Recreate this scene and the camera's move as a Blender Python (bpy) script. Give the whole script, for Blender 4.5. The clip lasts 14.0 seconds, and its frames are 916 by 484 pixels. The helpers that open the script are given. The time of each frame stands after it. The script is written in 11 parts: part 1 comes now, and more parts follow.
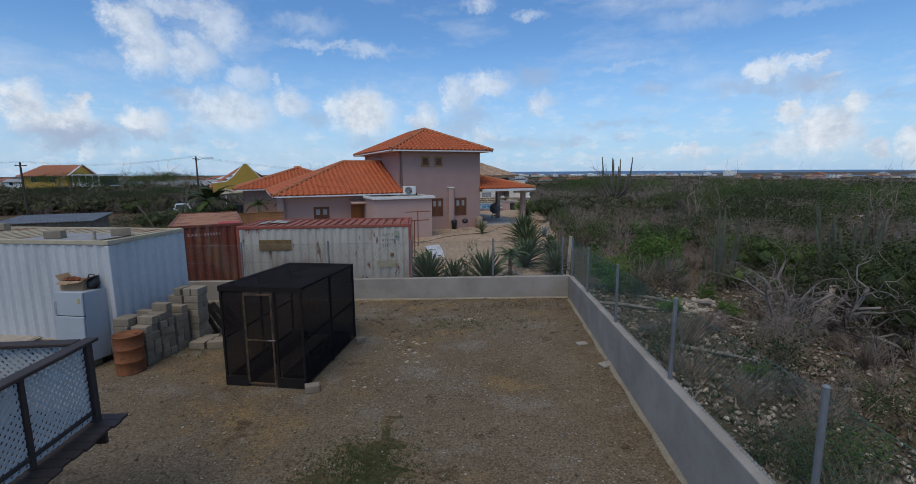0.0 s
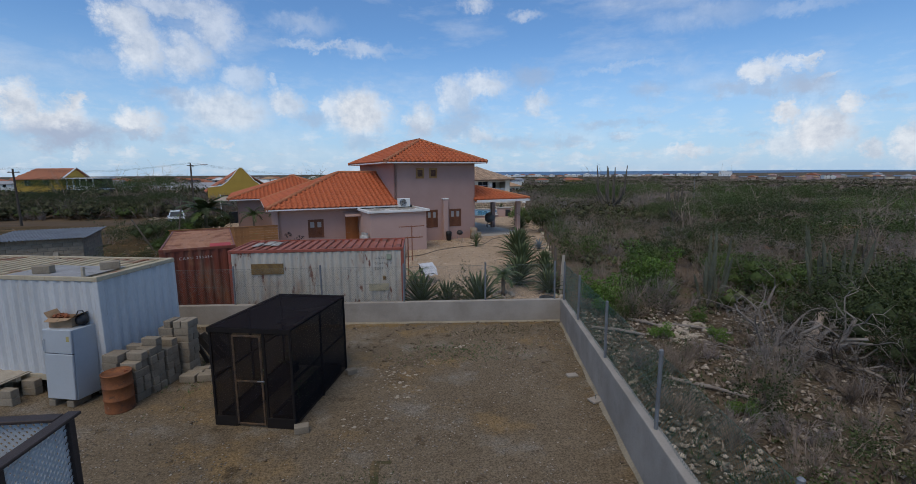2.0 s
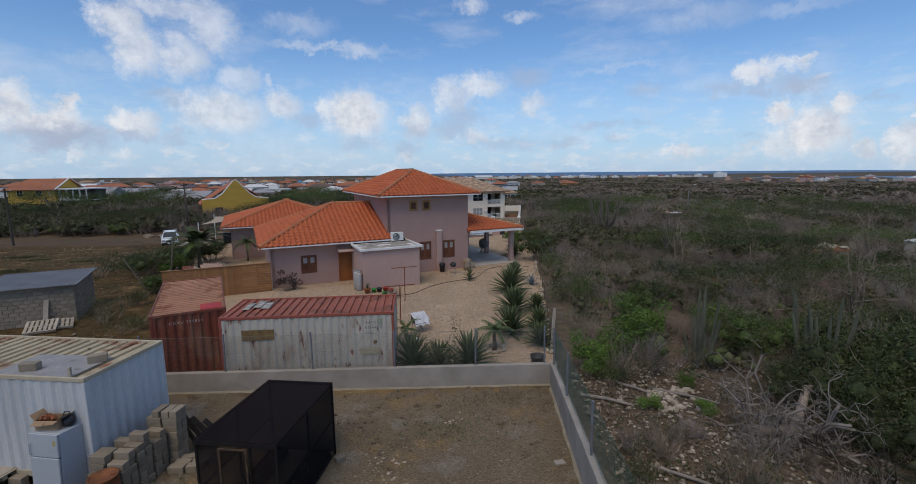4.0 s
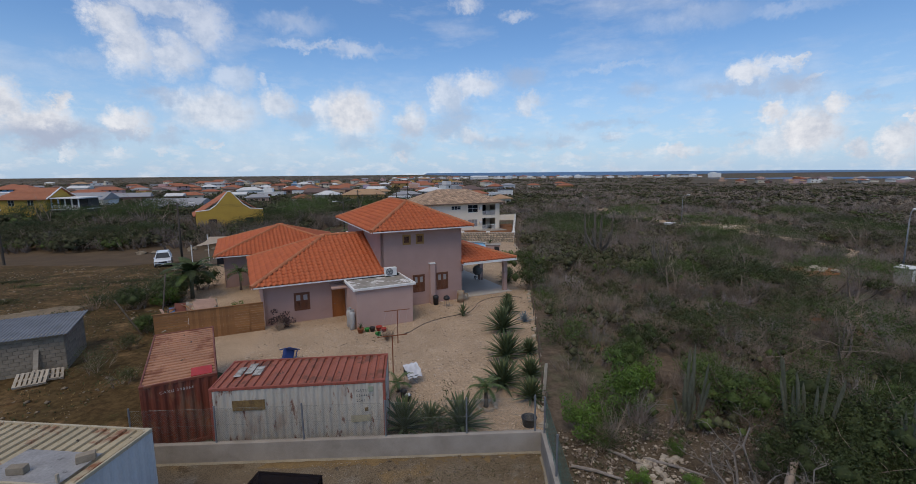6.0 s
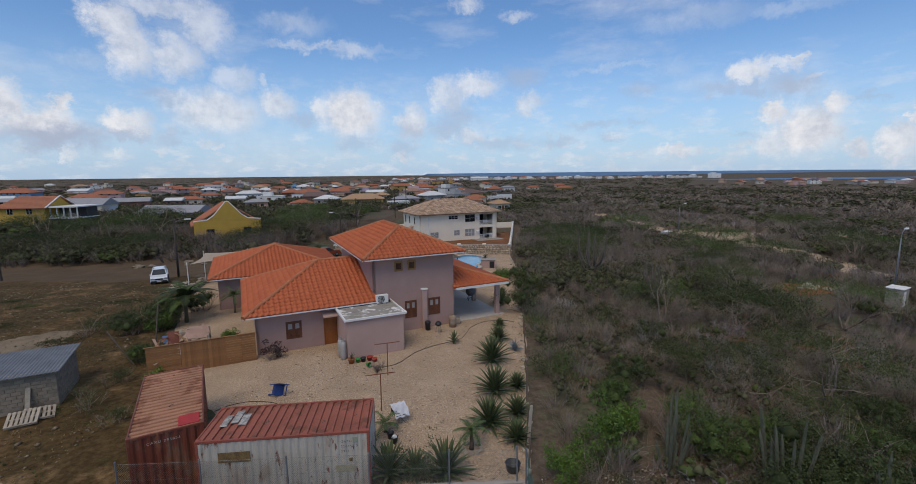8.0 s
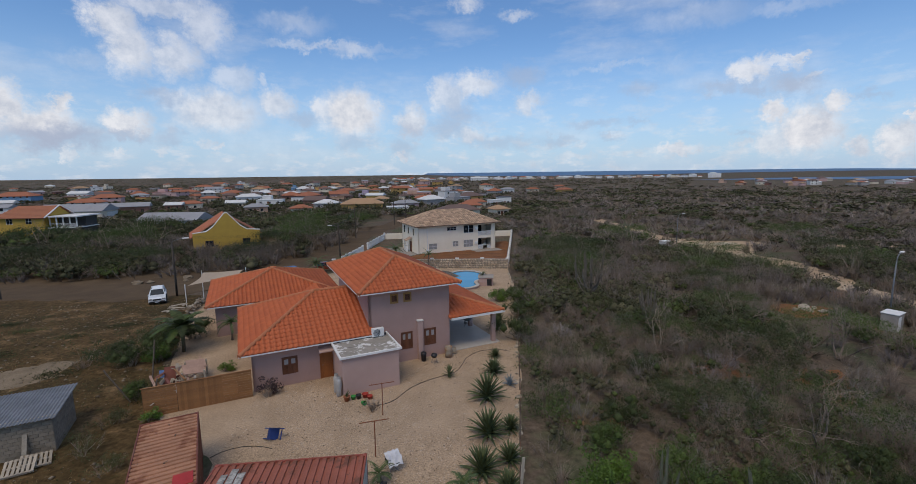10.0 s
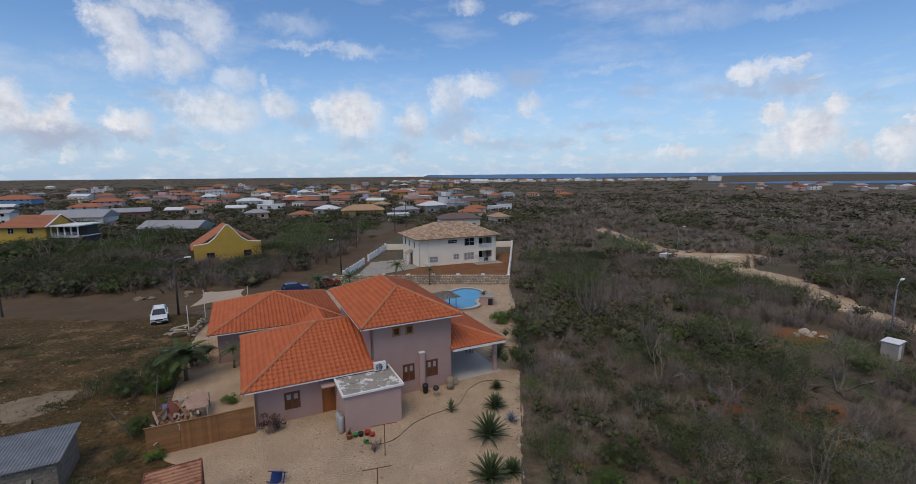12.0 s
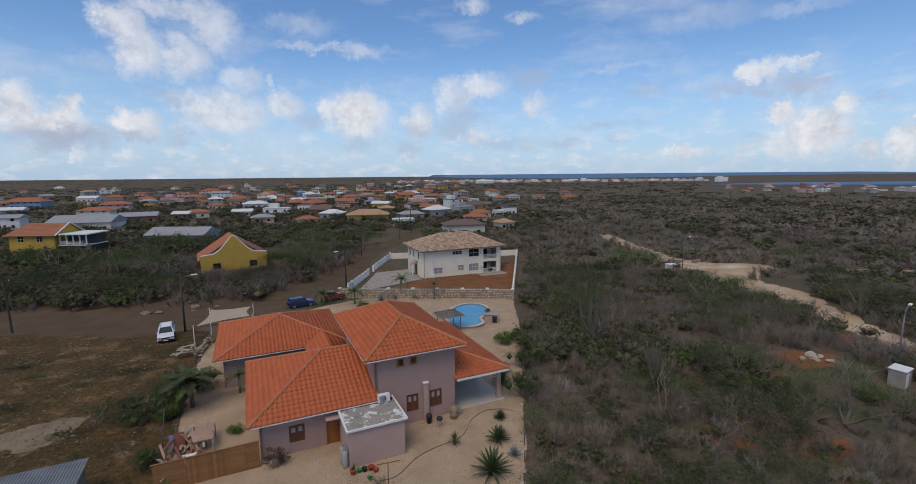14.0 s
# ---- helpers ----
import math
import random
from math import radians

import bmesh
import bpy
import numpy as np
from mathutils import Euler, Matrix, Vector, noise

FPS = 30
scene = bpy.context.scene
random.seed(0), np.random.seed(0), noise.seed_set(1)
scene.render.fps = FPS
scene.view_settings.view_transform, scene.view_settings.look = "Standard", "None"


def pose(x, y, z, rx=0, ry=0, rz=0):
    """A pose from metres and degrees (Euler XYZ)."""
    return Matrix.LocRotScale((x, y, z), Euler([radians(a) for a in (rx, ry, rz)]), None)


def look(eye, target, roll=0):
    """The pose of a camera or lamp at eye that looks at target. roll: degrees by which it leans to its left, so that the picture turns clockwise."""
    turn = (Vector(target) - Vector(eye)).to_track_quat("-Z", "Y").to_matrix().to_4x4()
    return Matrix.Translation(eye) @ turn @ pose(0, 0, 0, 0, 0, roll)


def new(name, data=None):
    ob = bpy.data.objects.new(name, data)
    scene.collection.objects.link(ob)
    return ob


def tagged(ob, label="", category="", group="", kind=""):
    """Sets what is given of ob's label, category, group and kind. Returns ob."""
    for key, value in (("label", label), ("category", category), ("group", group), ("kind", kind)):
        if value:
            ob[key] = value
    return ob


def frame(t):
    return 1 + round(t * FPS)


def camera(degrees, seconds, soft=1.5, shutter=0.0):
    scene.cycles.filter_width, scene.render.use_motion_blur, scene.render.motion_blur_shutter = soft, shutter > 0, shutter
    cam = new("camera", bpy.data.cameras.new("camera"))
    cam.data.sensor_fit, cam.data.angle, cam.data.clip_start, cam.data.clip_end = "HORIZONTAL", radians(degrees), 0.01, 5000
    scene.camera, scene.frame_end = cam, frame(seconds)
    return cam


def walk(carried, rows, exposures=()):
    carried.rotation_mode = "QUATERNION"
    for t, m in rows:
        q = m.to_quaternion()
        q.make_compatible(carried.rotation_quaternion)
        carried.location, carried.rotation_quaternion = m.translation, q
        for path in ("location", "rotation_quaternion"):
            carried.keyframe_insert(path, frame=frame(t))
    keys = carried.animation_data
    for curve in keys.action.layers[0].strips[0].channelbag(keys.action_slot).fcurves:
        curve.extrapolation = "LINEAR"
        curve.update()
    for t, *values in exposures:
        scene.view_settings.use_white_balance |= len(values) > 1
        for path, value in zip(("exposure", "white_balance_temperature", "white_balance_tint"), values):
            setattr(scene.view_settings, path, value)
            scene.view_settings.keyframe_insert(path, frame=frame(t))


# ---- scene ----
cam = camera(90.3, 14.0, soft=0.62)
PATH = [
    (0, (-0.708, 0.024, 4.418), (-0.547, 1.994, 4.114), -0.4),
    (0.5, (-0.683, 0.046, 4.572), (-0.518, 2.016, 4.266), -0.4),
    (1, (-0.584, 0.062, 4.71), (-0.415, 2.031, 4.405), -0.3),
    (1.5, (-0.584, 0.089, 4.907), (-0.414, 2.058, 4.603), -0.3),
    (2, (-0.537, 0.111, 5.239), (-0.362, 2.081, 4.935), -0.4),
    (2.5, (-0.383, 0.171, 5.729), (-0.198, 2.14, 5.425), -0.4),
    (3, (-0.312, 0.218, 6.277), (-0.128, 2.186, 5.971), -0.4),
    (3.2, (-0.307, 0.207, 6.439), (-0.122, 2.176, 6.145), -0.5),
    (5.3, (-0.217, 0.704, 9.279), (-0.018, 2.669, 8.965), -0.4),
    (5.5, (-0.232, 0.685, 9.408), (-0.032, 2.651, 9.103), -0.5),
    (6, (-0.047, 0.667, 9.94), (0.162, 2.632, 9.637), -0.5),
    (6.5, (0.085, 0.601, 10.419), (0.295, 2.567, 10.117), -0.6),
    (7, (0.228, 0.603, 10.887), (0.436, 2.569, 10.584), -0.6),
    (7.5, (0.408, 0.633, 11.4), (0.617, 2.599, 11.097), -0.6),
    (8, (0.611, 0.673, 11.844), (0.819, 2.639, 11.542), -0.6),
    (8.2, (0.739, 0.634, 11.946), (0.939, 2.603, 11.656), -0.6),
    (10.3, (1.012, 0.93, 14.482), (1.22, 2.896, 14.176), -0.7),
    (10.5, (0.99, 0.979, 14.598), (1.198, 2.945, 14.298), -0.5),
    (11, (0.962, 1.076, 15.227), (1.169, 3.042, 14.927), -0.5),
    (11.5, (0.891, 1.069, 15.909), (1.097, 3.036, 15.611), -0.5),
    (12, (0.9, 1.085, 16.546), (1.107, 3.052, 16.248), -0.5),
    (12.5, (0.93, 1.165, 17.165), (1.136, 3.132, 16.865), -0.5),
    (13, (0.994, 1.249, 17.735), (1.185, 3.218, 17.436), -0.5),
    (13.5, (0.978, 1.238, 18.289), (1.166, 3.207, 17.991), -0.5),
    (14, (1.033, 1.33, 18.857), (1.218, 3.299, 18.558), -0.5),
]
walk(cam, [(t, look(eye, target, roll)) for t, eye, target, roll in PATH],
     [(0, -0.02, 6180, 7.5), (2, -0.03, 6350, 9), (6, 0.0, 6600, 11.3), (14, 0.0, 6640, 11.5)])

# ---- world, sun ----
SUN_EL, SUN_AZ = 57.0, 207.0          # degrees; azimuth clockwise from +y
world = bpy.data.worlds.new("sky")
scene.world = world
world.use_nodes = True


def build_sky():
    nt = world.node_tree
    N, L = nt.nodes, nt.links
    N.clear()

    def node(kind, **kw):
        n = N.new(kind)
        for k, v in kw.items():
            if k == "op":
                n.operation = v
        return n

    def math_(op, a, b=None, c=None, clamp=False):
        n = N.new("ShaderNodeMath")
        n.operation, n.use_clamp = op, clamp
        for i, v in enumerate((a, b, c)):
            if v is None:
                continue
            if isinstance(v, (int, float)):
                n.inputs[i].default_value = v
            else:
                L.new(v, n.inputs[i])
        return n.outputs[0]

    sky = N.new("ShaderNodeTexSky")
    sky.sky_type, sky.sun_disc = "NISHITA", False
    sky.sun_elevation, sky.sun_rotation = radians(SUN_EL), radians(SUN_AZ)
    sky.air_density, sky.dust_density, sky.ozone_density = 1.0, 0.6, 1.6
    co = N.new("ShaderNodeTexCoord")
    sep = N.new("ShaderNodeSeparateXYZ")
    L.new(co.outputs["Generated"], sep.inputs[0])
    level = N.new("ShaderNodeCombineXYZ")
    L.new(sep.outputs[0], level.inputs[0]), L.new(sep.outputs[1], level.inputs[1])
    L.new(math_("MAXIMUM", sep.outputs[2], 0.004), level.inputs[2])
    L.new(level.outputs[0], sky.inputs[0])
    az = math_("MULTIPLY", math_("ARCTAN2", sep.outputs[0], sep.outputs[1]), 57.2958)
    el = math_("MULTIPLY", math_("ARCSINE", sep.outputs[2]), 57.2958)
    comb = N.new("ShaderNodeCombineXYZ")
    L.new(az, comb.inputs[0]), L.new(el, comb.inputs[1])

    def noise_tex(scale, detail, rough=0.6, stretch=1.0):
        m = N.new("ShaderNodeMapping")
        m.inputs["Scale"].default_value = (1.0, stretch, 1.0)
        L.new(comb.outputs[0], m.inputs[0])
        n = N.new("ShaderNodeTexNoise")
        n.inputs["Scale"].default_value, n.inputs["Detail"].default_value, n.inputs["Roughness"].default_value = scale, detail, rough
        L.new(m.outputs[0], n.inputs["Vector"])
        return n
    warp = noise_tex(0.42, 9, 0.70)
    off = N.new("ShaderNodeVectorMath")
    off.operation = "SUBTRACT"
    off.inputs[1].default_value = (0.5, 0.5, 0.5)
    L.new(warp.outputs["Color"], off.inputs[0])
    sc = N.new("ShaderNodeVectorMath")
    sc.operation = "MULTIPLY"
    sc.inputs[1].default_value = (5.5, 4.2, 0.0)
    L.new(off.outputs[0], sc.inputs[0])
    wv = N.new("ShaderNodeVectorMath")
    wv.operation = "ADD"
    L.new(comb.outputs[0], wv.inputs[0]), L.new(sc.outputs[0], wv.inputs[1])

    # clouds: azimuth, elevation, half width, half height (degrees), density
    heads = [
        (-29.4, 14.4, 2.0, 1.9, 0.8), (-28.2, 12.3, 2.1, 2.5, 0.8), (-25.1, 16.3, 4.5, 1.2, 0.6), (-21.3, 15.1, 2.4, 2.4, 0.62), (-24.4, 12.0, 2.6, 2.0, 0.7),
        (-38.0, 6.4, 1.6, 1.9, 0.97), (-34.0, 6.6, 1.0, 1.1, 0.97), (-35.8, 5.0, 3.2, 1.7, 1.0), (-29.2, 5.3, 2.0, 1.4, 0.92), (-21.1, 6.7, 4.5, 2.3, 0.78),
        (-18.9, 10.4, 2.0, 1.4, 0.5), (-15.9, 10.2, 0.7, 0.7, 0.4), (-14.9, 7.8, 1.9, 1.5, 0.75), (-6.6, 7.1, 3.7, 2.7, 0.97),
    ]
    heads += [
        (-9.9, 7.9, 1.1, 1.3, 0.75), (-3.2, 7.9, 0.6, 0.7, 0.6), (0.5, 6.2, 1.9, 1.8, 0.8), (4.8, 9.3, 2.1, 2.1, 0.65), (-0.8, 1.8, 0.8, 0.4, 0.7),
        (-33.7, 2.0, 0.5, 0.7, 0.6), (-29.8, 2.3, 0.5, 0.5, 0.6), (-26.4, 2.8, 0.7, 0.5, 0.55), (-21.1, 2.9, 0.7, 0.5, 0.6), (-22.4, 3.3, 0.8, 0.6, 0.5),
        (8.3, 10.2, 3.0, 1.4, 0.72), (14.3, 7.9, 1.6, 1.1, 0.65), (7.8, 4.2, 1.9, 0.8, 0.65), (37.8, 9.7, 2.3, 1.2, 0.82),
    ]
    heads += [
        (40.3, 10.2, 1.7, 0.6, 0.62), (41.6, 10.6, 0.9, 0.5, 0.75), (43.1, 8.8, 1.0, 0.5, 0.55), (42.9, 3.7, 2.8, 2.6, 1.0), (40.0, 5.8, 1.3, 1.1, 0.97),
        (44.9, 6.0, 1.1, 1.0, 0.95), (46.6, 2.2, 1.0, 0.9, 0.85), (40.2, 2.8, 1.7, 1.4, 0.72), (37.6, 2.3, 1.2, 0.4, 0.55), (49.5, 2.4, 1.4, 1.8, 0.88),
        (50.5, 4.1, 0.5, 1.3, 0.85), (31.5, 2.1, 2.2, 0.7, 0.8), (20.0, 1.6, 2.3, 0.4, 0.45),
    ]
    bases = [
        (-25.9, 8.1, 2.1, 0.7, 0.5), (-34.9, 3.7, 3.6, 1.2, 0.95), (-29.4, 4.0, 1.8, 0.6, 0.6), (-12.2, 6.4, 1.9, 0.8, 0.45), (0.5, 5.0, 1.8, 0.8, 0.5),
        (5.0, 5.4, 2.5, 1.3, 0.5), (-0.6, 3.0, 1.8, 1.2, 0.45), (-6.2, 3.6, 2.4, 1.0, 0.4), (-25.4, 4.0, 1.5, 0.6, 0.4), (14.1, 11.0, 2.4, 1.3, 0.5),
        (6.4, 6.7, 2.0, 1.5, 0.5), (27.2, 9.0, 1.9, 0.9, 0.4), (35.3, 8.3, 2.4, 0.6, 0.45), (38.0, 7.9, 0.9, 0.7, 0.5),
    ]
    bases += [
        (41.5, 8.2, 2.2, 1.1, 0.7), (47.1, 6.8, 1.2, 0.4, 0.38), (22.2, 5.4, 2.7, 0.5, 0.4), (18.4, 3.6, 2.8, 0.6, 0.42), (24.5, 3.8, 1.2, 0.4, 0.38),
        (37.3, 3.6, 1.1, 0.4, 0.32), (26.6, 5.6, 1.4, 0.4, 0.32), (11.1, 3.5, 4.5, 0.9, 0.4),
    ]
    veils = [
        (-9.9, 14.1, 7.3, 0.4, 0.42), (-5.7, 13.8, 2.4, 0.7, 0.5), (-12.3, 16.2, 3.1, 1.0, 0.34), (-31.9, 10.5, 2.6, 0.7, 0.25), (32.1, 15.7, 5.5, 1.3, 0.3),
        (13.1, 17.4, 1.8, 0.5, 0.5), (7.5, 18.8, 1.7, 0.7, 0.6), (24.2, 11.5, 5.6, 0.4, 0.26), (40.5, 15.0, 4.1, 0.6, 0.24), (30.5, 11.0, 2.0, 1.0, 0.22),
    ]

    def field(clouds, outer, inner):
        total = None
        for a, e, w, h, dens in clouds:
            q = N.new("ShaderNodeVectorMath")
            q.operation = "MULTIPLY_ADD"
            w, h = 1.12 * w, 1.12 * h
            q.inputs[1].default_value, q.inputs[2].default_value = (1.0 / w, 1.0 / h, 0), (-a / w, -e / h, 0)
            L.new(wv.outputs[0], q.inputs[0])
            ln = N.new("ShaderNodeVectorMath")
            ln.operation = "LENGTH"
            L.new(q.outputs[0], ln.inputs[0])
            r = N.new("ShaderNodeMapRange")
            r.interpolation_type = "SMOOTHSTEP"
            for i, v in ((1, outer), (2, inner), (3, 0.0), (4, dens)):
                r.inputs[i].default_value = v
            L.new(ln.outputs["Value"], r.inputs[0])
            total = r.outputs[0] if total is None else math_("MAXIMUM", total, r.outputs[0])
        return total
    head, base, veil_ = field(heads, 1.3, 0.40), field(bases, 1.4, 0.2), field(veils, 1.5, 0.0)
    # low haze of small clouds, high thin streaks and a broken sheet elsewhere
    puffs = noise_tex(0.34, 8, 0.62, 2.4)
    band = N.new("ShaderNodeMapRange")
    for i, v in ((1, 13.0), (2, 0.0), (3, 0.0), (4, 1.0)):
        band.inputs[i].default_value = v
    L.new(el, band.inputs[0])
    pm = N.new("ShaderNodeMapRange")
    for i, v in ((1, 0.48), (2, 0.66), (3, 0.0), (4, 0.62)):
        pm.inputs[i].default_value = v
    L.new(puffs.outputs[0], pm.inputs[0])
    low = math_("MULTIPLY", pm.outputs[0], band.outputs[0])
    streaks = noise_tex(0.055, 7, 0.6, 3.2)
    sm = N.new("ShaderNodeMapRange")
    for i, v in ((1, 0.50), (2, 0.80), (3, 0.0), (4, 0.55)):
        sm.inputs[i].default_value = v
    L.new(streaks.outputs[0], sm.inputs[0])
    veil = N.new("ShaderNodeMapRange")
    for i, v in ((1, 32.0), (2, 70.0), (3, 0.0), (4, 0.7)):
        veil.inputs[i].default_value = v
    L.new(el, veil.inputs[0])
    thin = math_("MAXIMUM", sm.outputs[0], veil.outputs[0])
    white = math_("MAXIMUM", head, math_("MAXIMUM", low, math_("MAXIMUM", thin, veil_)), clamp=True)
    # clouds: bright heads, greyer bases
    tone = noise_tex(0.42, 7, 0.66)
    ramp = N.new("ShaderNodeValToRGB")
    ramp.color_ramp.elements[0].position, ramp.color_ramp.elements[0].color = 0.36, (5.5, 6.0, 6.9, 1)
    ramp.color_ramp.elements[1].position, ramp.color_ramp.elements[1].color = 0.62, (8.1, 8.3, 8.7, 1)
    L.new(tone.outputs[0], ramp.inputs[0])
    # the clear sky pales towards the horizon
    pale = N.new("ShaderNodeMapRange")
    pale.interpolation_type = "SMOOTHSTEP"
    for i, v in ((1, 16.0), (2, -1.0), (3, 0.0), (4, 0.72)):
        pale.inputs[i].default_value = v
    L.new(el, pale.inputs[0])
    mix0 = N.new("ShaderNodeMix")
    mix0.data_type = "RGBA"
    mix0.inputs["B"].default_value = (4.4, 6.0, 8.3, 1)
    L.new(pale.outputs[0], mix0.inputs["Factor"])
    clear = N.new("ShaderNodeMix")
    clear.data_type, clear.blend_type = "RGBA", "MULTIPLY"
    clear.inputs["Factor"].default_value, clear.inputs["B"].default_value = 1.0, (0.80, 1.08, 1.36, 1)
    L.new(sky.outputs[0], clear.inputs["A"])
    L.new(clear.outputs["Result"], mix0.inputs["A"])
    mix = N.new("ShaderNodeMix")
    mix.data_type = "RGBA"
    L.new(white, mix.inputs["Factor"])
    L.new(mix0.outputs["Result"], mix.inputs["A"]), L.new(ramp.outputs[0], mix.inputs["B"])
    mix2 = N.new("ShaderNodeMix")
    mix2.data_type = "RGBA"
    mix2.inputs["B"].default_value = (3.9, 4.6, 6.0, 1)
    L.new(base, mix2.inputs["Factor"]), L.new(mix.outputs["Result"], mix2.inputs["A"])
    bg = N.new("ShaderNodeBackground")
    bg.inputs["Strength"].default_value = 0.10
    out = N.new("ShaderNodeOutputWorld")
    L.new(mix2.outputs["Result"], bg.inputs[0]), L.new(bg.outputs[0], out.inputs[0])


build_sky()
sun = new("sun", bpy.data.lights.new("sun", "SUN"))
sun.data.energy, sun.data.angle, sun.data.color = 1.34, radians(32), (1.0, 0.83, 0.60)
_az, _el = radians(SUN_AZ), radians(SUN_EL)
sun.matrix_world = look((0, 0, 60), (-30 * math.sin(_az) * math.cos(_el), -30 * math.cos(_az) * math.cos(_el), 60 - 30 * math.sin(_el)))

# ---- tools ----
def ss(a):
    a = np.clip(a, 0.0, 1.0)
    return a * a * (3 - 2 * a)


def gz(x, y):
    """Height of the land."""
    x, y = np.asarray(x, float), np.asarray(y, float)
    z = 0.22 * ss((y - 17) / 8) - 0.045 * (np.clip(y, 42, 92) - 42) - 0.0073 * (np.clip(y, 92, 1700) - 92)
    z = z + 1.5 * ss((y - 72) / 25) * ss((-12 - x) / 20) * (1 - ss((y - 135) / 40))          # low rise west of the road
    return z - 0.02 * np.clip(x - 12, 0, 50) - 0.02 * np.clip(-14 - x, 0, 30)


def g(x, y):
    return float(gz(x, y))


def link_mesh(name, verts, faces, material, parent=None, label="", smooth=False, m=None, fix=True):
    me = bpy.data.meshes.new(name)
    me.from_pydata([tuple(p) for p in verts], [], faces)
    if fix and len(faces) < 30000:
        bm = bmesh.new()
        bm.from_mesh(me)
        bmesh.ops.recalc_face_normals(bm, faces=bm.faces[:])
        bm.to_mesh(me)
        bm.free()
    if smooth:
        me.polygons.foreach_set("use_smooth", [True] * len(me.polygons))
    me.materials.append(material)
    ob = new(name, me)
    if parent is not None:
        ob.parent = parent
    if m is not None:
        ob.matrix_basis = m
    if label:
        ob["label"] = label
    return ob


def tri_mesh(name, V, T, materials, parent=None, mat_index=None, smooth=False):
    """A mesh from arrays of points and triangles."""
    me = bpy.data.meshes.new(name)
    V, T = np.asarray(V, np.float32), np.asarray(T, np.int32)
    me.vertices.add(len(V))
    me.vertices.foreach_set("co", V.ravel())
    me.loops.add(T.size)
    me.loops.foreach_set("vertex_index", T.ravel())
    me.polygons.add(len(T))
    me.polygons.foreach_set("loop_start", np.arange(0, T.size, 3, dtype=np.int32))
    if mat_index is not None:
        me.polygons.foreach_set("material_index", np.asarray(mat_index, np.int32))
    if smooth:
        me.polygons.foreach_set("use_smooth", np.ones(len(T), bool))
    me.update(calc_edges=True)
    for mm in materials:
        me.materials.append(mm)
    ob = new(name, me)
    if parent is not None:
        ob.parent = parent
    return ob


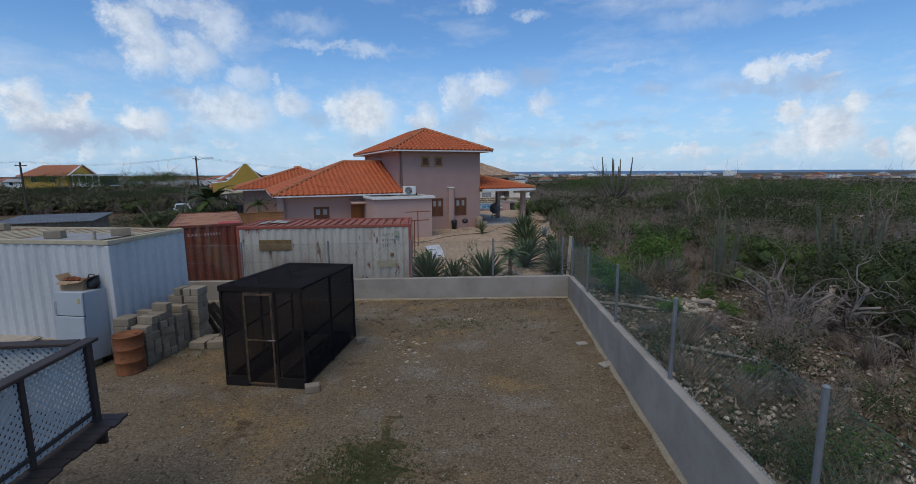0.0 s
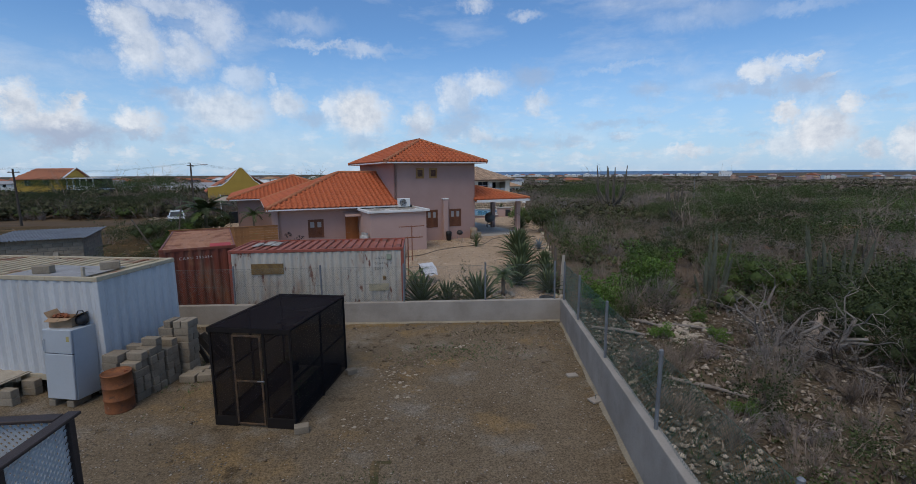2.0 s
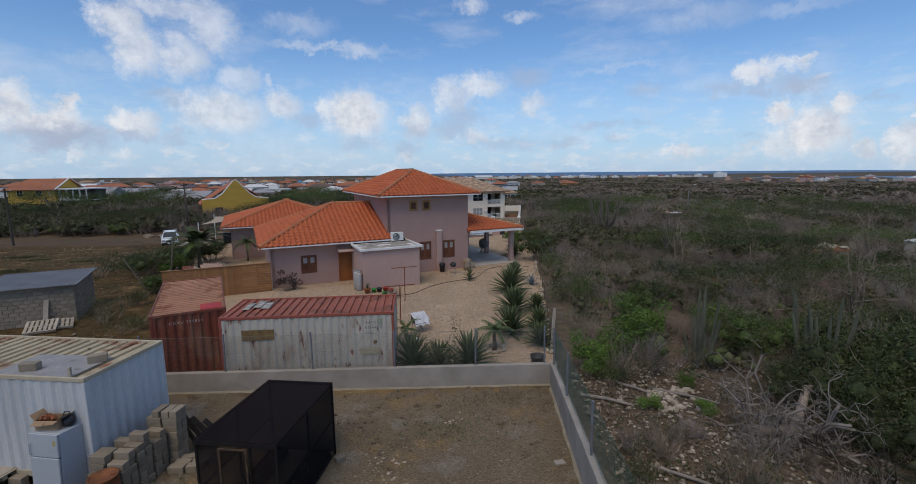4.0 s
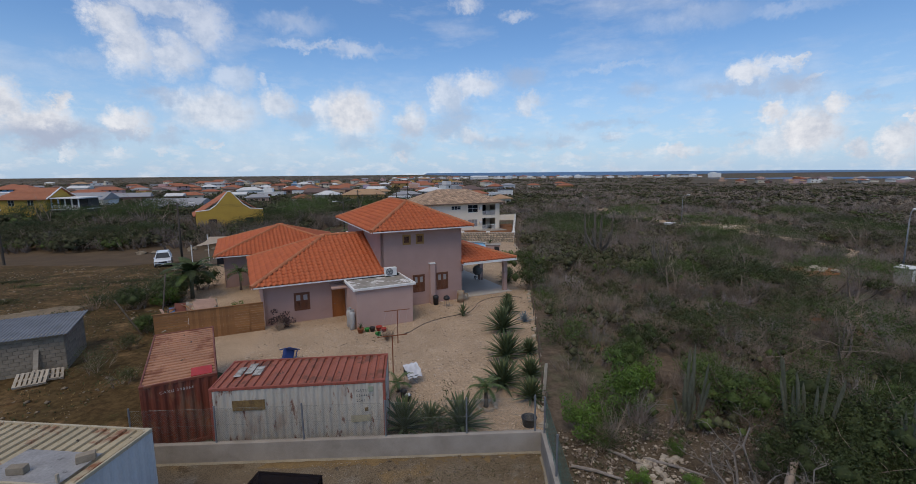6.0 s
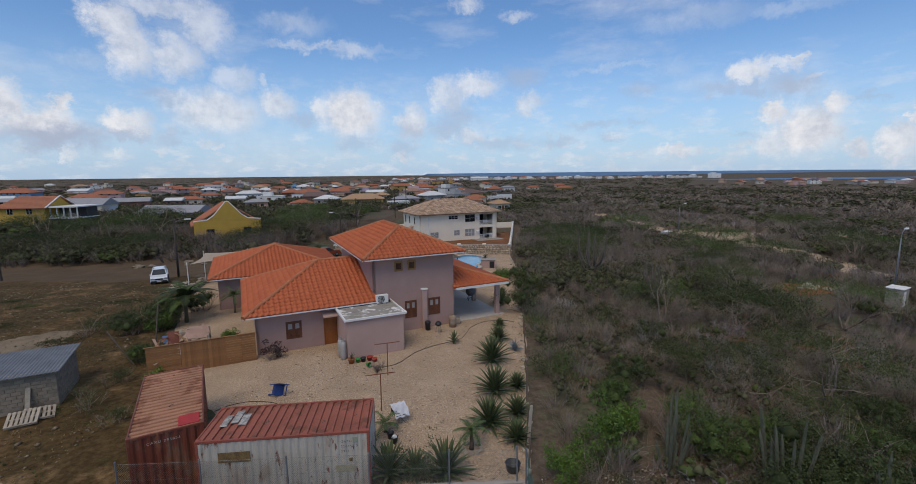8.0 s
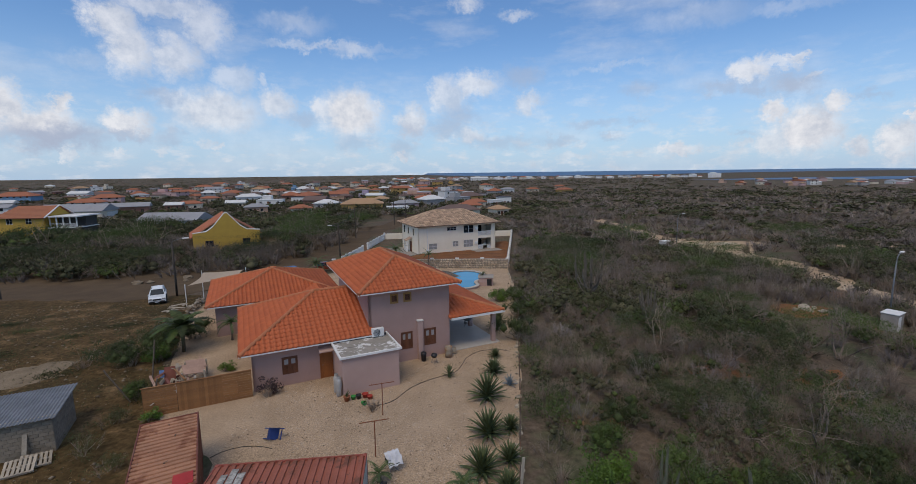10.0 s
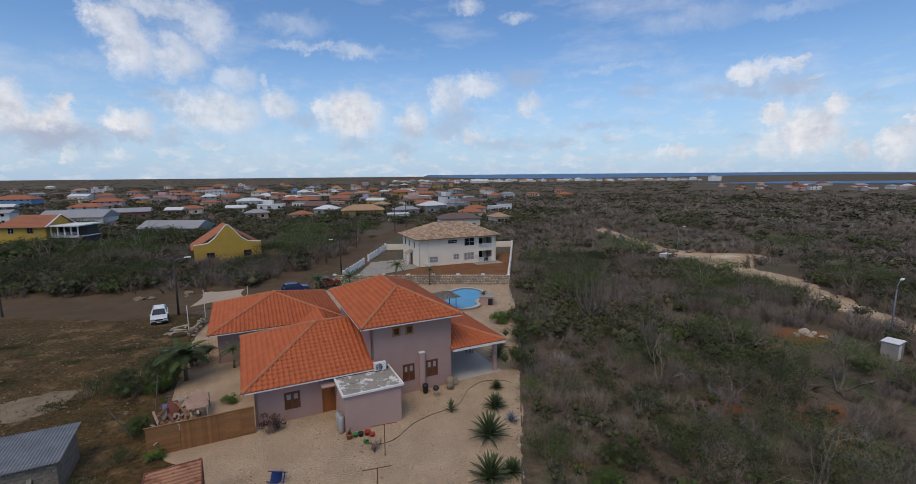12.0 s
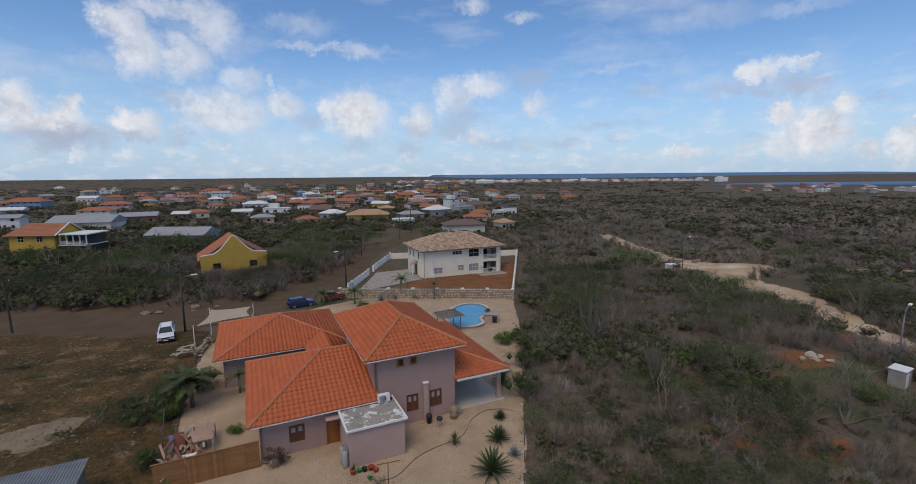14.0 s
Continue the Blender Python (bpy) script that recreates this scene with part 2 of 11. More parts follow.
class MB:
    """Gathers the points and faces of one mesh."""

    def __init__(self):
        self.v, self.f = [], []

    def add(self, verts, faces, m=None):
        k = len(self.v)
        self.v += [tuple(m @ Vector(p)) if m is not None else tuple(p) for p in verts]
        self.f += [tuple(k + i for i in q) for q in faces]
        return self

    def box(self, x0, y0, z0, x1, y1, z1, c=0.0, m=None):
        if c <= 0:
            v = [(x, y, z) for x in (x0, x1) for y in (y0, y1) for z in (z0, z1)]
            return self.add(v, [(0, 1, 3, 2), (4, 6, 7, 5), (0, 4, 5, 1), (2, 3, 7, 6), (0, 2, 6, 4), (1, 5, 7, 3)], m)
        v, ix = [], {}
        for sx in (0, 1):
            for sy in (0, 1):
                for sz in (0, 1):
                    X, Y, Z = (x0, x1)[sx], (y0, y1)[sy], (z0, z1)[sz]
                    a, b, d = X + (c, -c)[sx], Y + (c, -c)[sy], Z + (c, -c)[sz]
                    for k, p in (("x", (X, b, d)), ("y", (a, Y, d)), ("z", (a, b, Z))):
                        ix[sx, sy, sz, k] = len(v)
                        v.append(p)
        f = []
        for s in (0, 1):
            f.append(tuple(ix[s, p, q, "x"] for p, q in ((0, 0), (1, 0), (1, 1), (0, 1))))
            f.append(tuple(ix[p, s, q, "y"] for p, q in ((0, 0), (1, 0), (1, 1), (0, 1))))
            f.append(tuple(ix[p, q, s, "z"] for p, q in ((0, 0), (1, 0), (1, 1), (0, 1))))
            for r in (0, 1):
                f.append((ix[s, r, 0, "x"], ix[s, r, 0, "y"], ix[s, r, 1, "y"], ix[s, r, 1, "x"]))
                f.append((ix[s, 0, r, "x"], ix[s, 0, r, "z"], ix[s, 1, r, "z"], ix[s, 1, r, "x"]))
                f.append((ix[0, s, r, "y"], ix[0, s, r, "z"], ix[1, s, r, "z"], ix[1, s, r, "y"]))
                for q in (0, 1):
                    f.append((ix[s, r, q, "x"], ix[s, r, q, "y"], ix[s, r, q, "z"]))
        return self.add(v, f, m)

    def tube(self, path, radii, n=6, caps=True, m=None):
        pts = [Vector(p) for p in path]
        if isinstance(radii, (int, float)):
            radii = [radii] * len(pts)
        v, f = [], []
        for i, p in enumerate(pts):
            d = (pts[min(i + 1, len(pts) - 1)] - pts[max(i - 1, 0)]).normalized()
            a = d.orthogonal() if abs(d.z) > 0.99 else d.cross(Vector((0, 0, 1)))
            a.normalize()
            b = d.cross(a)
            for k in range(n):
                w = 2 * math.pi * k / n
                v.append(p + radii[i] * (math.cos(w) * a + math.sin(w) * b))
        for i in range(len(pts) - 1):
            for k in range(n):
                f.append((i * n + k, i * n + (k + 1) % n, (i + 1) * n + (k + 1) % n, (i + 1) * n + k))
        if caps:
            f.append(tuple(range(n - 1, -1, -1)))
            f.append(tuple((len(pts) - 1) * n + k for k in range(n)))
        return self.add(v, f, m)

    def lathe(self, profile, n=20, m=None):
        """Turns (radius, height) pairs round the z axis."""
        v, f = [], []
        for r, z in profile:
            for k in range(n):
                w = 2 * math.pi * k / n
                v.append((r * math.cos(w), r * math.sin(w), z))
        for i in range(len(profile) - 1):
            for k in range(n):
                f.append((i * n + k, i * n + (k + 1) % n, (i + 1) * n + (k + 1) % n, (i + 1) * n + k))
        return self.add(v, f, m)

    def prism(self, poly, z0, z1, m=None):
        n = len(poly)
        v = [(x, y, z0) for x, y in poly] + [(x, y, z1) for x, y in poly]
        f = [tuple(range(n - 1, -1, -1)), tuple(range(n, 2 * n))]
        f += [(i, (i + 1) % n, n + (i + 1) % n, n + i) for i in range(n)]
        return self.add(v, f, m)

    def blob(self, cx, cy, cz, rx, ry, rz, rng, rough=0.25, n=7, k=5, m=None):
        """A lumpy stone."""
        v, f = [(cx, cy, cz - rz)], []
        for i in range(1, k):
            ph = math.pi * i / k
            for j in range(n):
                w = 2 * math.pi * (j + 0.5 * (i % 2)) / n
                q = 1 + rough * (rng.random() - 0.5) * 2
                v.append((cx + rx * q * math.sin(ph) * math.cos(w), cy + ry * q * math.sin(ph) * math.sin(w), cz - rz * q * math.cos(ph)))
        v.append((cx, cy, cz + rz))
        for j in range(n):
            f.append((0, 1 + (j + 1) % n, 1 + j))
            f.append((len(v) - 1, 1 + (k - 2) * n + j, 1 + (k - 2) * n + (j + 1) % n))
        for i in range(k - 2):
            for j in range(n):
                a, b = 1 + i * n, 1 + (i + 1) * n
                f.append((a + j, a + (j + 1) % n, b + (j + 1) % n, b + j))
        return self.add(v, f, m)

    def done(self, name, material, parent=None, label="", smooth=False, m=None, fix=True):
        return link_mesh(name, self.v, self.f, material, parent, label, smooth, m, fix)


def thing(name, m, label, category, group="", kind=""):
    """An Empty at the base of a thing."""
    e = new(name)
    e.empty_display_size = 0.2
    e.matrix_basis = m
    return tagged(e, label, category, group, kind)


def draped(name, poly, material, lift, step, label="", category="", wobble=0.25, seed=1, clip=None):
    """A sheet that follows the land inside a polygon, with an uneven edge."""
    rng = random.Random(seed)
    P = [Vector(p) for p in poly]
    edge = []
    for i, a in enumerate(P):
        b = P[(i + 1) % len(P)]
        n = max(1, int((b - a).length / step))
        d = (b - a).normalized()
        q = Vector((-d.y, d.x))
        for k in range(n):
            edge.append(a + (b - a) * (k / n) + q * (rng.random() - 0.5) * 2 * wobble)
    bm = bmesh.new()
    vs = [bm.verts.new((p.x, p.y, 0)) for p in edge]
    face = bm.faces.new(vs)
    bmesh.ops.triangulate(bm, faces=[face])
    xs, ys = [p.x for p in edge], [p.y for p in edge]
    cut = max(step * 2, 0.8)
    for ax, lo, hi in ((0, min(xs), max(xs)), (1, min(ys), max(ys))):
        c = lo + cut
        while c < hi:
            co, no = [0, 0, 0], [0, 0, 0]
            co[ax], no[ax] = c, 1
            bmesh.ops.bisect_plane(bm, geom=bm.verts[:] + bm.edges[:] + bm.faces[:], plane_co=co, plane_no=no)
            c += cut
    for v in bm.verts:
        v.co.z = g(v.co.x, v.co.y) + lift - (0 if not v.is_boundary else (0.07 if step >= 0.9 else 0.02))
    bmesh.ops.recalc_face_normals(bm, faces=bm.faces[:])
    me = bpy.data.meshes.new(name)
    bm.to_mesh(me)
    bm.free()
    me.materials.append(material)
    return tagged(new(name, me), label, category, "", "structure")


# ---- materials ----
def mat(name, c1, c2=None, rough=0.8, metal=0.0, scale=2.0, fine=30.0, fine_amt=0.18, bump=0.25, stain=None, spec=0.4,
        rnd=0.0, island=0.0, dist=0.01, stretch=None, seed=0.0):
    """Colour that varies at two scales, an optional stain (colour, scale, low, high), relief and a shift per piece."""
    mt = bpy.data.materials.new(name)
    mt.use_nodes = True
    N, L = mt.node_tree.nodes, mt.node_tree.links
    b = N["Principled BSDF"]
    b.inputs["Roughness"].default_value, b.inputs["Metallic"].default_value = rough, metal
    b.inputs["Specular IOR Level"].default_value = spec
    co = N.new("ShaderNodeTexCoord")
    mp = N.new("ShaderNodeMapping")
    mp.inputs["Location"].default_value = (seed, seed * 1.7, seed * 0.3)
    if stretch:
        mp.inputs["Scale"].default_value = stretch
    L.new(co.outputs["Object"], mp.inputs[0])

    def nz(s, d=6, r=0.6):
        n = N.new("ShaderNodeTexNoise")
        n.inputs["Scale"].default_value, n.inputs["Detail"].default_value, n.inputs["Roughness"].default_value = s, d, r
        L.new(mp.outputs[0], n.inputs["Vector"])
        return n.outputs["Fac"]

    def span(v, lo, hi, a=0.0, z=1.0):
        r = N.new("ShaderNodeMapRange")
        for i, q in ((1, lo), (2, hi), (3, a), (4, z)):
            r.inputs[i].default_value = q
        L.new(v, r.inputs[0])
        return r.outputs[0]

    def mixc(fac, a, c, kind="MIX"):
        m = N.new("ShaderNodeMix")
        m.data_type, m.blend_type = "RGBA", kind
        for key, val in (("Factor", fac), ("A", a), ("B", c)):
            if isinstance(val, (tuple, list)):
                m.inputs[key].default_value = (*val, 1) if len(val) == 3 else val
            elif isinstance(val, (int, float)):
                m.inputs[key].default_value = val
            else:
                L.new(val, m.inputs[key])
        return m.outputs["Result"]

    c2 = c2 or tuple(0.78 * q for q in c1)
    col = mixc(span(nz(scale), 0.35, 0.65), tuple(c1), tuple(c2))
    if stain:
        for sc_, s_, lo, hi in (stain if isinstance(stain, list) else [stain]):
            col = mixc(span(nz(s_, 8, 0.65), lo, hi), col, tuple(sc_))
    fn = nz(fine, 4, 0.7)
    grey = N.new("ShaderNodeCombineColor")
    val = span(fn, 0.25, 0.75, 1 - fine_amt, 1 + fine_amt)
    for i in range(3):
        L.new(val, grey.inputs[i])
    col = mixc(1.0, col, grey.outputs[0], "MULTIPLY")
    for amt, kind in ((rnd, "ShaderNodeObjectInfo"), (island, "ShaderNodeNewGeometry")):
        if not amt:
            continue
        src = N.new(kind).outputs["Random" if amt is rnd else "Random Per Island"]
        g2 = N.new("ShaderNodeCombineColor")
        vv = span(src, 0, 1, 1 - amt, 1 + amt)
        for i in range(3):
            L.new(vv, g2.inputs[i])
        col = mixc(1.0, col, g2.outputs[0], "MULTIPLY")
    L.new(col, b.inputs["Base Color"])
    if bump:
        bp = N.new("ShaderNodeBump")
        bp.inputs["Strength"].default_value, bp.inputs["Distance"].default_value = bump, dist
        L.new(fn, bp.inputs["Height"])
        L.new(bp.outputs[0], b.inputs["Normal"])
    return mt


def glass_mat(name, color, rough=0.05):
    mt = bpy.data.materials.new(name)
    mt.use_nodes = True
    b = mt.node_tree.nodes["Principled BSDF"]
    b.inputs["Base Color"].default_value = (*color, 1)
    b.inputs["Roughness"].default_value, b.inputs["Specular IOR Level"].default_value = rough, 0.6
    return mt


SOIL = mat("paddock_soil", (0.205, 0.160, 0.108), (0.150, 0.113, 0.072), 0.95, spec=0.08, scale=0.3, fine=26, fine_amt=0.75, bump=1.0, dist=0.04,
           stain=[((0.235, 0.160, 0.080), 0.32, 0.53, 0.62), ((0.225, 0.195, 0.155), 0.7, 0.54, 0.66), ((0.100, 0.072, 0.042), 1.1, 0.59, 0.68),
                  ((0.34, 0.30, 0.25), 5.0, 0.66, 0.74)])
GRAVEL = mat("coral_gravel", (0.440, 0.325, 0.220), (0.355, 0.260, 0.173), 0.95, spec=0.08, scale=0.5, fine=13, fine_amt=0.65, bump=1.0, dist=0.04,
             stain=((0.33, 0.255, 0.18), 2.2, 0.62, 0.78))
SCRUB = mat("scrub_soil", (0.125, 0.094, 0.068), (0.098, 0.078, 0.057), 0.95, spec=0.08, scale=0.08, fine=3.0, fine_amt=0.5, bump=0.8, dist=0.1,
            stain=[((0.20, 0.100, 0.048), 0.13, 0.58, 0.68), ((0.085, 0.088, 0.050), 0.16, 0.50, 0.62)])
FIELD = mat("dry_field", (0.096, 0.060, 0.026), (0.056, 0.041, 0.018), 0.95, spec=0.08, scale=0.2, fine=3.2, fine_amt=0.7, bump=0.9, dist=0.05,
            stain=[((0.175, 0.112, 0.055), 0.35, 0.53, 0.64), ((0.05, 0.056, 0.020), 0.5, 0.60, 0.72), ((0.13, 0.068, 0.03), 0.3, 0.62, 0.74)])
ROAD = mat("dirt_road", (0.118, 0.083, 0.050), (0.088, 0.062, 0.040), 0.95, spec=0.08, scale=0.3, fine=12, fine_amt=0.2, bump=0.5, dist=0.02)
TRACK = mat("pale_track", (0.46, 0.345, 0.225), (0.34, 0.235, 0.145), 0.95, spec=0.08, scale=0.15, fine=6, fine_amt=0.2, bump=0.6, dist=0.04,
            stain=((0.56, 0.48, 0.37), 0.2, 0.55, 0.68))
CONCRETE = mat("rendered_concrete", (0.355, 0.320, 0.278), (0.275, 0.246, 0.212), 0.9, spec=0.08, scale=1.2, fine=35, fine_amt=0.1, bump=0.25,
               stain=((0.24, 0.215, 0.18), 1.6, 0.58, 0.78))
MAUVE = mat("mauve_render", (0.400, 0.262, 0.225), (0.365, 0.238, 0.205), 0.9, scale=0.8, fine=60, fine_amt=0.06, bump=0.2,
            stain=((0.31, 0.202, 0.175), 0.9, 0.60, 0.85))
MAUVE_LIGHT = mat("mauve_light_render", (0.46, 0.315, 0.270), (0.43, 0.292, 0.252), 0.9, scale=0.8, fine=60, fine_amt=0.06, bump=0.2)
WHITE = mat("white_paint", (0.74, 0.73, 0.70), (0.64, 0.63, 0.60), 0.7, scale=2, fine=40, fine_amt=0.06, bump=0.1)
TILE = mat("orange_clay_tile", (0.48, 0.122, 0.042), (0.40, 0.096, 0.035), 0.75, scale=1.2, fine=25, fine_amt=0.14, bump=0.2, island=0.05,
           stain=((0.38, 0.11, 0.05), 2.5, 0.66, 0.84))
TILE_PIECE = mat("orange_clay_tile_piece", (0.48, 0.122, 0.042), (0.40, 0.096, 0.035), 0.75, scale=1.2, fine=25, fine_amt=0.14, bump=0.2,
                 rnd=0.05, stain=((0.38, 0.11, 0.05), 2.5, 0.66, 0.84))
RIDGE = mat("ridge_clay", (0.45, 0.165, 0.072), (0.37, 0.135, 0.06), 0.8, scale=1.2, fine=25, fine_amt=0.2, bump=0.2, rnd=0.1)
TAN_TILE = mat("tan_clay_tile", (0.44, 0.30, 0.20), (0.36, 0.25, 0.17), 0.85, scale=1.0, fine=8, fine_amt=0.2, bump=0.2, island=0.35)
# cream raised in place of the stronger sun on the neighbour's house
BEIGE = mat("cream_render", (0.84, 0.75, 0.60), (0.79, 0.70, 0.555), 0.9, scale=0.5, fine=40, fine_amt=0.05, bump=0.1)
YELLOW = mat("yellow_render", (0.52, 0.33, 0.06), (0.46, 0.29, 0.055), 0.9, scale=0.5, fine=30, fine_amt=0.06, bump=0.1)
BROWN_WOOD = mat("brown_stained_wood", (0.155, 0.058, 0.026), (0.115, 0.042, 0.02), 0.6, scale=3, fine=40, fine_amt=0.2, bump=0.2, stretch=(1, 1, 0.15))
ORANGE_WOOD = mat("varnished_wood", (0.30, 0.105, 0.028), (0.24, 0.085, 0.024), 0.5, scale=3, fine=40, fine_amt=0.18, bump=0.2, stretch=(1, 1, 0.15))
FENCE_WOOD = mat("fence_boards", (0.30, 0.142, 0.052), (0.22, 0.102, 0.040), 0.8, scale=2, fine=35, fine_amt=0.2, bump=0.3, rnd=0.16, stretch=(0.2, 0.2, 1))
DARK_WOOD = mat("dark_deck_wood", (0.048, 0.032, 0.026), (0.033, 0.023, 0.02), 0.65, scale=3, fine=50, fine_amt=0.25, bump=0.3, rnd=0.15)
LATTICE = mat("white_plastic_lattice", (0.40, 0.42, 0.43), (0.35, 0.365, 0.375), 0.6, spec=0.2, scale=2, fine=30, fine_amt=0.05, bump=0.05)
GREY_STEEL = mat("galvanised_steel", (0.22, 0.235, 0.25), (0.17, 0.18, 0.195), 0.6, 0.4, scale=4, fine=50, fine_amt=0.1, bump=0.05)
RUST = mat("rusty_steel", (0.26, 0.085, 0.035), (0.17, 0.06, 0.03), 0.85, 0.1, scale=4, fine=40, fine_amt=0.25, bump=0.3)
GLASS = glass_mat("dark_glass", (0.02, 0.024, 0.028))
PALE_GLASS = glass_mat("curtained_glass", (0.32, 0.31, 0.30), 0.2)
BLACK = mat("black_plastic", (0.018, 0.018, 0.02), (0.025, 0.025, 0.027), 0.5, scale=3, fine=30, fine_amt=0.1, bump=0.05)

# ---- the land ----
def ground_sheet():
    def axis(lo, a, b, hi, step):
        near = np.arange(a, b + 0.01, step)
        up = b + (hi - b) * (np.linspace(0, 1, 46)[1:]) ** 2.6
        dn = a - (a - lo) * (np.linspace(0, 1, 40)[1:]) ** 2.6
        return np.concatenate([dn[::-1], near, up])
    xs, ys = axis(-4900, -96, 100, 4900, 1.0), axis(-4900, -12, 180, 4900, 1.0)
    X, Y = np.meshgrid(xs, ys)
    Z = gz(X, Y)
    rng = np.random.default_rng(3)
    rough = rng.random(Z.shape) * 0.07
    # smooth inside the paddock and the gravel yard
    calm = (Y > -12) & (Y < 72) & (X > -22) & (X < 13)
    Z = Z + np.where(calm, -0.012, rough - 0.075)
    n, k = len(xs), len(ys)
    idx = np.arange(n * k).reshape(k, n)
    q = np.stack([idx[:-1, :-1], idx[:-1, 1:], idx[1:, 1:], idx[1:, :-1]], -1).reshape(-1, 4)
    T = np.concatenate([q[:, [0, 1, 2]], q[:, [0, 2, 3]]])
    ob = tri_mesh("ground", np.stack([X, Y, Z], -1).reshape(-1, 3), T, [SCRUB], smooth=True)
    tagged(ob, "dry reddish brown scrubland soil reaching the horizon", "ground", "", "structure")


ground_sheet()
draped("paddock_ground", [(2.3, -9), (4.42, 15.25), (-10.5, 16.2), (-18, 17.5), (-20, -9)], SOIL, 0.012, 0.6,
       "brown dirt and pebble yard with thin weeds", "ground", 0.05)
SOIL_OCHRE = mat("ochre_soil", (0.225, 0.155, 0.075), (0.175, 0.120, 0.062), 0.95, scale=1.2, fine=24, fine_amt=0.4, bump=0.7, dist=0.02, spec=0.08)
DAMP = mat("damp_soil", (0.095, 0.075, 0.040), (0.062, 0.062, 0.030), 0.95, spec=0.08, scale=1.5, fine=18, fine_amt=0.5, bump=0.9, dist=0.03, stain=((0.16, 0.115, 0.065), 2.5, 0.52, 0.62))
DAMP_BROWN = mat("wet_brown_soil", (0.095, 0.066, 0.036), (0.125, 0.090, 0.052), 0.95, spec=0.08, scale=2.5, fine=20, fine_amt=0.5, bump=0.9, dist=0.03)
draped("damp_patch", [(-3.0, 5.0), (-0.9, 4.6), (-0.75, 6.2), (-0.95, 7.4), (-1.15, 8.3), (-1.5, 7.6), (-2.5, 6.4)], DAMP, 0.018, 0.25, "dark damp weedy patch in the dirt", "ground", 0.22, 12)
draped("damp_patch", [(-0.5, 9.35), (0.35, 9.3), (0.45, 9.75), (-0.4, 9.85)], DAMP_BROWN, 0.018, 0.2, "small dark wet spot in the dirt", "ground", 0.12, 25)
draped("sand_spot", [(0.25, 8.6), (1.0, 8.5), (1.05, 9.15), (0.3, 9.2)], SOIL_OCHRE, 0.018, 0.2, "small ochre sand spot in the dirt", "ground", 0.1, 21)
for strip in ([(2.84, 4.0), (3.02, 4.0), (4.42, 15.1), (4.2, 15.1)], [(3.95, 14.75), (4.0, 15.27), (-5.5, 15.88), (-5.5, 15.4)]):
    draped("sand_strip", strip, SOIL_OCHRE, 0.019, 0.35, "ochre sand strip along the foot of the wall", "ground", 0.09, 22)
RUBBLE_SOIL = mat("rubble_soil", (0.125, 0.095, 0.063), (0.080, 0.060, 0.040), 0.95, spec=0.08, scale=0.7, fine=9, fine_amt=0.6, bump=0.9, dist=0.04, stain=((0.16, 0.125, 0.085), 1.2, 0.56, 0.66))
draped("rubble_ground", [(2.75, -4), (13, -3), (12.4, 8), (10.6, 15.6), (6.0, 16.6), (4.75, 15.2)], RUBBLE_SOIL, 0.004, 0.6, "dark stony soil behind the boundary fence", "ground", 0.1, 23)
draped("gravel_yard", [(4.7, 15.6), (7.6, 27), (9.6, 36), (13.4, 52), (16.3, 70.8), (-7.5, 75), (-15.5, 68), (-23.5, 54), (-14.6, 28.2), (-9, 22.5), (-7.3, 16.3)],
       GRAVEL, 0.018, 0.7, "pale coral gravel yard round the house", "ground", 0.15, 2)
draped("dry_field", [(-9.9, 22.5), (-14.9, 28.4), (-25.5, 60), (-33, 63), (-62, 68), (-95, 68), (-95, 20), (-19, 16), (-9.8, 16.6)],
       FIELD, 0.022, 0.9, "bare dry field with pale patches and weeds", "ground", 0.5, 3)
SAND = mat("field_sand", (0.24, 0.185, 0.125), (0.17, 0.13, 0.085), 0.95, spec=0.08, scale=0.6, fine=8, fine_amt=0.25, bump=0.5, dist=0.03)
draped("sand_patch", [(-31, 33.6), (-27, 32.8), (-24.2, 34.8), (-24.6, 37.5), (-28.6, 37.2)], SAND, 0.032, 0.5, "pale sand patch in the field", "ground", 0.5, 4)
draped("road", [(-90, 62.5), (-52, 63), (-34, 58.5), (-27.5, 61.5), (-20, 69.5), (-12.5, 79.5), (-10.5, 95), (-9.3, 118), (-1.5, 147), (5, 175),
                (-2, 176), (-9, 145), (-15, 108), (-20, 88), (-27, 75), (-34, 71), (-60, 74.5), (-90, 75)],
       ROAD, 0.030, 1.2, "packed grey-brown dirt road", "road", 0.4, 5)
TRACK_EAST = [(70.8, 160.3), (68.4, 129.6), (67.1, 111.8), (70.4, 104.7), (83.3, 99.8), (81.7, 95.8), (74.1, 90.2), (67.8, 82.0), (68.4, 77.3), (68.2, 70.9), (63.5, 60.8), (60.2, 52.7), (58.4, 46.5), (56, 37)]
TRACK_WEST = [(66.3, 161.1), (63.4, 135.4), (63.4, 116.8), (60.8, 98.7), (60.3, 87.4), (58.2, 75.9), (57.1, 69.0), (58.6, 64.8), (58.2, 60.2), (55.1, 52.6), (53.6, 46.4), (51.7, 40.8), (49, 33)]
draped("track", TRACK_WEST[::-1] + TRACK_EAST, TRACK, 0.034, 1.2, "pale sandy track through the scrub", "road", 0.6, 6)
draped("bare_patch", [(93, 89), (105, 86.5), (109, 89), (96, 92)], TRACK, 0.036, 1.2, "pale bare patch beside the track", "ground", 0.8, 8)
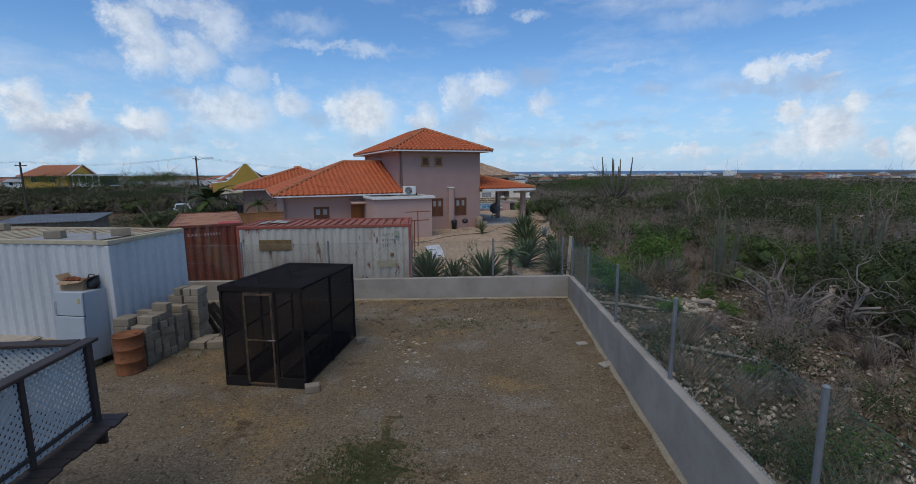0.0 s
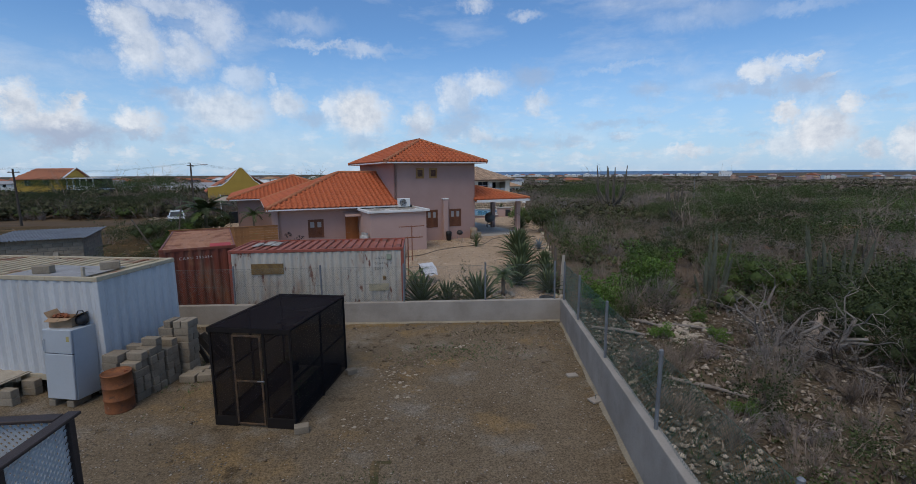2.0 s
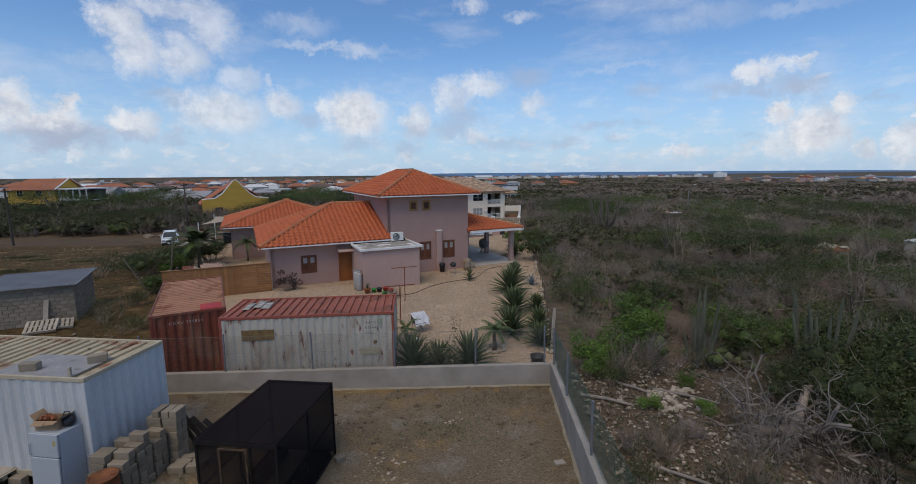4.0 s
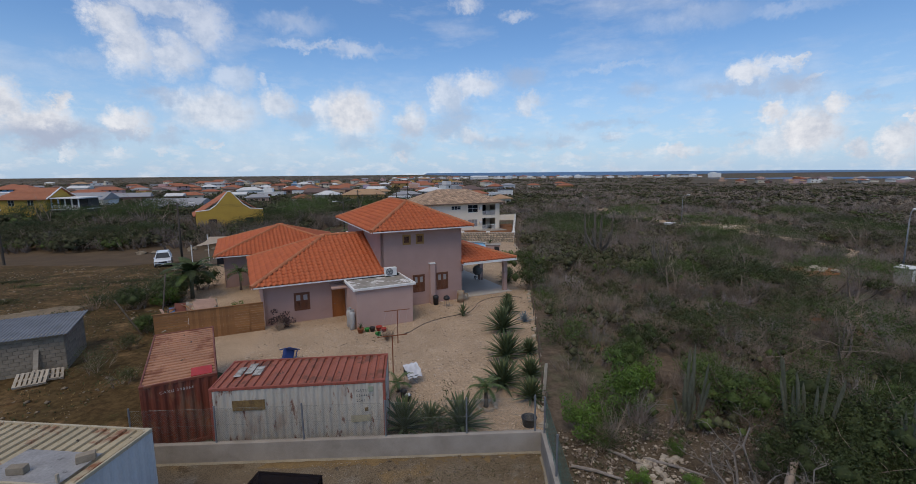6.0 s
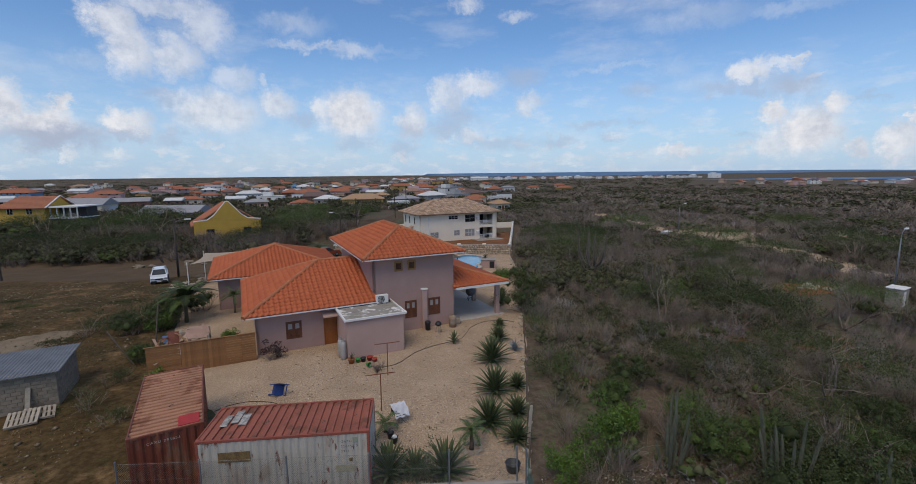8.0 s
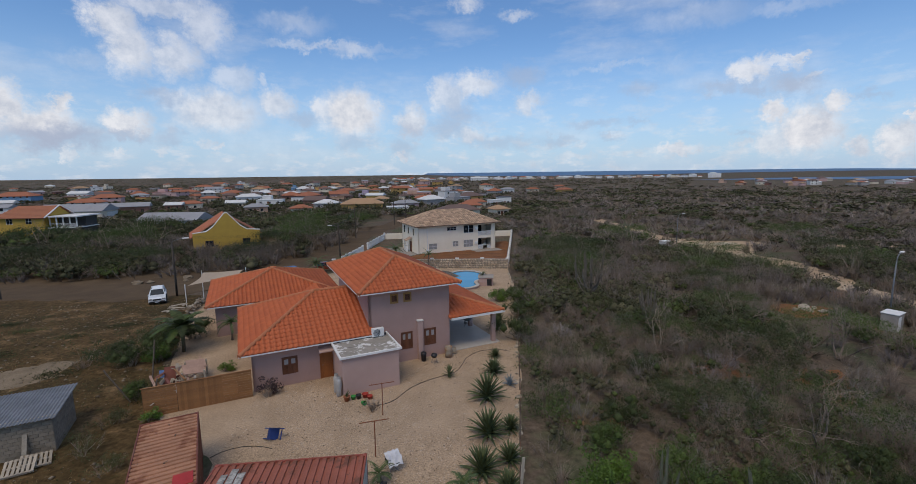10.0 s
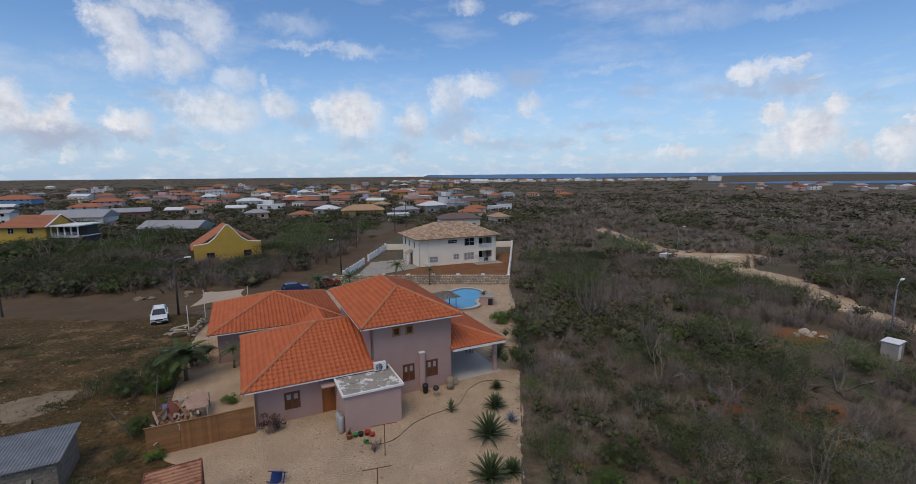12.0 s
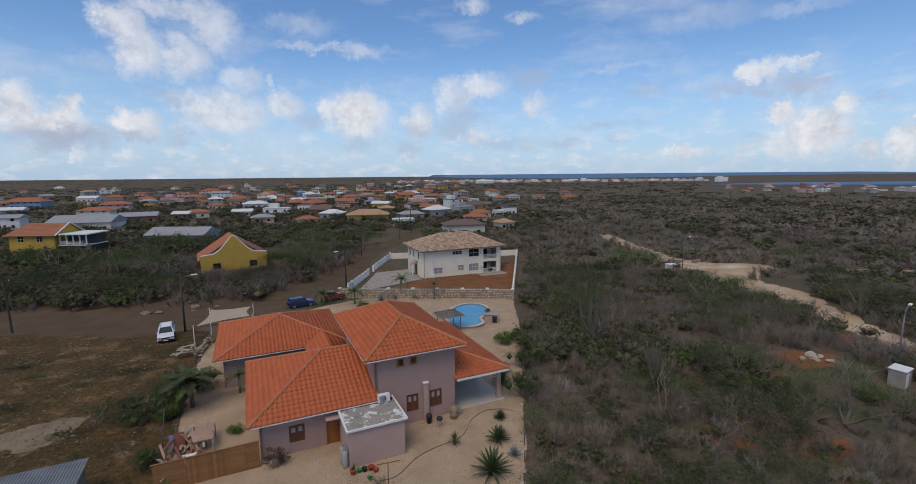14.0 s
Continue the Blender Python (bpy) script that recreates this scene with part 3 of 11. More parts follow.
draped("neighbour_forecourt", [(-9.5, 80), (2.4, 90.4), (-0.6, 101), (-7.6, 98)], CONCRETE, 0.05, 1.0, "pale concrete forecourt", "pavement", 0.1, 9)
RED_SOIL = mat("red_soil", (0.225, 0.100, 0.045), (0.150, 0.072, 0.036), 0.95, spec=0.08, scale=0.4, fine=9, fine_amt=0.25, bump=0.6, dist=0.03)
draped("red_garden", [(-7.0, 78), (16.5, 73), (24.5, 108), (19.4, 97), (2.5, 90)], RED_SOIL, 0.045, 1.0, "raw red soil garden behind the stone wall", "ground", 0.3, 10)
for cx, cy, rx, ry, k in ((40.6, 42.6, 4.2, 2.6, 1), (27.2, 44.0, 3.4, 1.8, 2), (33.5, 39.5, 2.6, 1.5, 3), (22.6, 29.5, 2.4, 1.4, 4), (29.0, 27.5, 3.0, 1.5, 5), (51.5, 47.8, 2.2, 3.0, 6)):
    draped("red_patch", [(cx + rx * math.cos(a) * (0.8 + 0.3 * math.sin(3 * a + k)), cy + ry * math.sin(a)) for a in (0.1, 0.7, 1.4, 2.1, 2.8, 3.5, 4.2, 4.9, 5.6)], RED_SOIL, 0.012, 0.5,
           "bare reddish soil in a gap of the scrub", "ground", 0.35, 40 + k)
SEA = mat("sea_water", (0.05, 0.125, 0.24), (0.042, 0.105, 0.205), 0.5, scale=0.003, fine=0.05, fine_amt=0.15, bump=0)


def water(name, near, far, label):
    """A sheet of water between a near and a far shore."""
    n = len(near)
    b = MB().add([*near, *far], [(i, i + 1, n + i + 1, n + i) for i in range(n - 1)])
    return tagged(b.done(name, SEA), label, "water", "", "structure")


# the far edge rises to the height at which the sea meets the sky
shore = [(150, 4700), (330, 3300), (480, 2700), (900, 2450), (1500, 2600), (2300, 3000), (3400, 3200), (4850, 3400)]
water("sea", [(x, y, g(x, y) + 0.4) for x, y in shore], [(min(x * 4850 / y, 4850) + 40, 4850, 1.0) for x, y in shore], "deep blue sea along the horizon")
bank = [(590, 900), (760, 760), (1010, 600), (1700, 640), (2100, 770)]
water("bay", [(x, y, g(x, y) + 0.4) for x, y in bank], [(x, y, g(x, y) + 0.4) for x, y in ((600, 910), (860, 1010), (1250, 960), (1750, 900), (2200, 850))], "blue inner bay behind the shore town")

# ---- the paddock: boundary wall and fence ----
def wall_point(s):
    """Along the boundary: the far corner at s = 0, towards the near end at s > 0, to the west end at s < 0."""
    if s >= 0:
        return Vector((4.42 - 0.1475 * s, 15.25 - 0.989 * s, 0)), 0.79 + 0.036 * s
    return Vector((4.42 + 0.998 * s, 15.25 - 0.064 * s, 0)), 0.79 + 0.005 * s


def boundary_wall():
    for name, ends, label in (("wall_east", (-0.12, 24.0), "grey rendered concrete boundary wall"), ("wall_north", (-15.5, 0.0), "low grey concrete garden wall")):
        b = MB()
        n = 60
        side = Vector((0.989, -0.1475, 0)) if name == "wall_east" else Vector((0.064, 0.998, 0))
        rows = []
        for i in range(n + 1):
            s = ends[0] + (ends[1] - ends[0]) * i / n
            p, h = wall_point(s) if name == "wall_north" or s >= 0 else (Vector((4.42, 15.25, 0)) - 0.989 * Vector((0, s, 0)), 0.79)
            j = 0.004 * math.sin(i * 2.1)
            a, c = p + side * j, p + side * 0.19
            rows.append([(a.x, a.y, -0.25), (a.x, a.y, h - 0.012), (a.x + side.x * 0.012, a.y + side.y * 0.012, h), (c.x - side.x * 0.012, c.y - side.y * 0.012, h),
                         (c.x, c.y, h - 0.012), (c.x, c.y, -0.3)])
        v = [q for r in rows for q in r]
        f = [(i * 6 + k, i * 6 + k + 1, (i + 1) * 6 + k + 1, (i + 1) * 6 + k) for i in range(n) for k in range(5)]
        f += [tuple(range(6)), tuple(n * 6 + k for k in range(6))]
        b.add(v, f)
        tagged(b.done(name, CONCRETE), label, "wall", "", "structure")
        foot = MB()
        for i in range(n):
            s0, s1 = (ends[0] + (ends[1] - ends[0]) * (i + k) / n for k in (0, 1))
            if name == "wall_east" and s0 < 0.1:
                continue
            p0, p1 = wall_point(s0)[0], wall_point(s1)[0]
            w0 = 0.075 + 0.02 * math.sin(i * 1.7)
            q0, q1 = p0 - side * w0, p1 - side * (0.075 + 0.02 * math.sin((i + 1) * 1.7))
            foot.add([(p0.x, p0.y, 0.06), (p1.x, p1.y, 0.06), (q1.x, q1.y, 0.012), (q0.x, q0.y, 0.012)], [(0, 1, 2, 3)])
        tagged(foot.done("wall_footing", FOOTING), "rough sandy footing strip along the wall", "footing", "", "structure")


FOOTING = mat("sandy_footing", (0.30, 0.255, 0.185), (0.235, 0.20, 0.14), 0.95, scale=3, fine=30, fine_amt=0.25, bump=0.6, dist=0.02)
boundary_wall()


def chain_fence(name, stations, label, wire=None, colour="galvanised"):
    """Posts on the wall with wire netting between them."""
    east = stations[-1] > 0
    side = Vector((0.989, -0.1475, 0)) if east else Vector((0.064, 0.998, 0))
    root = thing(name, Matrix.Translation((0, 0, 0)), label, "fence", "boundary fence")
    tops = []
    for i, s in enumerate(stations):
        p, h = wall_point(s)
        p = p + side * 0.10
        lean = Vector((0.012 * math.sin(i * 2.3), 0.02 * math.cos(i * 1.3), 0))
        b = MB()
        top = p + lean + Vector((0, 0, h + FENCE_H))
        b.tube([p + Vector((0, 0, h - 0.02)), top, top + Vector((0, 0, 0.02)), top + Vector((0, 0, 0.035))], [0.032, 0.032, 0.036, 0.02], 10)
        b.done("post", GREY_STEEL, root, smooth=False)
        tops.append((p, h, top))
    wires, pitch = MB(), 0.075
    for (pa, ha, ta), (pb, hb, tb) in zip(tops, tops[1:]):
        d = pb - pa
        length = d.length
        n = int(length / pitch)
        H = FENCE_H - 0.08

        def at(s, z):
            k = s / length
            return pa + d * k + Vector((0, 0, ha + (hb - ha) * k + z)) + side * (0.035 + 0.01 * math.sin(s * 5 + z * 3))
        run = H * 0.95
        for i in range(-int(run / pitch), n + 1):
            for sgn in (0, 1):
                s0, s1 = i * pitch, i * pitch + run
                z0, z1 = 0.0, H
                if s0 < 0:
                    z0, s0 = H * (-s0) / run, 0.0
                if s1 > length:
                    z1, s1 = z0 + (H - z0) * (length - s0) / (s1 - s0), length
                if s1 - s0 < 0.02:
                    continue
                a, c = (at(s0, z0), at(s1, z1)) if sgn == 0 else (at(length - s0, z0), at(length - s1, z1))
                wires.tube([a, c], 0.0021, 3, caps=False)
        wires.tube([at(0, H), at(length, H)], 0.004, 4, caps=False)
        wires.tube([at(0, H * 0.5), at(length, H * 0.5)], 0.003, 4, caps=False)
    wires.done("wire_netting", wire, root, colour + " diamond wire netting", fix=False)
    return root


FENCE_H = 1.32
WIRE = mat("fence_wire", (0.20, 0.22, 0.21), (0.15, 0.17, 0.16), 0.5, 0.5, scale=3, fine=30, fine_amt=0.1, bump=0)
GREEN_WIRE = mat("green_wire", (0.045, 0.12, 0.095), (0.035, 0.095, 0.075), 0.5, 0.0, scale=3, fine=30, fine_amt=0.1, bump=0)
chain_fence("chain_link_fence", (0.05, 2.5, 5.55, 8.7, 11.92, 15.1, 18.3, 21.5), "grey steel posts with green wire netting on the boundary wall", GREEN_WIRE, "green coated")
chain_fence("chain_link_fence", (-14.2, -11.35, -8.35, -5.5, -2.65, -0.2), "grey steel posts with wire netting on the low garden wall", WIRE)


# ---- shipping containers ----
def container_paint(name, side, roof_c, rust, amount, side_amount):
    lo, ls = 0.72 - amount, 0.72 - side_amount
    return (mat(name + "_side", side, tuple(0.85 * q for q in side), 0.6, 0.0, scale=0.8, fine=18, fine_amt=0.08, bump=0.1, stretch=(1, 1, 0.35),
                stain=[((0.45 * side[0] + 0.12, 0.4 * side[1] + 0.09, 0.4 * side[2] + 0.06), 1.4, ls, ls + 0.14), (rust, 3.0, ls + 0.05, ls + 0.11)]),
            mat(name + "_roof", roof_c, tuple(0.8 * q for q in roof_c), 0.75, 0.0, scale=0.9, fine=14, fine_amt=0.15, bump=0.2,
                stain=[(rust, 1.1, lo - 0.02, lo + 0.08), ((0.06, 0.045, 0.035), 2.0, 0.64, 0.69)]))


def corrugated(length, z0, z1, depth=0.026, pitch=0.278, wave=((0.0, 0.0), (0.26, 0.0), (0.5, 1.0), (0.76, 1.0))):
    """Panel profile (along, in) as a strip from z0 to z1: trapezoid waves."""
    prof, x = [], 0.0
    while x < length - 1e-6:
        for a, d in wave:
            q = x + a * pitch
            if q < length:
                prof.append((q, d * depth))
        x += pitch
    prof.append((length, 0.0))
    v = [(a, d, z) for a, d in prof for z in (z0, z1)]
    f = [(2 * i, 2 * i + 2, 2 * i + 3, 2 * i + 1) for i in range(len(prof) - 1)]
    return v, f


def container(m, label, side_mat, roof_mat, rail_mat, doors_far=True, roof_across=True):
    """A twenty-foot container: origin at the front left bottom corner, long side along x, y into its depth."""
    Lc, Wc, Hc = 6.06, 2.44, 2.59
    root = thing("shipping_container", m, label, "container", "shipping containers")
    P = 0.10
    for nm, mm, ln in (("side_panel", Matrix.Translation((P, 0.012, 0)), Lc - 2 * P), ("side_panel", Matrix.Translation((Lc - P, Wc - 0.012, 0)) @ pose(0, 0, 0, 0, 0, 180), Lc - 2 * P),
                       ("end_panel", Matrix.Translation((Lc - 0.012, P, 0)) @ pose(0, 0, 0, 0, 0, 90), Wc - 2 * P),
                       ("end_panel", Matrix.Translation((0.012, Wc - P, 0)) @ pose(0, 0, 0, 0, 0, -90), Wc - 2 * P)):
        v, f = corrugated(ln, 0.16, Hc - 0.11, 0.036 if nm == "side_panel" else 0.046)
        MB().add(v, f, mm).done(nm, side_mat, root)
    v, f = corrugated(Lc - 0.12, 0.06, Wc - 0.06, 0.06, 0.30, ((0.0, 0.0), (0.56, 0.0), (0.62, 1.0), (0.94, 1.0)))
    b = MB()
    b.add([(x, z, Hc - 0.035 - d) for x, d, z in v], f, Matrix.Translation((0.06, 0, 0)))
    b.done("roof_panel", roof_mat, root)
    for x in (0, Lc - P):
        for y in (0, Wc - P):
            MB().box(x, y, 0.12, x + P, y + P, Hc - 0.12, 0.012).done("corner_post", side_mat if rail_mat is WC_RAIL else rail_mat, root)
    for z0, z1 in ((0.0, 0.16), (Hc - 0.11, Hc - 0.004)):
        for y in (0.004, Wc - 0.064):
            MB().box(P, y, z0 + 0.004, Lc - P, y + 0.06, z1, 0.008).done("rail", rail_mat, root)
        for x in (0.004, Lc - 0.064):
            MB().box(x, P, z0 + 0.004, x + 0.06, Wc - P, z1, 0.008).done("rail", rail_mat, root)
    cast = MB()
    cast.box(-0.082, -0.075, 0, 0.082, 0.075, 0.118, 0.012)
    for sy in (-1, 1):
        cast.lathe([(0.0, 0), (0.032, 0), (0.032, 0.004)], 10, pose(0, sy * 0.077, 0.06, sy * 90 if sy < 0 else -90))
    for i, (x, y, z) in enumerate((x, y, z) for x in (0.08, Lc - 0.08) for y in (0.073, Wc - 0.073) for z in (0.0, Hc - 0.116)):
        ob = cast.done("corner_casting", rail_mat, root) if i == 0 else new("corner_casting", first.data)
        if i == 0:
            first = ob
        ob.parent, ob.location = root, (x, y, z)
    return root


def lettering(root, text, size, m, material, name="lettering"):
    cu = bpy.data.curves.new(name, "FONT")
    cu.body, cu.size, cu.extrude, cu.space_character = text, size, 0.001, 1.3
    cu.materials.append(material)
    ob = new(name, cu)
    ob.parent, ob.matrix_basis = root, m
    return ob


LETTER_DARK = mat("dark_lettering", (0.10, 0.11, 0.12), None, 0.7, scale=8, fine=40, fine_amt=0.3, bump=0)
LETTER_PALE = mat("pale_lettering", (0.50, 0.46, 0.42), None, 0.7, scale=8, fine=40, fine_amt=0.3, bump=0)
GC_S, GC_R = container_paint("grey_container", (0.48, 0.44, 0.375), (0.31, 0.100, 0.062), (0.15, 0.058, 0.034), 0.17, 0.19)
RC_S, RC_R = container_paint("red_container", (0.180, 0.048, 0.027), (0.40, 0.195, 0.108), (0.22, 0.085, 0.042), 0.17, 0.20)
WC_S, WC_R = container_paint("white_container", (0.51, 0.52, 0.525), (0.42, 0.345, 0.22), (0.21, 0.085, 0.04), 0.15, 0.06)
GC_RAIL = mat("faded_red_rail", (0.30, 0.075, 0.05), (0.24, 0.07, 0.045), 0.7, scale=3, fine=25, fine_amt=0.2, bump=0.15, stain=((0.16, 0.07, 0.04), 4, 0.55, 0.68))
WC_RAIL = mat("cream_rail", (0.45, 0.39, 0.28), (0.38, 0.32, 0.225), 0.7, scale=3, fine=25, fine_amt=0.15, bump=0.1, stain=((0.25, 0.12, 0.06), 4, 0.62, 0.7))
grey_box = container(pose(-7.12, 16.32, 0.0), "weathered grey-white container with a faded red roof", GC_S, GC_R, GC_RAIL)
red_box = container(pose(-9.62, 16.75, 0.0, 0, 0, 22.9) @ pose(2.44, 0, 0, 0, 0, 90), "rust-red container with a pale pink-brown roof", RC_S, RC_R, RC_S)
white_box = container(pose(-7.89, 11.0, 0.32, 0, 0, -12.0) @ pose(-6.06, 0, 0), "white-painted container with a rusty cream roof, raised on blocks", WC_S, WC_R, WC_RAIL)
lettering(grey_box, "GATU", 0.125, pose(5.02, -0.006, 2.18, 90), LETTER_DARK)
lettering(grey_box, "026443 0", 0.125, pose(5.02, -0.006, 1.99, 90), LETTER_DARK)
lettering(grey_box, "2261", 0.125, pose(5.02, -0.006, 1.80, 90), LETTER_DARK)
lettering(red_box, "CAXU 295854", 0.14, Matrix.Translation((-0.006, 1.85, 2.18)) @ pose(0, 0, 0, 90, 0, -90), LETTER_PALE)

# ---- the mauve house ----
HOUSE = pose(0, 30, 0.2, 0, 0, 19.5)


def wall_panel(length, height, thick, holes):
    """A wall along x from 0, y from 0 (outside) to thick, with openings (x0, z0, x1, z1) through it."""
    xs = sorted({0.0, length, *[h[0] for h in holes], *[h[2] for h in holes]})
    zs = sorted({0.0, height, *[h[1] for h in holes], *[h[3] for h in holes]})

    def solid(i, k):
        if not (0 <= i < len(xs) - 1 and 0 <= k < len(zs) - 1):
            return False
        x, z = (xs[i] + xs[i + 1]) / 2, (zs[k] + zs[k + 1]) / 2
        return not any(h[0] < x < h[2] and h[1] < z < h[3] for h in holes)
    b = MB()
    index = {}

    def vert(i, k, y):
        if (i, k, y) not in index:
            index[i, k, y] = len(b.v)
            b.v.append((xs[i], y, zs[k]))
        return index[i, k, y]
    for i in range(len(xs) - 1):
        for k in range(len(zs) - 1):
            if not solid(i, k):
                continue
            for y in (0.0, thick):
                b.f.append(tuple(vert(p, q, y) for p, q in ((i, k), (i + 1, k), (i + 1, k + 1), (i, k + 1))))
            for di, dk, e in ((-1, 0, ((i, k), (i, k + 1))), (1, 0, ((i + 1, k), (i + 1, k + 1))), (0, -1, ((i, k), (i + 1, k))), (0, 1, ((i, k + 1), (i + 1, k + 1)))):
                if not solid(i + di, k + dk):
                    b.f.append((vert(*e[0], 0.0), vert(*e[1], 0.0), vert(*e[1], thick), vert(*e[0], thick)))
    return b


def place(x, y, z, rz=0):
    return pose(x, y, z, 0, 0, rz)


TILE_W, TILE_L = 0.34, 0.40


def tile_shape(w=TILE_W, l=TILE_L):
    """One roll-and-pan clay tile, lower edge at y = 0, overlapping upwards, 3 cm thick at its lip."""
    prof = [(-0.5, 0.016), (-0.38, 0.062), (-0.2, 0.088), (-0.02, 0.066), (0.12, 0.008), (0.34, -0.006), (0.5, 0.010)]
    v = []
    for y, lift in ((0.0, 0.040), (l * 1.05, 0.0)):
        v += [(a * w, y, h + lift) for a, h in prof]
    v += [(a * w, 0.0, h + 0.004) for a, h in prof]
    n = len(prof)
    f = [(i, i + 1, n + i + 1, n + i) for i in range(n - 1)] + [(2 * n + i, 2 * n + i + 1, i + 1, i) for i in range(n - 1)]
    return v, f


def inside(p, poly):
    x, y = p
    hit = False
    for i, (x0, y0) in enumerate(poly):
        x1, y1 = poly[i - 1]
        if (y0 > y) != (y1 > y) and x < (x1 - x0) * (y - y0) / (y1 - y0) + x0:
            hit = not hit
    return hit


def roof_slope(parent, corners, singles=0, tile=TILE, piece=TILE_PIECE, w=TILE_W, l=TILE_L, under=None):
    """One slope: its eave runs from corners[0] to corners[1]. Tiles in courses over a deck."""
    C = [Vector(c) for c in corners]
    ex = (C[1] - C[0]).normalized()
    n = ex.cross(C[2] - C[0]).normalized()
    if n.z < 0:
        n = -n
    ey = n.cross(ex).normalized()
    if ey.z < 0:
        ey = -ey
    flat = [((c - C[0]).dot(ex), (c - C[0]).dot(ey)) for c in C]
    M = Matrix((ex, ey, n)).transposed().to_4x4()
    M.translation = C[0]
    deck = MB()
    k = len(flat)
    deck.add([(a, b, 0.0) for a, b in flat] + [(a, b, -0.10) for a, b in flat],
             [tuple(range(k)), tuple(range(2 * k - 1, k - 1, -1))] + [(i, (i + 1) % k, k + (i + 1) % k, k + i) for i in range(k)])
    slope = deck.done("roof_slope", under or tile, parent, m=M)
    v, f = tile_shape(w, l)
    x0, x1 = min(p[0] for p in flat), max(p[0] for p in flat)
    y1 = max(p[1] for p in flat)
    spots, r = [], 0
    while r * l < y1:
        c = 0
        while x0 + c * w < x1:
            p = (x0 + (c + 0.5) * w, r * l)
            if inside((p[0], p[1] + l * 0.45), flat):
                spots.append(p)
            c += 1
        r += 1
    rng = random.Random(len(spots))
    rest = MB()
    base = None
    for i, (a, b) in enumerate(spots):
        jx, jz, jr = 0.008 * (rng.random() - 0.5), 0.008 * rng.random(), 0.02 * (rng.random() - 0.5)
        if i < singles:
            if base is None:
                base = link_mesh("roof_tile", v, f, piece, slope, smooth=True)
                ob = base
            else:
                ob = new("roof_tile", base.data)
                ob.parent = slope
            ob.location, ob.rotation_euler = (a + jx, b - 0.02, jz), (0, 0, jr)
        else:
            rest.add(v, f, Matrix.Translation((a + jx, b - 0.02, jz)) @ Matrix.Rotation(jr, 4, "Z"))
    if rest.v:
        tagged(rest.done("roof_tiles", tile, slope, smooth=True, fix=False), "", "", "", "stuff")
    return slope


def ridge_caps(parent, a, b, material=RIDGE, r=0.13):
    """Half-round caps in a row from a to b."""
    a, b = Vector(a), Vector(b)
    d = (b - a)
    n = max(1, int(d.length / 0.36))
    q = d.normalized().to_track_quat("Y", "Z").to_matrix().to_4x4()
    v = []
    for y, k in ((0.0, 1.12), (d.length / n * 1.06, 0.95)):
        v += [(r * k * math.cos(math.pi * j / 6), y, r * k * math.sin(math.pi * j / 6) * 0.85) for j in range(7)]
    down = Vector((0, 0, 0.055))
    MB().tube([a - down, b - down], r * 0.98, 8).done("mortar_bed", material, parent)
    cap = None
    for i in range(n):
        if cap is None:
            ob = cap = link_mesh("ridge_cap", v, [(j, j + 1, 8 + j, 7 + j) for j in range(6)], material, parent, smooth=True, fix=False)
        else:
            ob = new("ridge_cap", cap.data)
            ob.parent = parent
        ob.matrix_basis = Matrix.Translation(a + d * (i / n)) @ q


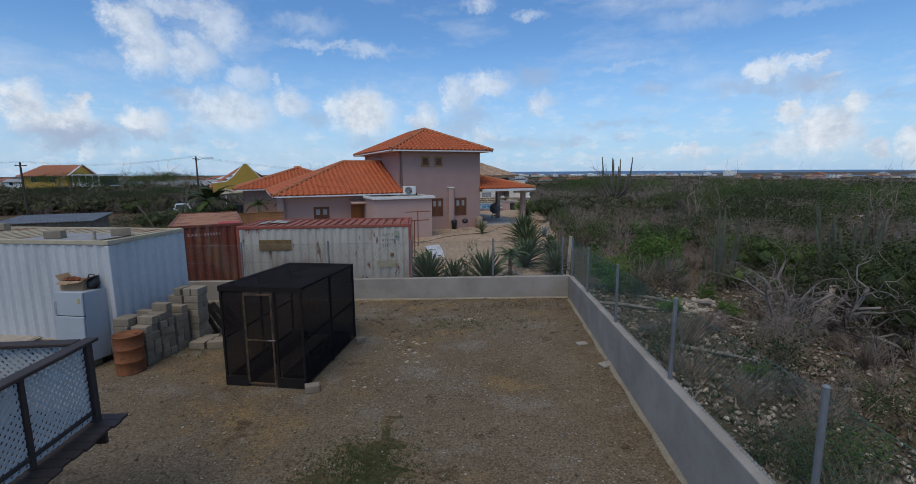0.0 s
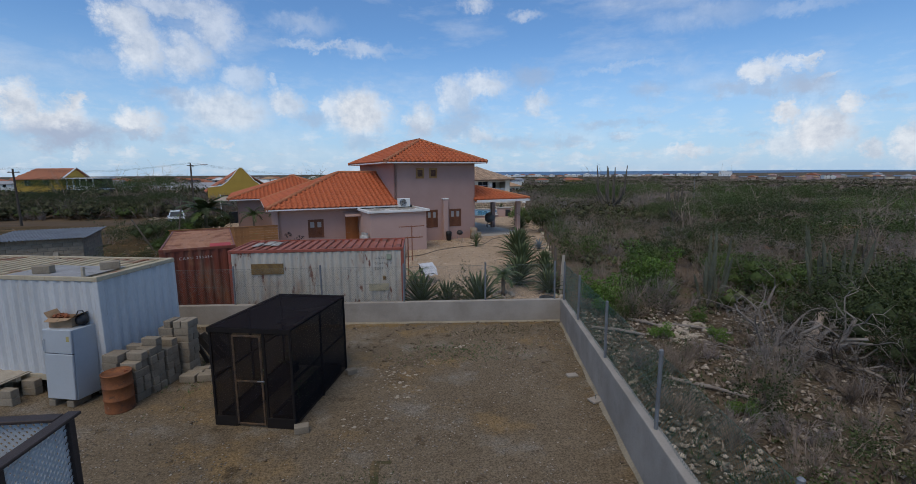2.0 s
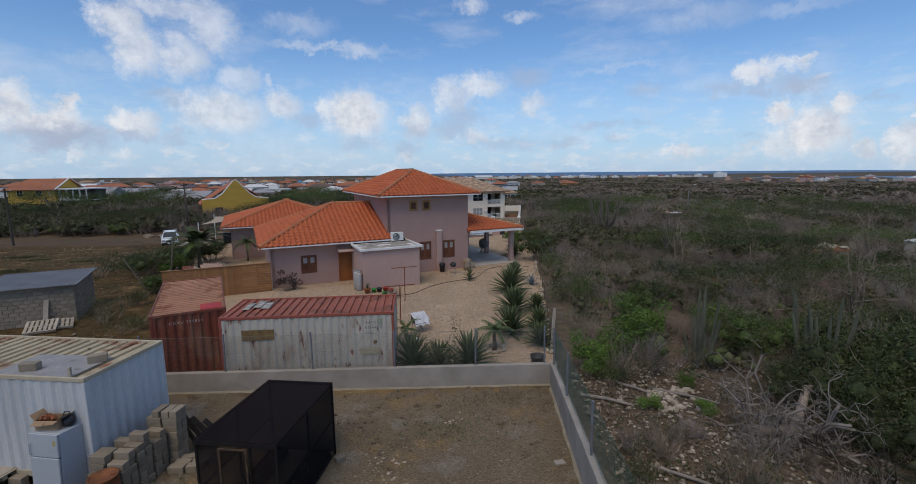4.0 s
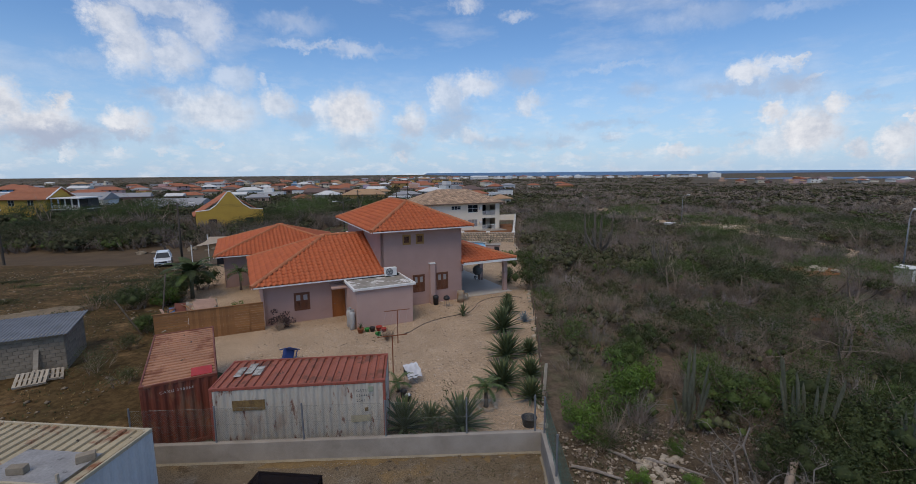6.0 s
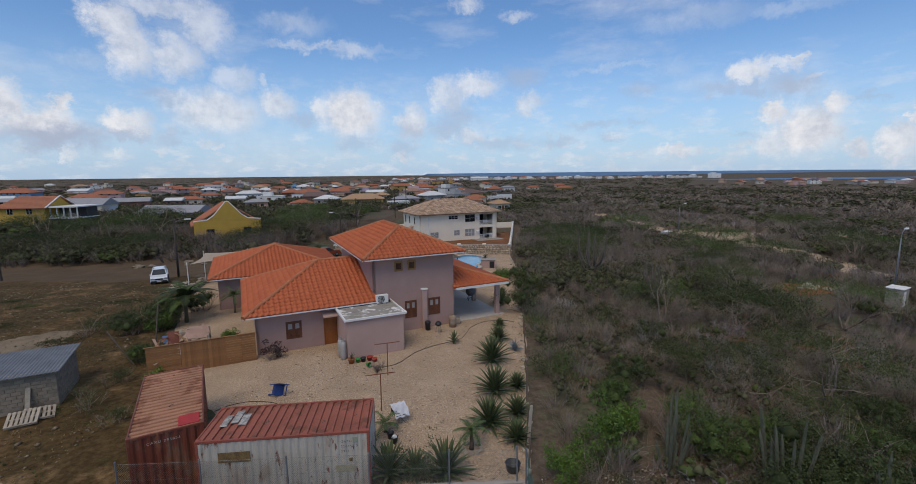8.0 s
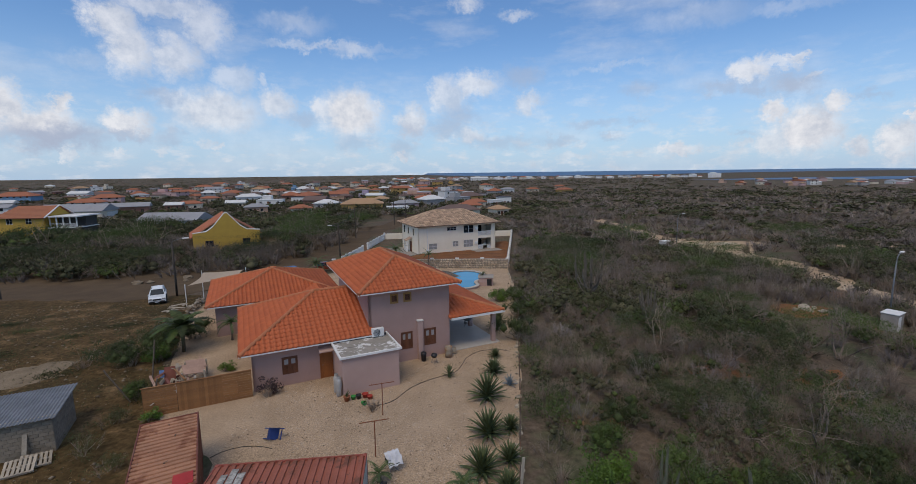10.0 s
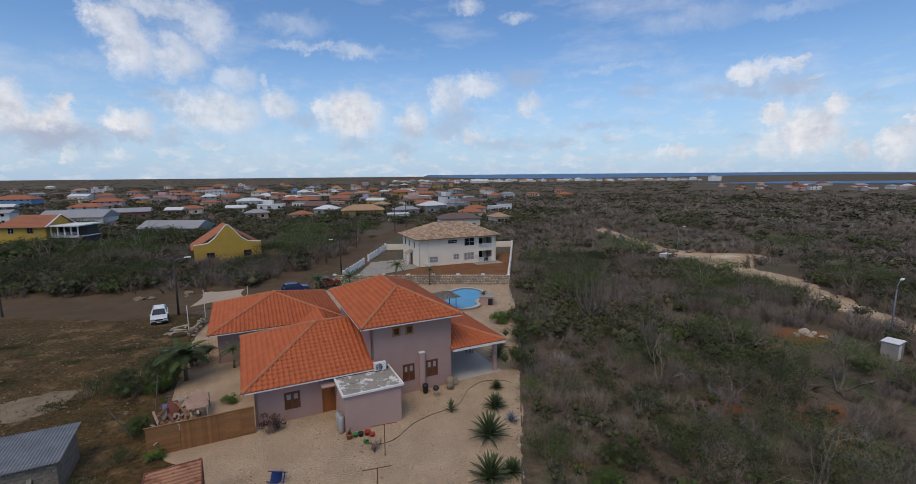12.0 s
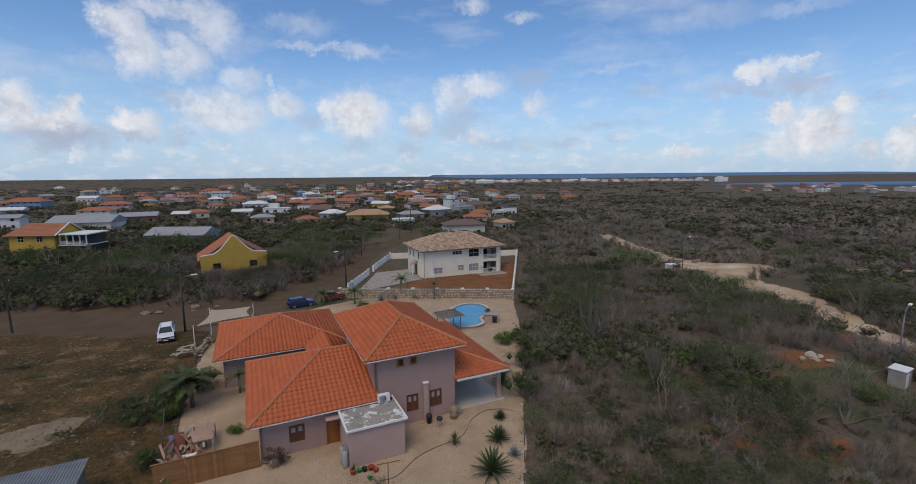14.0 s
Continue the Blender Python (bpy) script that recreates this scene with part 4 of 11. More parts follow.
def hip_roof(name, house, u0, v0, u1, v1, ze, zr, sides="fblr", ridge_along="v", singles=0, inset=None):
    """A hipped roof over an eave rectangle; ridge along u or v. sides: which slopes are built."""
    root = house
    half = (u1 - u0) / 2 if ridge_along == "v" else (v1 - v0) / 2
    ins = inset or half
    if ridge_along == "v":
        um = (u0 + u1) / 2
        A, B = (um, v0 + ins, zr), (um, v1 - ins, zr)
        quads = {"f": [(u0, v0, ze), (u1, v0, ze), A], "b": [(u1, v1, ze), (u0, v1, ze), B],
                 "l": [(u0, v1, ze), (u0, v0, ze), A, B], "r": [(u1, v0, ze), (u1, v1, ze), B, A]}
        hips = {"fl": ((u0, v0, ze), A), "fr": ((u1, v0, ze), A), "bl": ((u0, v1, ze), B), "br": ((u1, v1, ze), B)}
    else:
        vm = (v0 + v1) / 2
        A, B = (u0 + ins, vm, zr), (u1 - (ins if "r" in sides else 0), vm, zr)
        quads = {"f": [(u0, v0, ze), (u1, v0, ze), B, A], "b": [(u1, v1, ze), (u0, v1, ze), A, B],
                 "l": [(u0, v1, ze), (u0, v0, ze), A], "r": [(u1, v0, ze), (u1, v1, ze), B]}
        hips = {"fl": ((u0, v0, ze), A), "bl": ((u0, v1, ze), A)}
        if "r" in sides:
            hips.update({"fr": ((u1, v0, ze), B), "br": ((u1, v1, ze), B)})
    for s in sides:
        roof_slope(root, quads[s], singles if s == "f" else 0)
    for p, q in hips.values():
        ridge_caps(root, (p[0], p[1], p[2] + 0.05), (q[0], q[1], q[2] + 0.05))
    ridge_caps(root, (A[0], A[1], A[2] + 0.05), (B[0], B[1], B[2] + 0.05))
    e = MB()
    for (a, b) in (((u0, v0), (u1, v0)), ((u1, v0), (u1, v1)), ((u1, v1), (u0, v1)), ((u0, v1), (u0, v0))):
        d = Vector((b[0] - a[0], b[1] - a[1], 0)).normalized()
        q = Vector((d.y, -d.x, 0))
        pa, pb = Vector((a[0], a[1], 0)) - q * 0.03, Vector((b[0], b[1], 0)) - q * 0.03
        e.add([(p.x + q.x * o, p.y + q.y * o, z) for p in (pa, pb) for o in (0, 0.05) for z in (ze - 0.095, ze - 0.012)],
              [(0, 1, 3, 2), (4, 6, 7, 5), (0, 4, 5, 1), (2, 3, 7, 6), (0, 2, 6, 4), (1, 5, 7, 3)])
    e.done("fascia", WHITE, root, "white painted fascia")
    MB().box(u0 + 0.06, v0 + 0.06, ze - 0.09, u1 - 0.06, v1 - 0.06, ze - 0.05).done("soffit", WHITE, root)


def wood_window(parent, u, v, z0, w, h, thick=0.2):
    """A brown two-leaf window in an opening of the front wall, its face at v."""
    fr = MB()
    t = 0.07
    fr.box(u - 0.03, v - 0.03, z0 - 0.03, u + t, v + 0.09, z0 + h + 0.03, 0.006)
    fr.box(u + w - t, v - 0.03, z0 - 0.03, u + w + 0.03, v + 0.09, z0 + h + 0.03, 0.006)
    fr.box(u + t, v - 0.03, z0 + h - t, u + w - t, v + 0.09, z0 + h + 0.03, 0.006)
    fr.box(u + t, v - 0.03, z0 - 0.03, u + w - t, v + 0.09, z0 + t, 0.006)
    fr.box(u + w / 2 - 0.05, v - 0.024, z0 + t, u + w / 2 + 0.05, v + 0.08, z0 + h - t, 0.006)
    win = fr.done("window", BROWN_WOOD, parent, "brown two-leaf wooden window")
    for k in (0, 1):
        a = u + t + k * (w / 2 - 0.02)
        c = a + w / 2 - t - 0.05
        zm = z0 + h * 0.52
        leaf = MB()
        for x0, z_0, x1, z_1 in ((a, z0 + t, a + 0.045, z0 + h - t), (c - 0.045, z0 + t, c, z0 + h - t), (a + 0.045, z0 + h - t - 0.07, c - 0.045, z0 + h - t), (a + 0.045, zm - 0.04, c - 0.045, zm + 0.04)):
            leaf.box(x0, v - 0.008, z_0, x1, v + 0.04, z_1, 0.004)
        leaf.done("casement", BROWN_WOOD, win)
        MB().box(a + 0.045, v + 0.02, zm + 0.04, c - 0.045, v + 0.03, z0 + h - t - 0.07).done("pane", PALE_GLASS, win)
        lv = MB()
        n = 7
        for i in range(n):
            z = z0 + t + (zm - z0 - t) * i / n
            lv.box(a, v + 0.0, z, c, v + 0.035, z + (zm - z0 - t) / n * 0.8, 0.004, Matrix.Translation((0, 0, 0)))
        lv.done("louvre", BROWN_WOOD, win)
        MB().box(a, v + 0.05, z0 + t, c, v + 0.06, zm).done("backing", BROWN_WOOD, win)
    return win


def mauve_house():
    root = thing("house", HOUSE, "mauve rendered house with orange clay tile hip roofs", "house")
    T = 0.2
    # front-west wing
    b = wall_panel(7.9, 2.75, T, [(1.83, 0.85, 2.77, 1.98), (4.22, 0.0, 5.10, 2.15)])
    b.done("wall", MAUVE, root, m=place(-8.87, 3.1, 0))
    wall_panel(10.2, 2.75, T, []).done("wall", MAUVE, root, m=place(-8.87, 13.3, 0, -90))
    wall_panel(7.9, 2.75, T, []).done("wall", MAUVE, root, m=place(-0.97, 13.3, 0, 180))
    wood_window(root, -7.04, 3.1, 0.85, 0.94, 1.13)
    dr = MB()
    dr.box(-4.65, 3.06, 0, -4.58, 3.2, 2.15, 0.006).box(-3.84, 3.06, 0, -3.77, 3.2, 2.15, 0.006).box(-4.58, 3.06, 2.08, -3.84, 3.2, 2.15, 0.006)
    door = dr.done("door", ORANGE_WOOD, root, "varnished orange-brown wooden door, closed")
    leaf = MB().box(-4.58, 3.12, 0.02, -3.84, 3.17, 2.08)
    for z0 in (0.15, 1.12):
        leaf.box(-4.48, 3.10, z0, -3.94, 3.125, z0 + 0.82, 0.012)
    leaf.done("door_leaf", ORANGE_WOOD, door)
    MB().tube([(-4.50, 3.12, 1.0), (-4.50, 3.05, 1.0), (-4.40, 3.05, 1.0)], 0.011, 8).done("handle", GREY_STEEL, door)
    cn = MB()
    cn.add([(-4.75, 3.12, 2.42), (-3.66, 3.12, 2.42), (-3.66, 2.30, 2.24), (-4.75, 2.30, 2.24), (-4.75, 3.12, 2.36), (-3.66, 3.12, 2.36), (-3.66, 2.30, 2.16), (-4.75, 2.30, 2.16)],
           [(0, 1, 2, 3), (7, 6, 5, 4), (0, 3, 7, 4), (1, 2, 6, 5), (2, 3, 7, 6), (0, 1, 5, 4)])
    cn.done("door_canopy", MAUVE_LIGHT, root, "small sloping canopy over the door")
    hip_roof("roof", root, -9.56, 2.4, -0.9, 13.8, 2.80, 5.02, "fbl", "u", singles=300, inset=5.45)
    # tower
    wall_panel(6.3, 5.72, T, [(0.62 + 1.1 - 1.1 + 1.07, 4.67, 2.17, 5.26), (2.68, 4.67, 3.17, 5.26), (2.36, 1.03, 3.22, 2.28), (4.22, 1.03, 5.12, 2.28)]).done("wall", MAUVE, root, m=place(-1.1, 3.2, 0))
    wall_panel(10.6, 5.72, T, []).done("wall", MAUVE, root, m=place(-1.1, 13.8, 0, -90))
    wall_panel(10.6, 5.72, T, [(3.5, 0.05, 5.6, 2.2), (6.6, 0.05, 8.4, 2.2)]).done("wall", MAUVE, root, m=place(5.2, 3.2, 0, 90))
    wall_panel(6.3, 5.72, T, []).done("wall", MAUVE, root, m=place(5.2, 13.8, 0, 180))
    for a, c in ((6.7, 8.8), (9.8, 11.6)):
        MB().box(5.05, a, 0.05, 5.10, c, 2.2, 0.004).done("glass_door", GLASS, root, "dark glazed sliding door")
    wood_window(root, 1.26, 3.2, 1.03, 0.86, 1.25)
    wood_window(root, 3.12, 3.2, 1.03, 0.90, 1.25)
    for u in (0.57, 1.58):
        w = MB()
        w.box(u - 0.06, 3.16, 4.60, u + 0.05, 3.28, 5.33, 0.008).box(u + 0.45, 3.16, 4.60, u + 0.56, 3.28, 5.33, 0.008)
        w.box(u + 0.05, 3.16, 5.20, u + 0.45, 3.28, 5.33, 0.008).box(u + 0.05, 3.16, 4.60, u + 0.45, 3.28, 4.73, 0.008)
        win = w.done("window", OCHRE_WOOD, root, "small square ochre-framed window")
        lv = MB()
        for i in range(6):
            lv.box(u + 0.05, 3.20, 4.74 + i * 0.077, u + 0.45, 3.25, 4.79 + i * 0.077, 0.004)
        lv.done("louvre", BROWN_WOOD, win)
        MB().box(u + 0.05, 3.265, 4.73, u + 0.45, 3.275, 5.20).done("pane", GLASS, win)
    ch = MB().box(2.52, 2.95, 0.0, 2.90, 3.198, 3.05, 0.01)
    duct = ch.done("duct", MAUVE_LIGHT, root, "mauve rendered duct on the wall")
    MB().box(2.47, 2.90, 3.05, 2.95, 3.197, 3.13, 0.012).done("cap", WHITE, duct)
    hip_roof("roof", root, -1.95, 2.45, 5.9, 14.5, 5.76, 7.5, "fblr", "v")
    # annex with a flat roof
    an = MB().box(-3.75, -0.25, 0, -0.05, 3.08, 2.55, 0.01)
    an.done("annex", MAUVE_LIGHT, root, "flat-roofed mauve annex")
    MB().box(-3.83, -0.35, 2.55, 0.05, 3.06, 2.63, 0.006).done("annex_slab", FLAT_ROOF, root, "weathered flat roof with flaking white coating")
    rim = MB().box(-3.93, -0.43, 2.55, -3.81, 2.45, 2.70, 0.012).box(0.03, -0.43, 2.55, 0.13, 3.06, 2.70, 0.012).box(-3.81, -0.43, 2.55, 0.03, -0.33, 2.70, 0.012)
    tar = MB().box(-3.80, 2.42, 2.63, -0.1, 2.60, 2.80, 0.02).box(-1.08, 2.55, 2.63, -0.9, 3.06, 3.0, 0.02)
    tar.done("tar_seam", BLACK, root, "black tar seam along the tile roof")
    rim.done("annex_rim", WHITE, root, "white parapet rim")
    # terrace on the east side
    MB().box(5.2, 3.3, -0.2, 9.85, 14.6, 0.10, 0.01).done("terrace", TERRACE, root, "pale tiled terrace floor")
    for u, v in ((9.4, 3.75), (9.4, 7.9), (9.4, 12.0), (9.4, 14.4)):
        MB().box(u - 0.17, v - 0.17, 0.1, u + 0.17, v + 0.17, 2.80, 0.015).done("terrace_post", MAUVE_LIGHT, root, "square rendered terrace post")
    zt = 4.25
    roof_slope(root, [(5.12, 2.8, 2.93), (9.93, 2.8, 2.93), (5.12, 7.5, zt)])
    roof_slope(root, [(9.93, 2.8, 2.93), (9.93, 16.0, 2.93), (5.12, 11.3, zt), (5.12, 7.5, zt)])
    roof_slope(root, [(9.93, 16.0, 2.93), (5.12, 16.0, 2.93), (5.12, 11.3, zt)])
    ridge_caps(root, (9.93, 2.8, 2.98), (5.12, 7.5, zt + 0.05))
    ridge_caps(root, (9.93, 16.0, 2.98), (5.12, 11.3, zt + 0.05))
    fa = MB().box(5.2, 2.76, 2.74, 9.95, 2.81, 2.915).box(9.92, 2.81, 2.74, 9.97, 16.0, 2.915)
    fa.done("fascia", WHITE, root, "white painted fascia")
    MB().box(5.22, 2.85, 2.72, 9.9, 15.9, 2.76).done("soffit", WHITE, root)
    # back wing
    for ln, mm in ((10.4, place(-11.4, 15.7, 0)), (9.8, place(-11.4, 25.5, 0, -90)), (10.4, place(-1.0, 25.5, 0, 180)), (9.8, place(-1.0, 15.7, 0, 90))):
        wall_panel(ln, 2.85, T, []).done("wall", MAUVE, root, m=mm)
    hip_roof("roof", root, -12.1, 15.0, -0.6, 26.2, 2.86, 4.75, "fblr", "u", inset=5.9)
    # link between the wings
    MB().box(-4.2, 13.3, 0, -1.3, 15.68, 2.75).done("link_wall", MAUVE, root)
    roof_slope(root, [(-4.6, 17.2, 2.9), (-4.6, 11.0, 2.9), (-2.7, 10.2, 3.55), (-2.7, 18.0, 3.55)])
    roof_slope(root, [(-0.8, 11.0, 2.9), (-0.8, 17.2, 2.9), (-2.7, 18.0, 3.55), (-2.7, 10.2, 3.55)])
    return root


OCHRE_WOOD = mat("ochre_frame", (0.34, 0.19, 0.06), (0.28, 0.155, 0.05), 0.7, scale=3, fine=40, fine_amt=0.12, bump=0.15)
FLAT_ROOF = mat("flaking_flat_roof", (0.30, 0.27, 0.23), (0.24, 0.22, 0.185), 0.9, scale=1.2, fine=20, fine_amt=0.2, bump=0.3,
                stain=[((0.13, 0.12, 0.105), 1.9, 0.58, 0.70), ((0.66, 0.65, 0.62), 1.3, 0.53, 0.60)])
TERRACE = mat("terrace_tiles", (0.50, 0.46, 0.40), (0.45, 0.41, 0.36), 0.7, spec=0.15, scale=0.6, fine=20, fine_amt=0.06, bump=0.05)
house = mauve_house()

# ---- things in the paddock ----
def net_mat(name, color, clear):
    mt = bpy.data.materials.new(name)
    mt.use_nodes = True
    N, L = mt.node_tree.nodes, mt.node_tree.links
    b = N["Principled BSDF"]
    b.inputs["Base Color"].default_value, b.inputs["Roughness"].default_value = (*color, 1), 0.9
    b.inputs["Specular IOR Level"].default_value = 0.06
    tr = N.new("ShaderNodeBsdfTransparent")
    nz = N.new("ShaderNodeTexNoise")
    nz.inputs["Scale"].default_value = 1.5
    mr = N.new("ShaderNodeMapRange")
    for i, q in ((1, 0.3), (2, 0.7), (3, clear * 0.8), (4, clear * 1.2)):
        mr.inputs[i].default_value = q
    mx = N.new("ShaderNodeMixShader")
    L.new(nz.outputs["Fac"], mr.inputs[0]), L.new(mr.outputs[0], mx.inputs[0])
    L.new(b.outputs[0], mx.inputs[1]), L.new(tr.outputs[0], mx.inputs[2])
    L.new(mx.outputs[0], N["Material Output"].inputs[0])
    return mt


NET_SIDE = net_mat("black_shade_net", (0.018, 0.015, 0.016), 0.52)
NET_TOP = net_mat("black_shade_net_top", (0.011, 0.008, 0.009), 0.08)
BLACK_PAINT = mat("black_frame", (0.014, 0.012, 0.012), (0.020, 0.016, 0.014), 0.8, spec=0.12, scale=3, fine=30, fine_amt=0.2, bump=0.1)
DOOR_FRAME = mat("worn_door_frame", (0.12, 0.07, 0.035), (0.035, 0.025, 0.02), 0.8, scale=6, fine=30, fine_amt=0.3, bump=0.2)
BLOCK = mat("concrete_block", (0.265, 0.222, 0.165), (0.195, 0.162, 0.120), 0.95, scale=3, fine=35, fine_amt=0.18, bump=0.5, rnd=0.16, dist=0.01)
PLANK = mat("grey_plank", (0.40, 0.345, 0.27), (0.31, 0.265, 0.205), 0.9, scale=3, fine=30, fine_amt=0.22, bump=0.3, rnd=0.15)
ENAMEL = mat("white_enamel", (0.39, 0.42, 0.45), (0.35, 0.38, 0.41), 0.35, scale=1, fine=20, fine_amt=0.03, bump=0, stain=((0.40, 0.33, 0.24), 2.0, 0.66, 0.8))
CARDBOARD = mat("cardboard", (0.34, 0.225, 0.13), (0.28, 0.185, 0.11), 0.9, scale=3, fine=30, fine_amt=0.1, bump=0.1)
LEAF = mat("leaf_green", (0.075, 0.125, 0.030), (0.050, 0.090, 0.024), 0.6, scale=1.5, fine=9, fine_amt=0.3, bump=0, island=0.35, spec=0.3)


def shade_cage():
    root = thing("shade_cage", pose(-4.86, 9.45, 0.012, 0, 0, -12.0), "black shade-net growing cage with a netted door", "plant cage")
    W, D, HF, HB = 1.78, 2.95, 2.14, 2.03
    p = 0.045
    for x in (0.0, W - p):
        MB().box(x, 0, 0, x + p, p, HF, 0.004).done("post", BLACK_PAINT, root)
        MB().box(x, D - p, 0, x + p, D, HB, 0.004).done("post", BLACK_PAINT, root)
        MB().box(x, D / 2 - p, 0, x + p, D / 2, (HF + HB) / 2, 0.004).done("post", BLACK_PAINT, root)
        MB().tube([(x + p / 2, p, HF - 0.03), (x + p / 2, D - p, HB - 0.03)], 0.024, 6).done("side_rail", BLACK_PAINT, root)
        MB().box(x, 0.05, 1.0, x + p, D - 0.05, 1.04, 0.004).done("side_rail", BLACK_PAINT, root)
    MB().box(-0.012, -0.02, HF - 0.10, W + 0.012, 0.02, HF, 0.006).done("lintel", BLACK_PAINT, root)
    MB().box(0, D - p, HB - 0.06, W, D, HB, 0.004).done("back_rail", BLACK_PAINT, root)
    for x in (0.47, 1.16):
        MB().box(x, 0.0, 0, x + 0.05, 0.045, HF - 0.1, 0.004).done("door_post", BLACK_PAINT, root)
    dr = MB().box(0.525, -0.03, 0.06, 0.565, 0.0, 2.0, 0.005).box(1.11, -0.03, 0.06, 1.15, 0.0, 2.0, 0.005).box(0.565, -0.03, 1.96, 1.11, 0.0, 2.0, 0.005)
    dr.box(0.565, -0.03, 0.06, 1.11, 0.0, 0.10, 0.005).box(0.565, -0.028, 1.0, 1.11, 0.0, 1.035, 0.004)
    door = dr.done("door", DOOR_FRAME, root, "worn wooden door frame with black net")
    MB().box(0.565, -0.014, 0.1, 1.11, -0.012, 1.96).done("net", NET_SIDE, door)
    MB().box(1.03, -0.055, 1.02, 1.19, -0.03, 1.045, 0.006).done("latch", GREY_STEEL, door)
    for x0, x1 in ((0.045, 0.47), (1.21, W - p)):
        MB().box(x0, 0.02, 0.22, x1, 0.022, HF - 0.1).done("net", NET_SIDE, root)
        MB().box(x0 - 0.04, -0.015, 0.0, x1 + 0.04, 0.012, 0.22, 0.006).done("kick_board", BLACK_PAINT, root)
    for x in (-0.002, W):
        n = MB().add([(x, 0.02, 0.05), (x, D - 0.02, 0.05), (x, D - 0.02, HB - 0.02), (x, 0.02, HF - 0.02), (x + 0.002, 0.02, 0.05), (x + 0.002, D - 0.02, 0.05), (x + 0.002, D - 0.02, HB - 0.02), (x + 0.002, 0.02, HF - 0.02)],
                     [(0, 1, 2, 3), (4, 5, 6, 7)])
        n.done("net", NET_SIDE, root)
    MB().box(0.02, D - 0.004, 0.05, W - 0.02, D - 0.002, HB - 0.02).done("net", NET_SIDE, root)
    rf = MB()
    nx, ny = 8, 12
    v = []
    for j in range(ny + 1):
        for i in range(nx + 1):
            a, b = i / nx, j / ny
            sag = -0.05 * math.sin(math.pi * a) * abs(math.sin(math.pi * b * 2))
            v.append((-0.01 + (W + 0.02) * a, -0.02 + (D + 0.04) * b, HF + (HB - HF) * b + 0.006 + sag))
    rf.add(v, [(j * (nx + 1) + i, j * (nx + 1) + i + 1, (j + 1) * (nx + 1) + i + 1, (j + 1) * (nx + 1) + i) for j in range(ny) for i in range(nx)])
    rf.done("roof_net", NET_TOP, root, smooth=True)
    for x0, x1 in ((0.08, 0.50), (1.22, 1.68)):
        bd = MB().box(x0, 0.12, 0, x1, 0.15, 0.24).box(x0, D - 0.2, 0, x1, D - 0.17, 0.24).box(x0, 0.15, 0, x0 + 0.03, D - 0.2, 0.24).box(x1 - 0.03, 0.15, 0, x1, D - 0.2, 0.24)
        bd.box(x0 + 0.03, 0.15, 0, x1 - 0.03, D - 0.2, 0.18)
        bd.done("planter", BLACK_PAINT, root, "dark planter bed")
    rng = random.Random(5)
    for i in range(4):
        x, y = (0.28, 0.7 + 0.6 * i) if i % 2 else (1.42, 0.9 + 0.4 * i)
        bb = MB()
        for k in range(26):
            a, r, h = rng.random() * 6.28, 0.05 + 0.17 * rng.random(), 0.18 + 0.4 * rng.random()
            c = Vector((x + r * math.cos(a), y + r * math.sin(a), h))
            d = Vector((math.cos(a), math.sin(a), 0.4)).normalized() * 0.07
            s = Vector((-math.sin(a), math.cos(a), 0)) * 0.03
            bb.add([c, c + d * 0.5 + s, c + d, c + d * 0.5 - s], [(0, 1, 2, 3)])
        bb.tube([(x, y, 0.16), (x, y, 0.5)], 0.008, 4)
        bb.done("seedling", LEAF, root)


shade_cage()


def stone(x, y, z, sx, sy, sz, rz, label="grey concrete block lying on the dirt", name="concrete_block"):
    b = MB().box(-sx / 2, -sy / 2, 0, sx / 2, sy / 2, sz, 0.012)
    return tagged(b.done(name, BLOCK, m=pose(x, y, z, 0, 0, rz)), label, "block", "loose blocks")


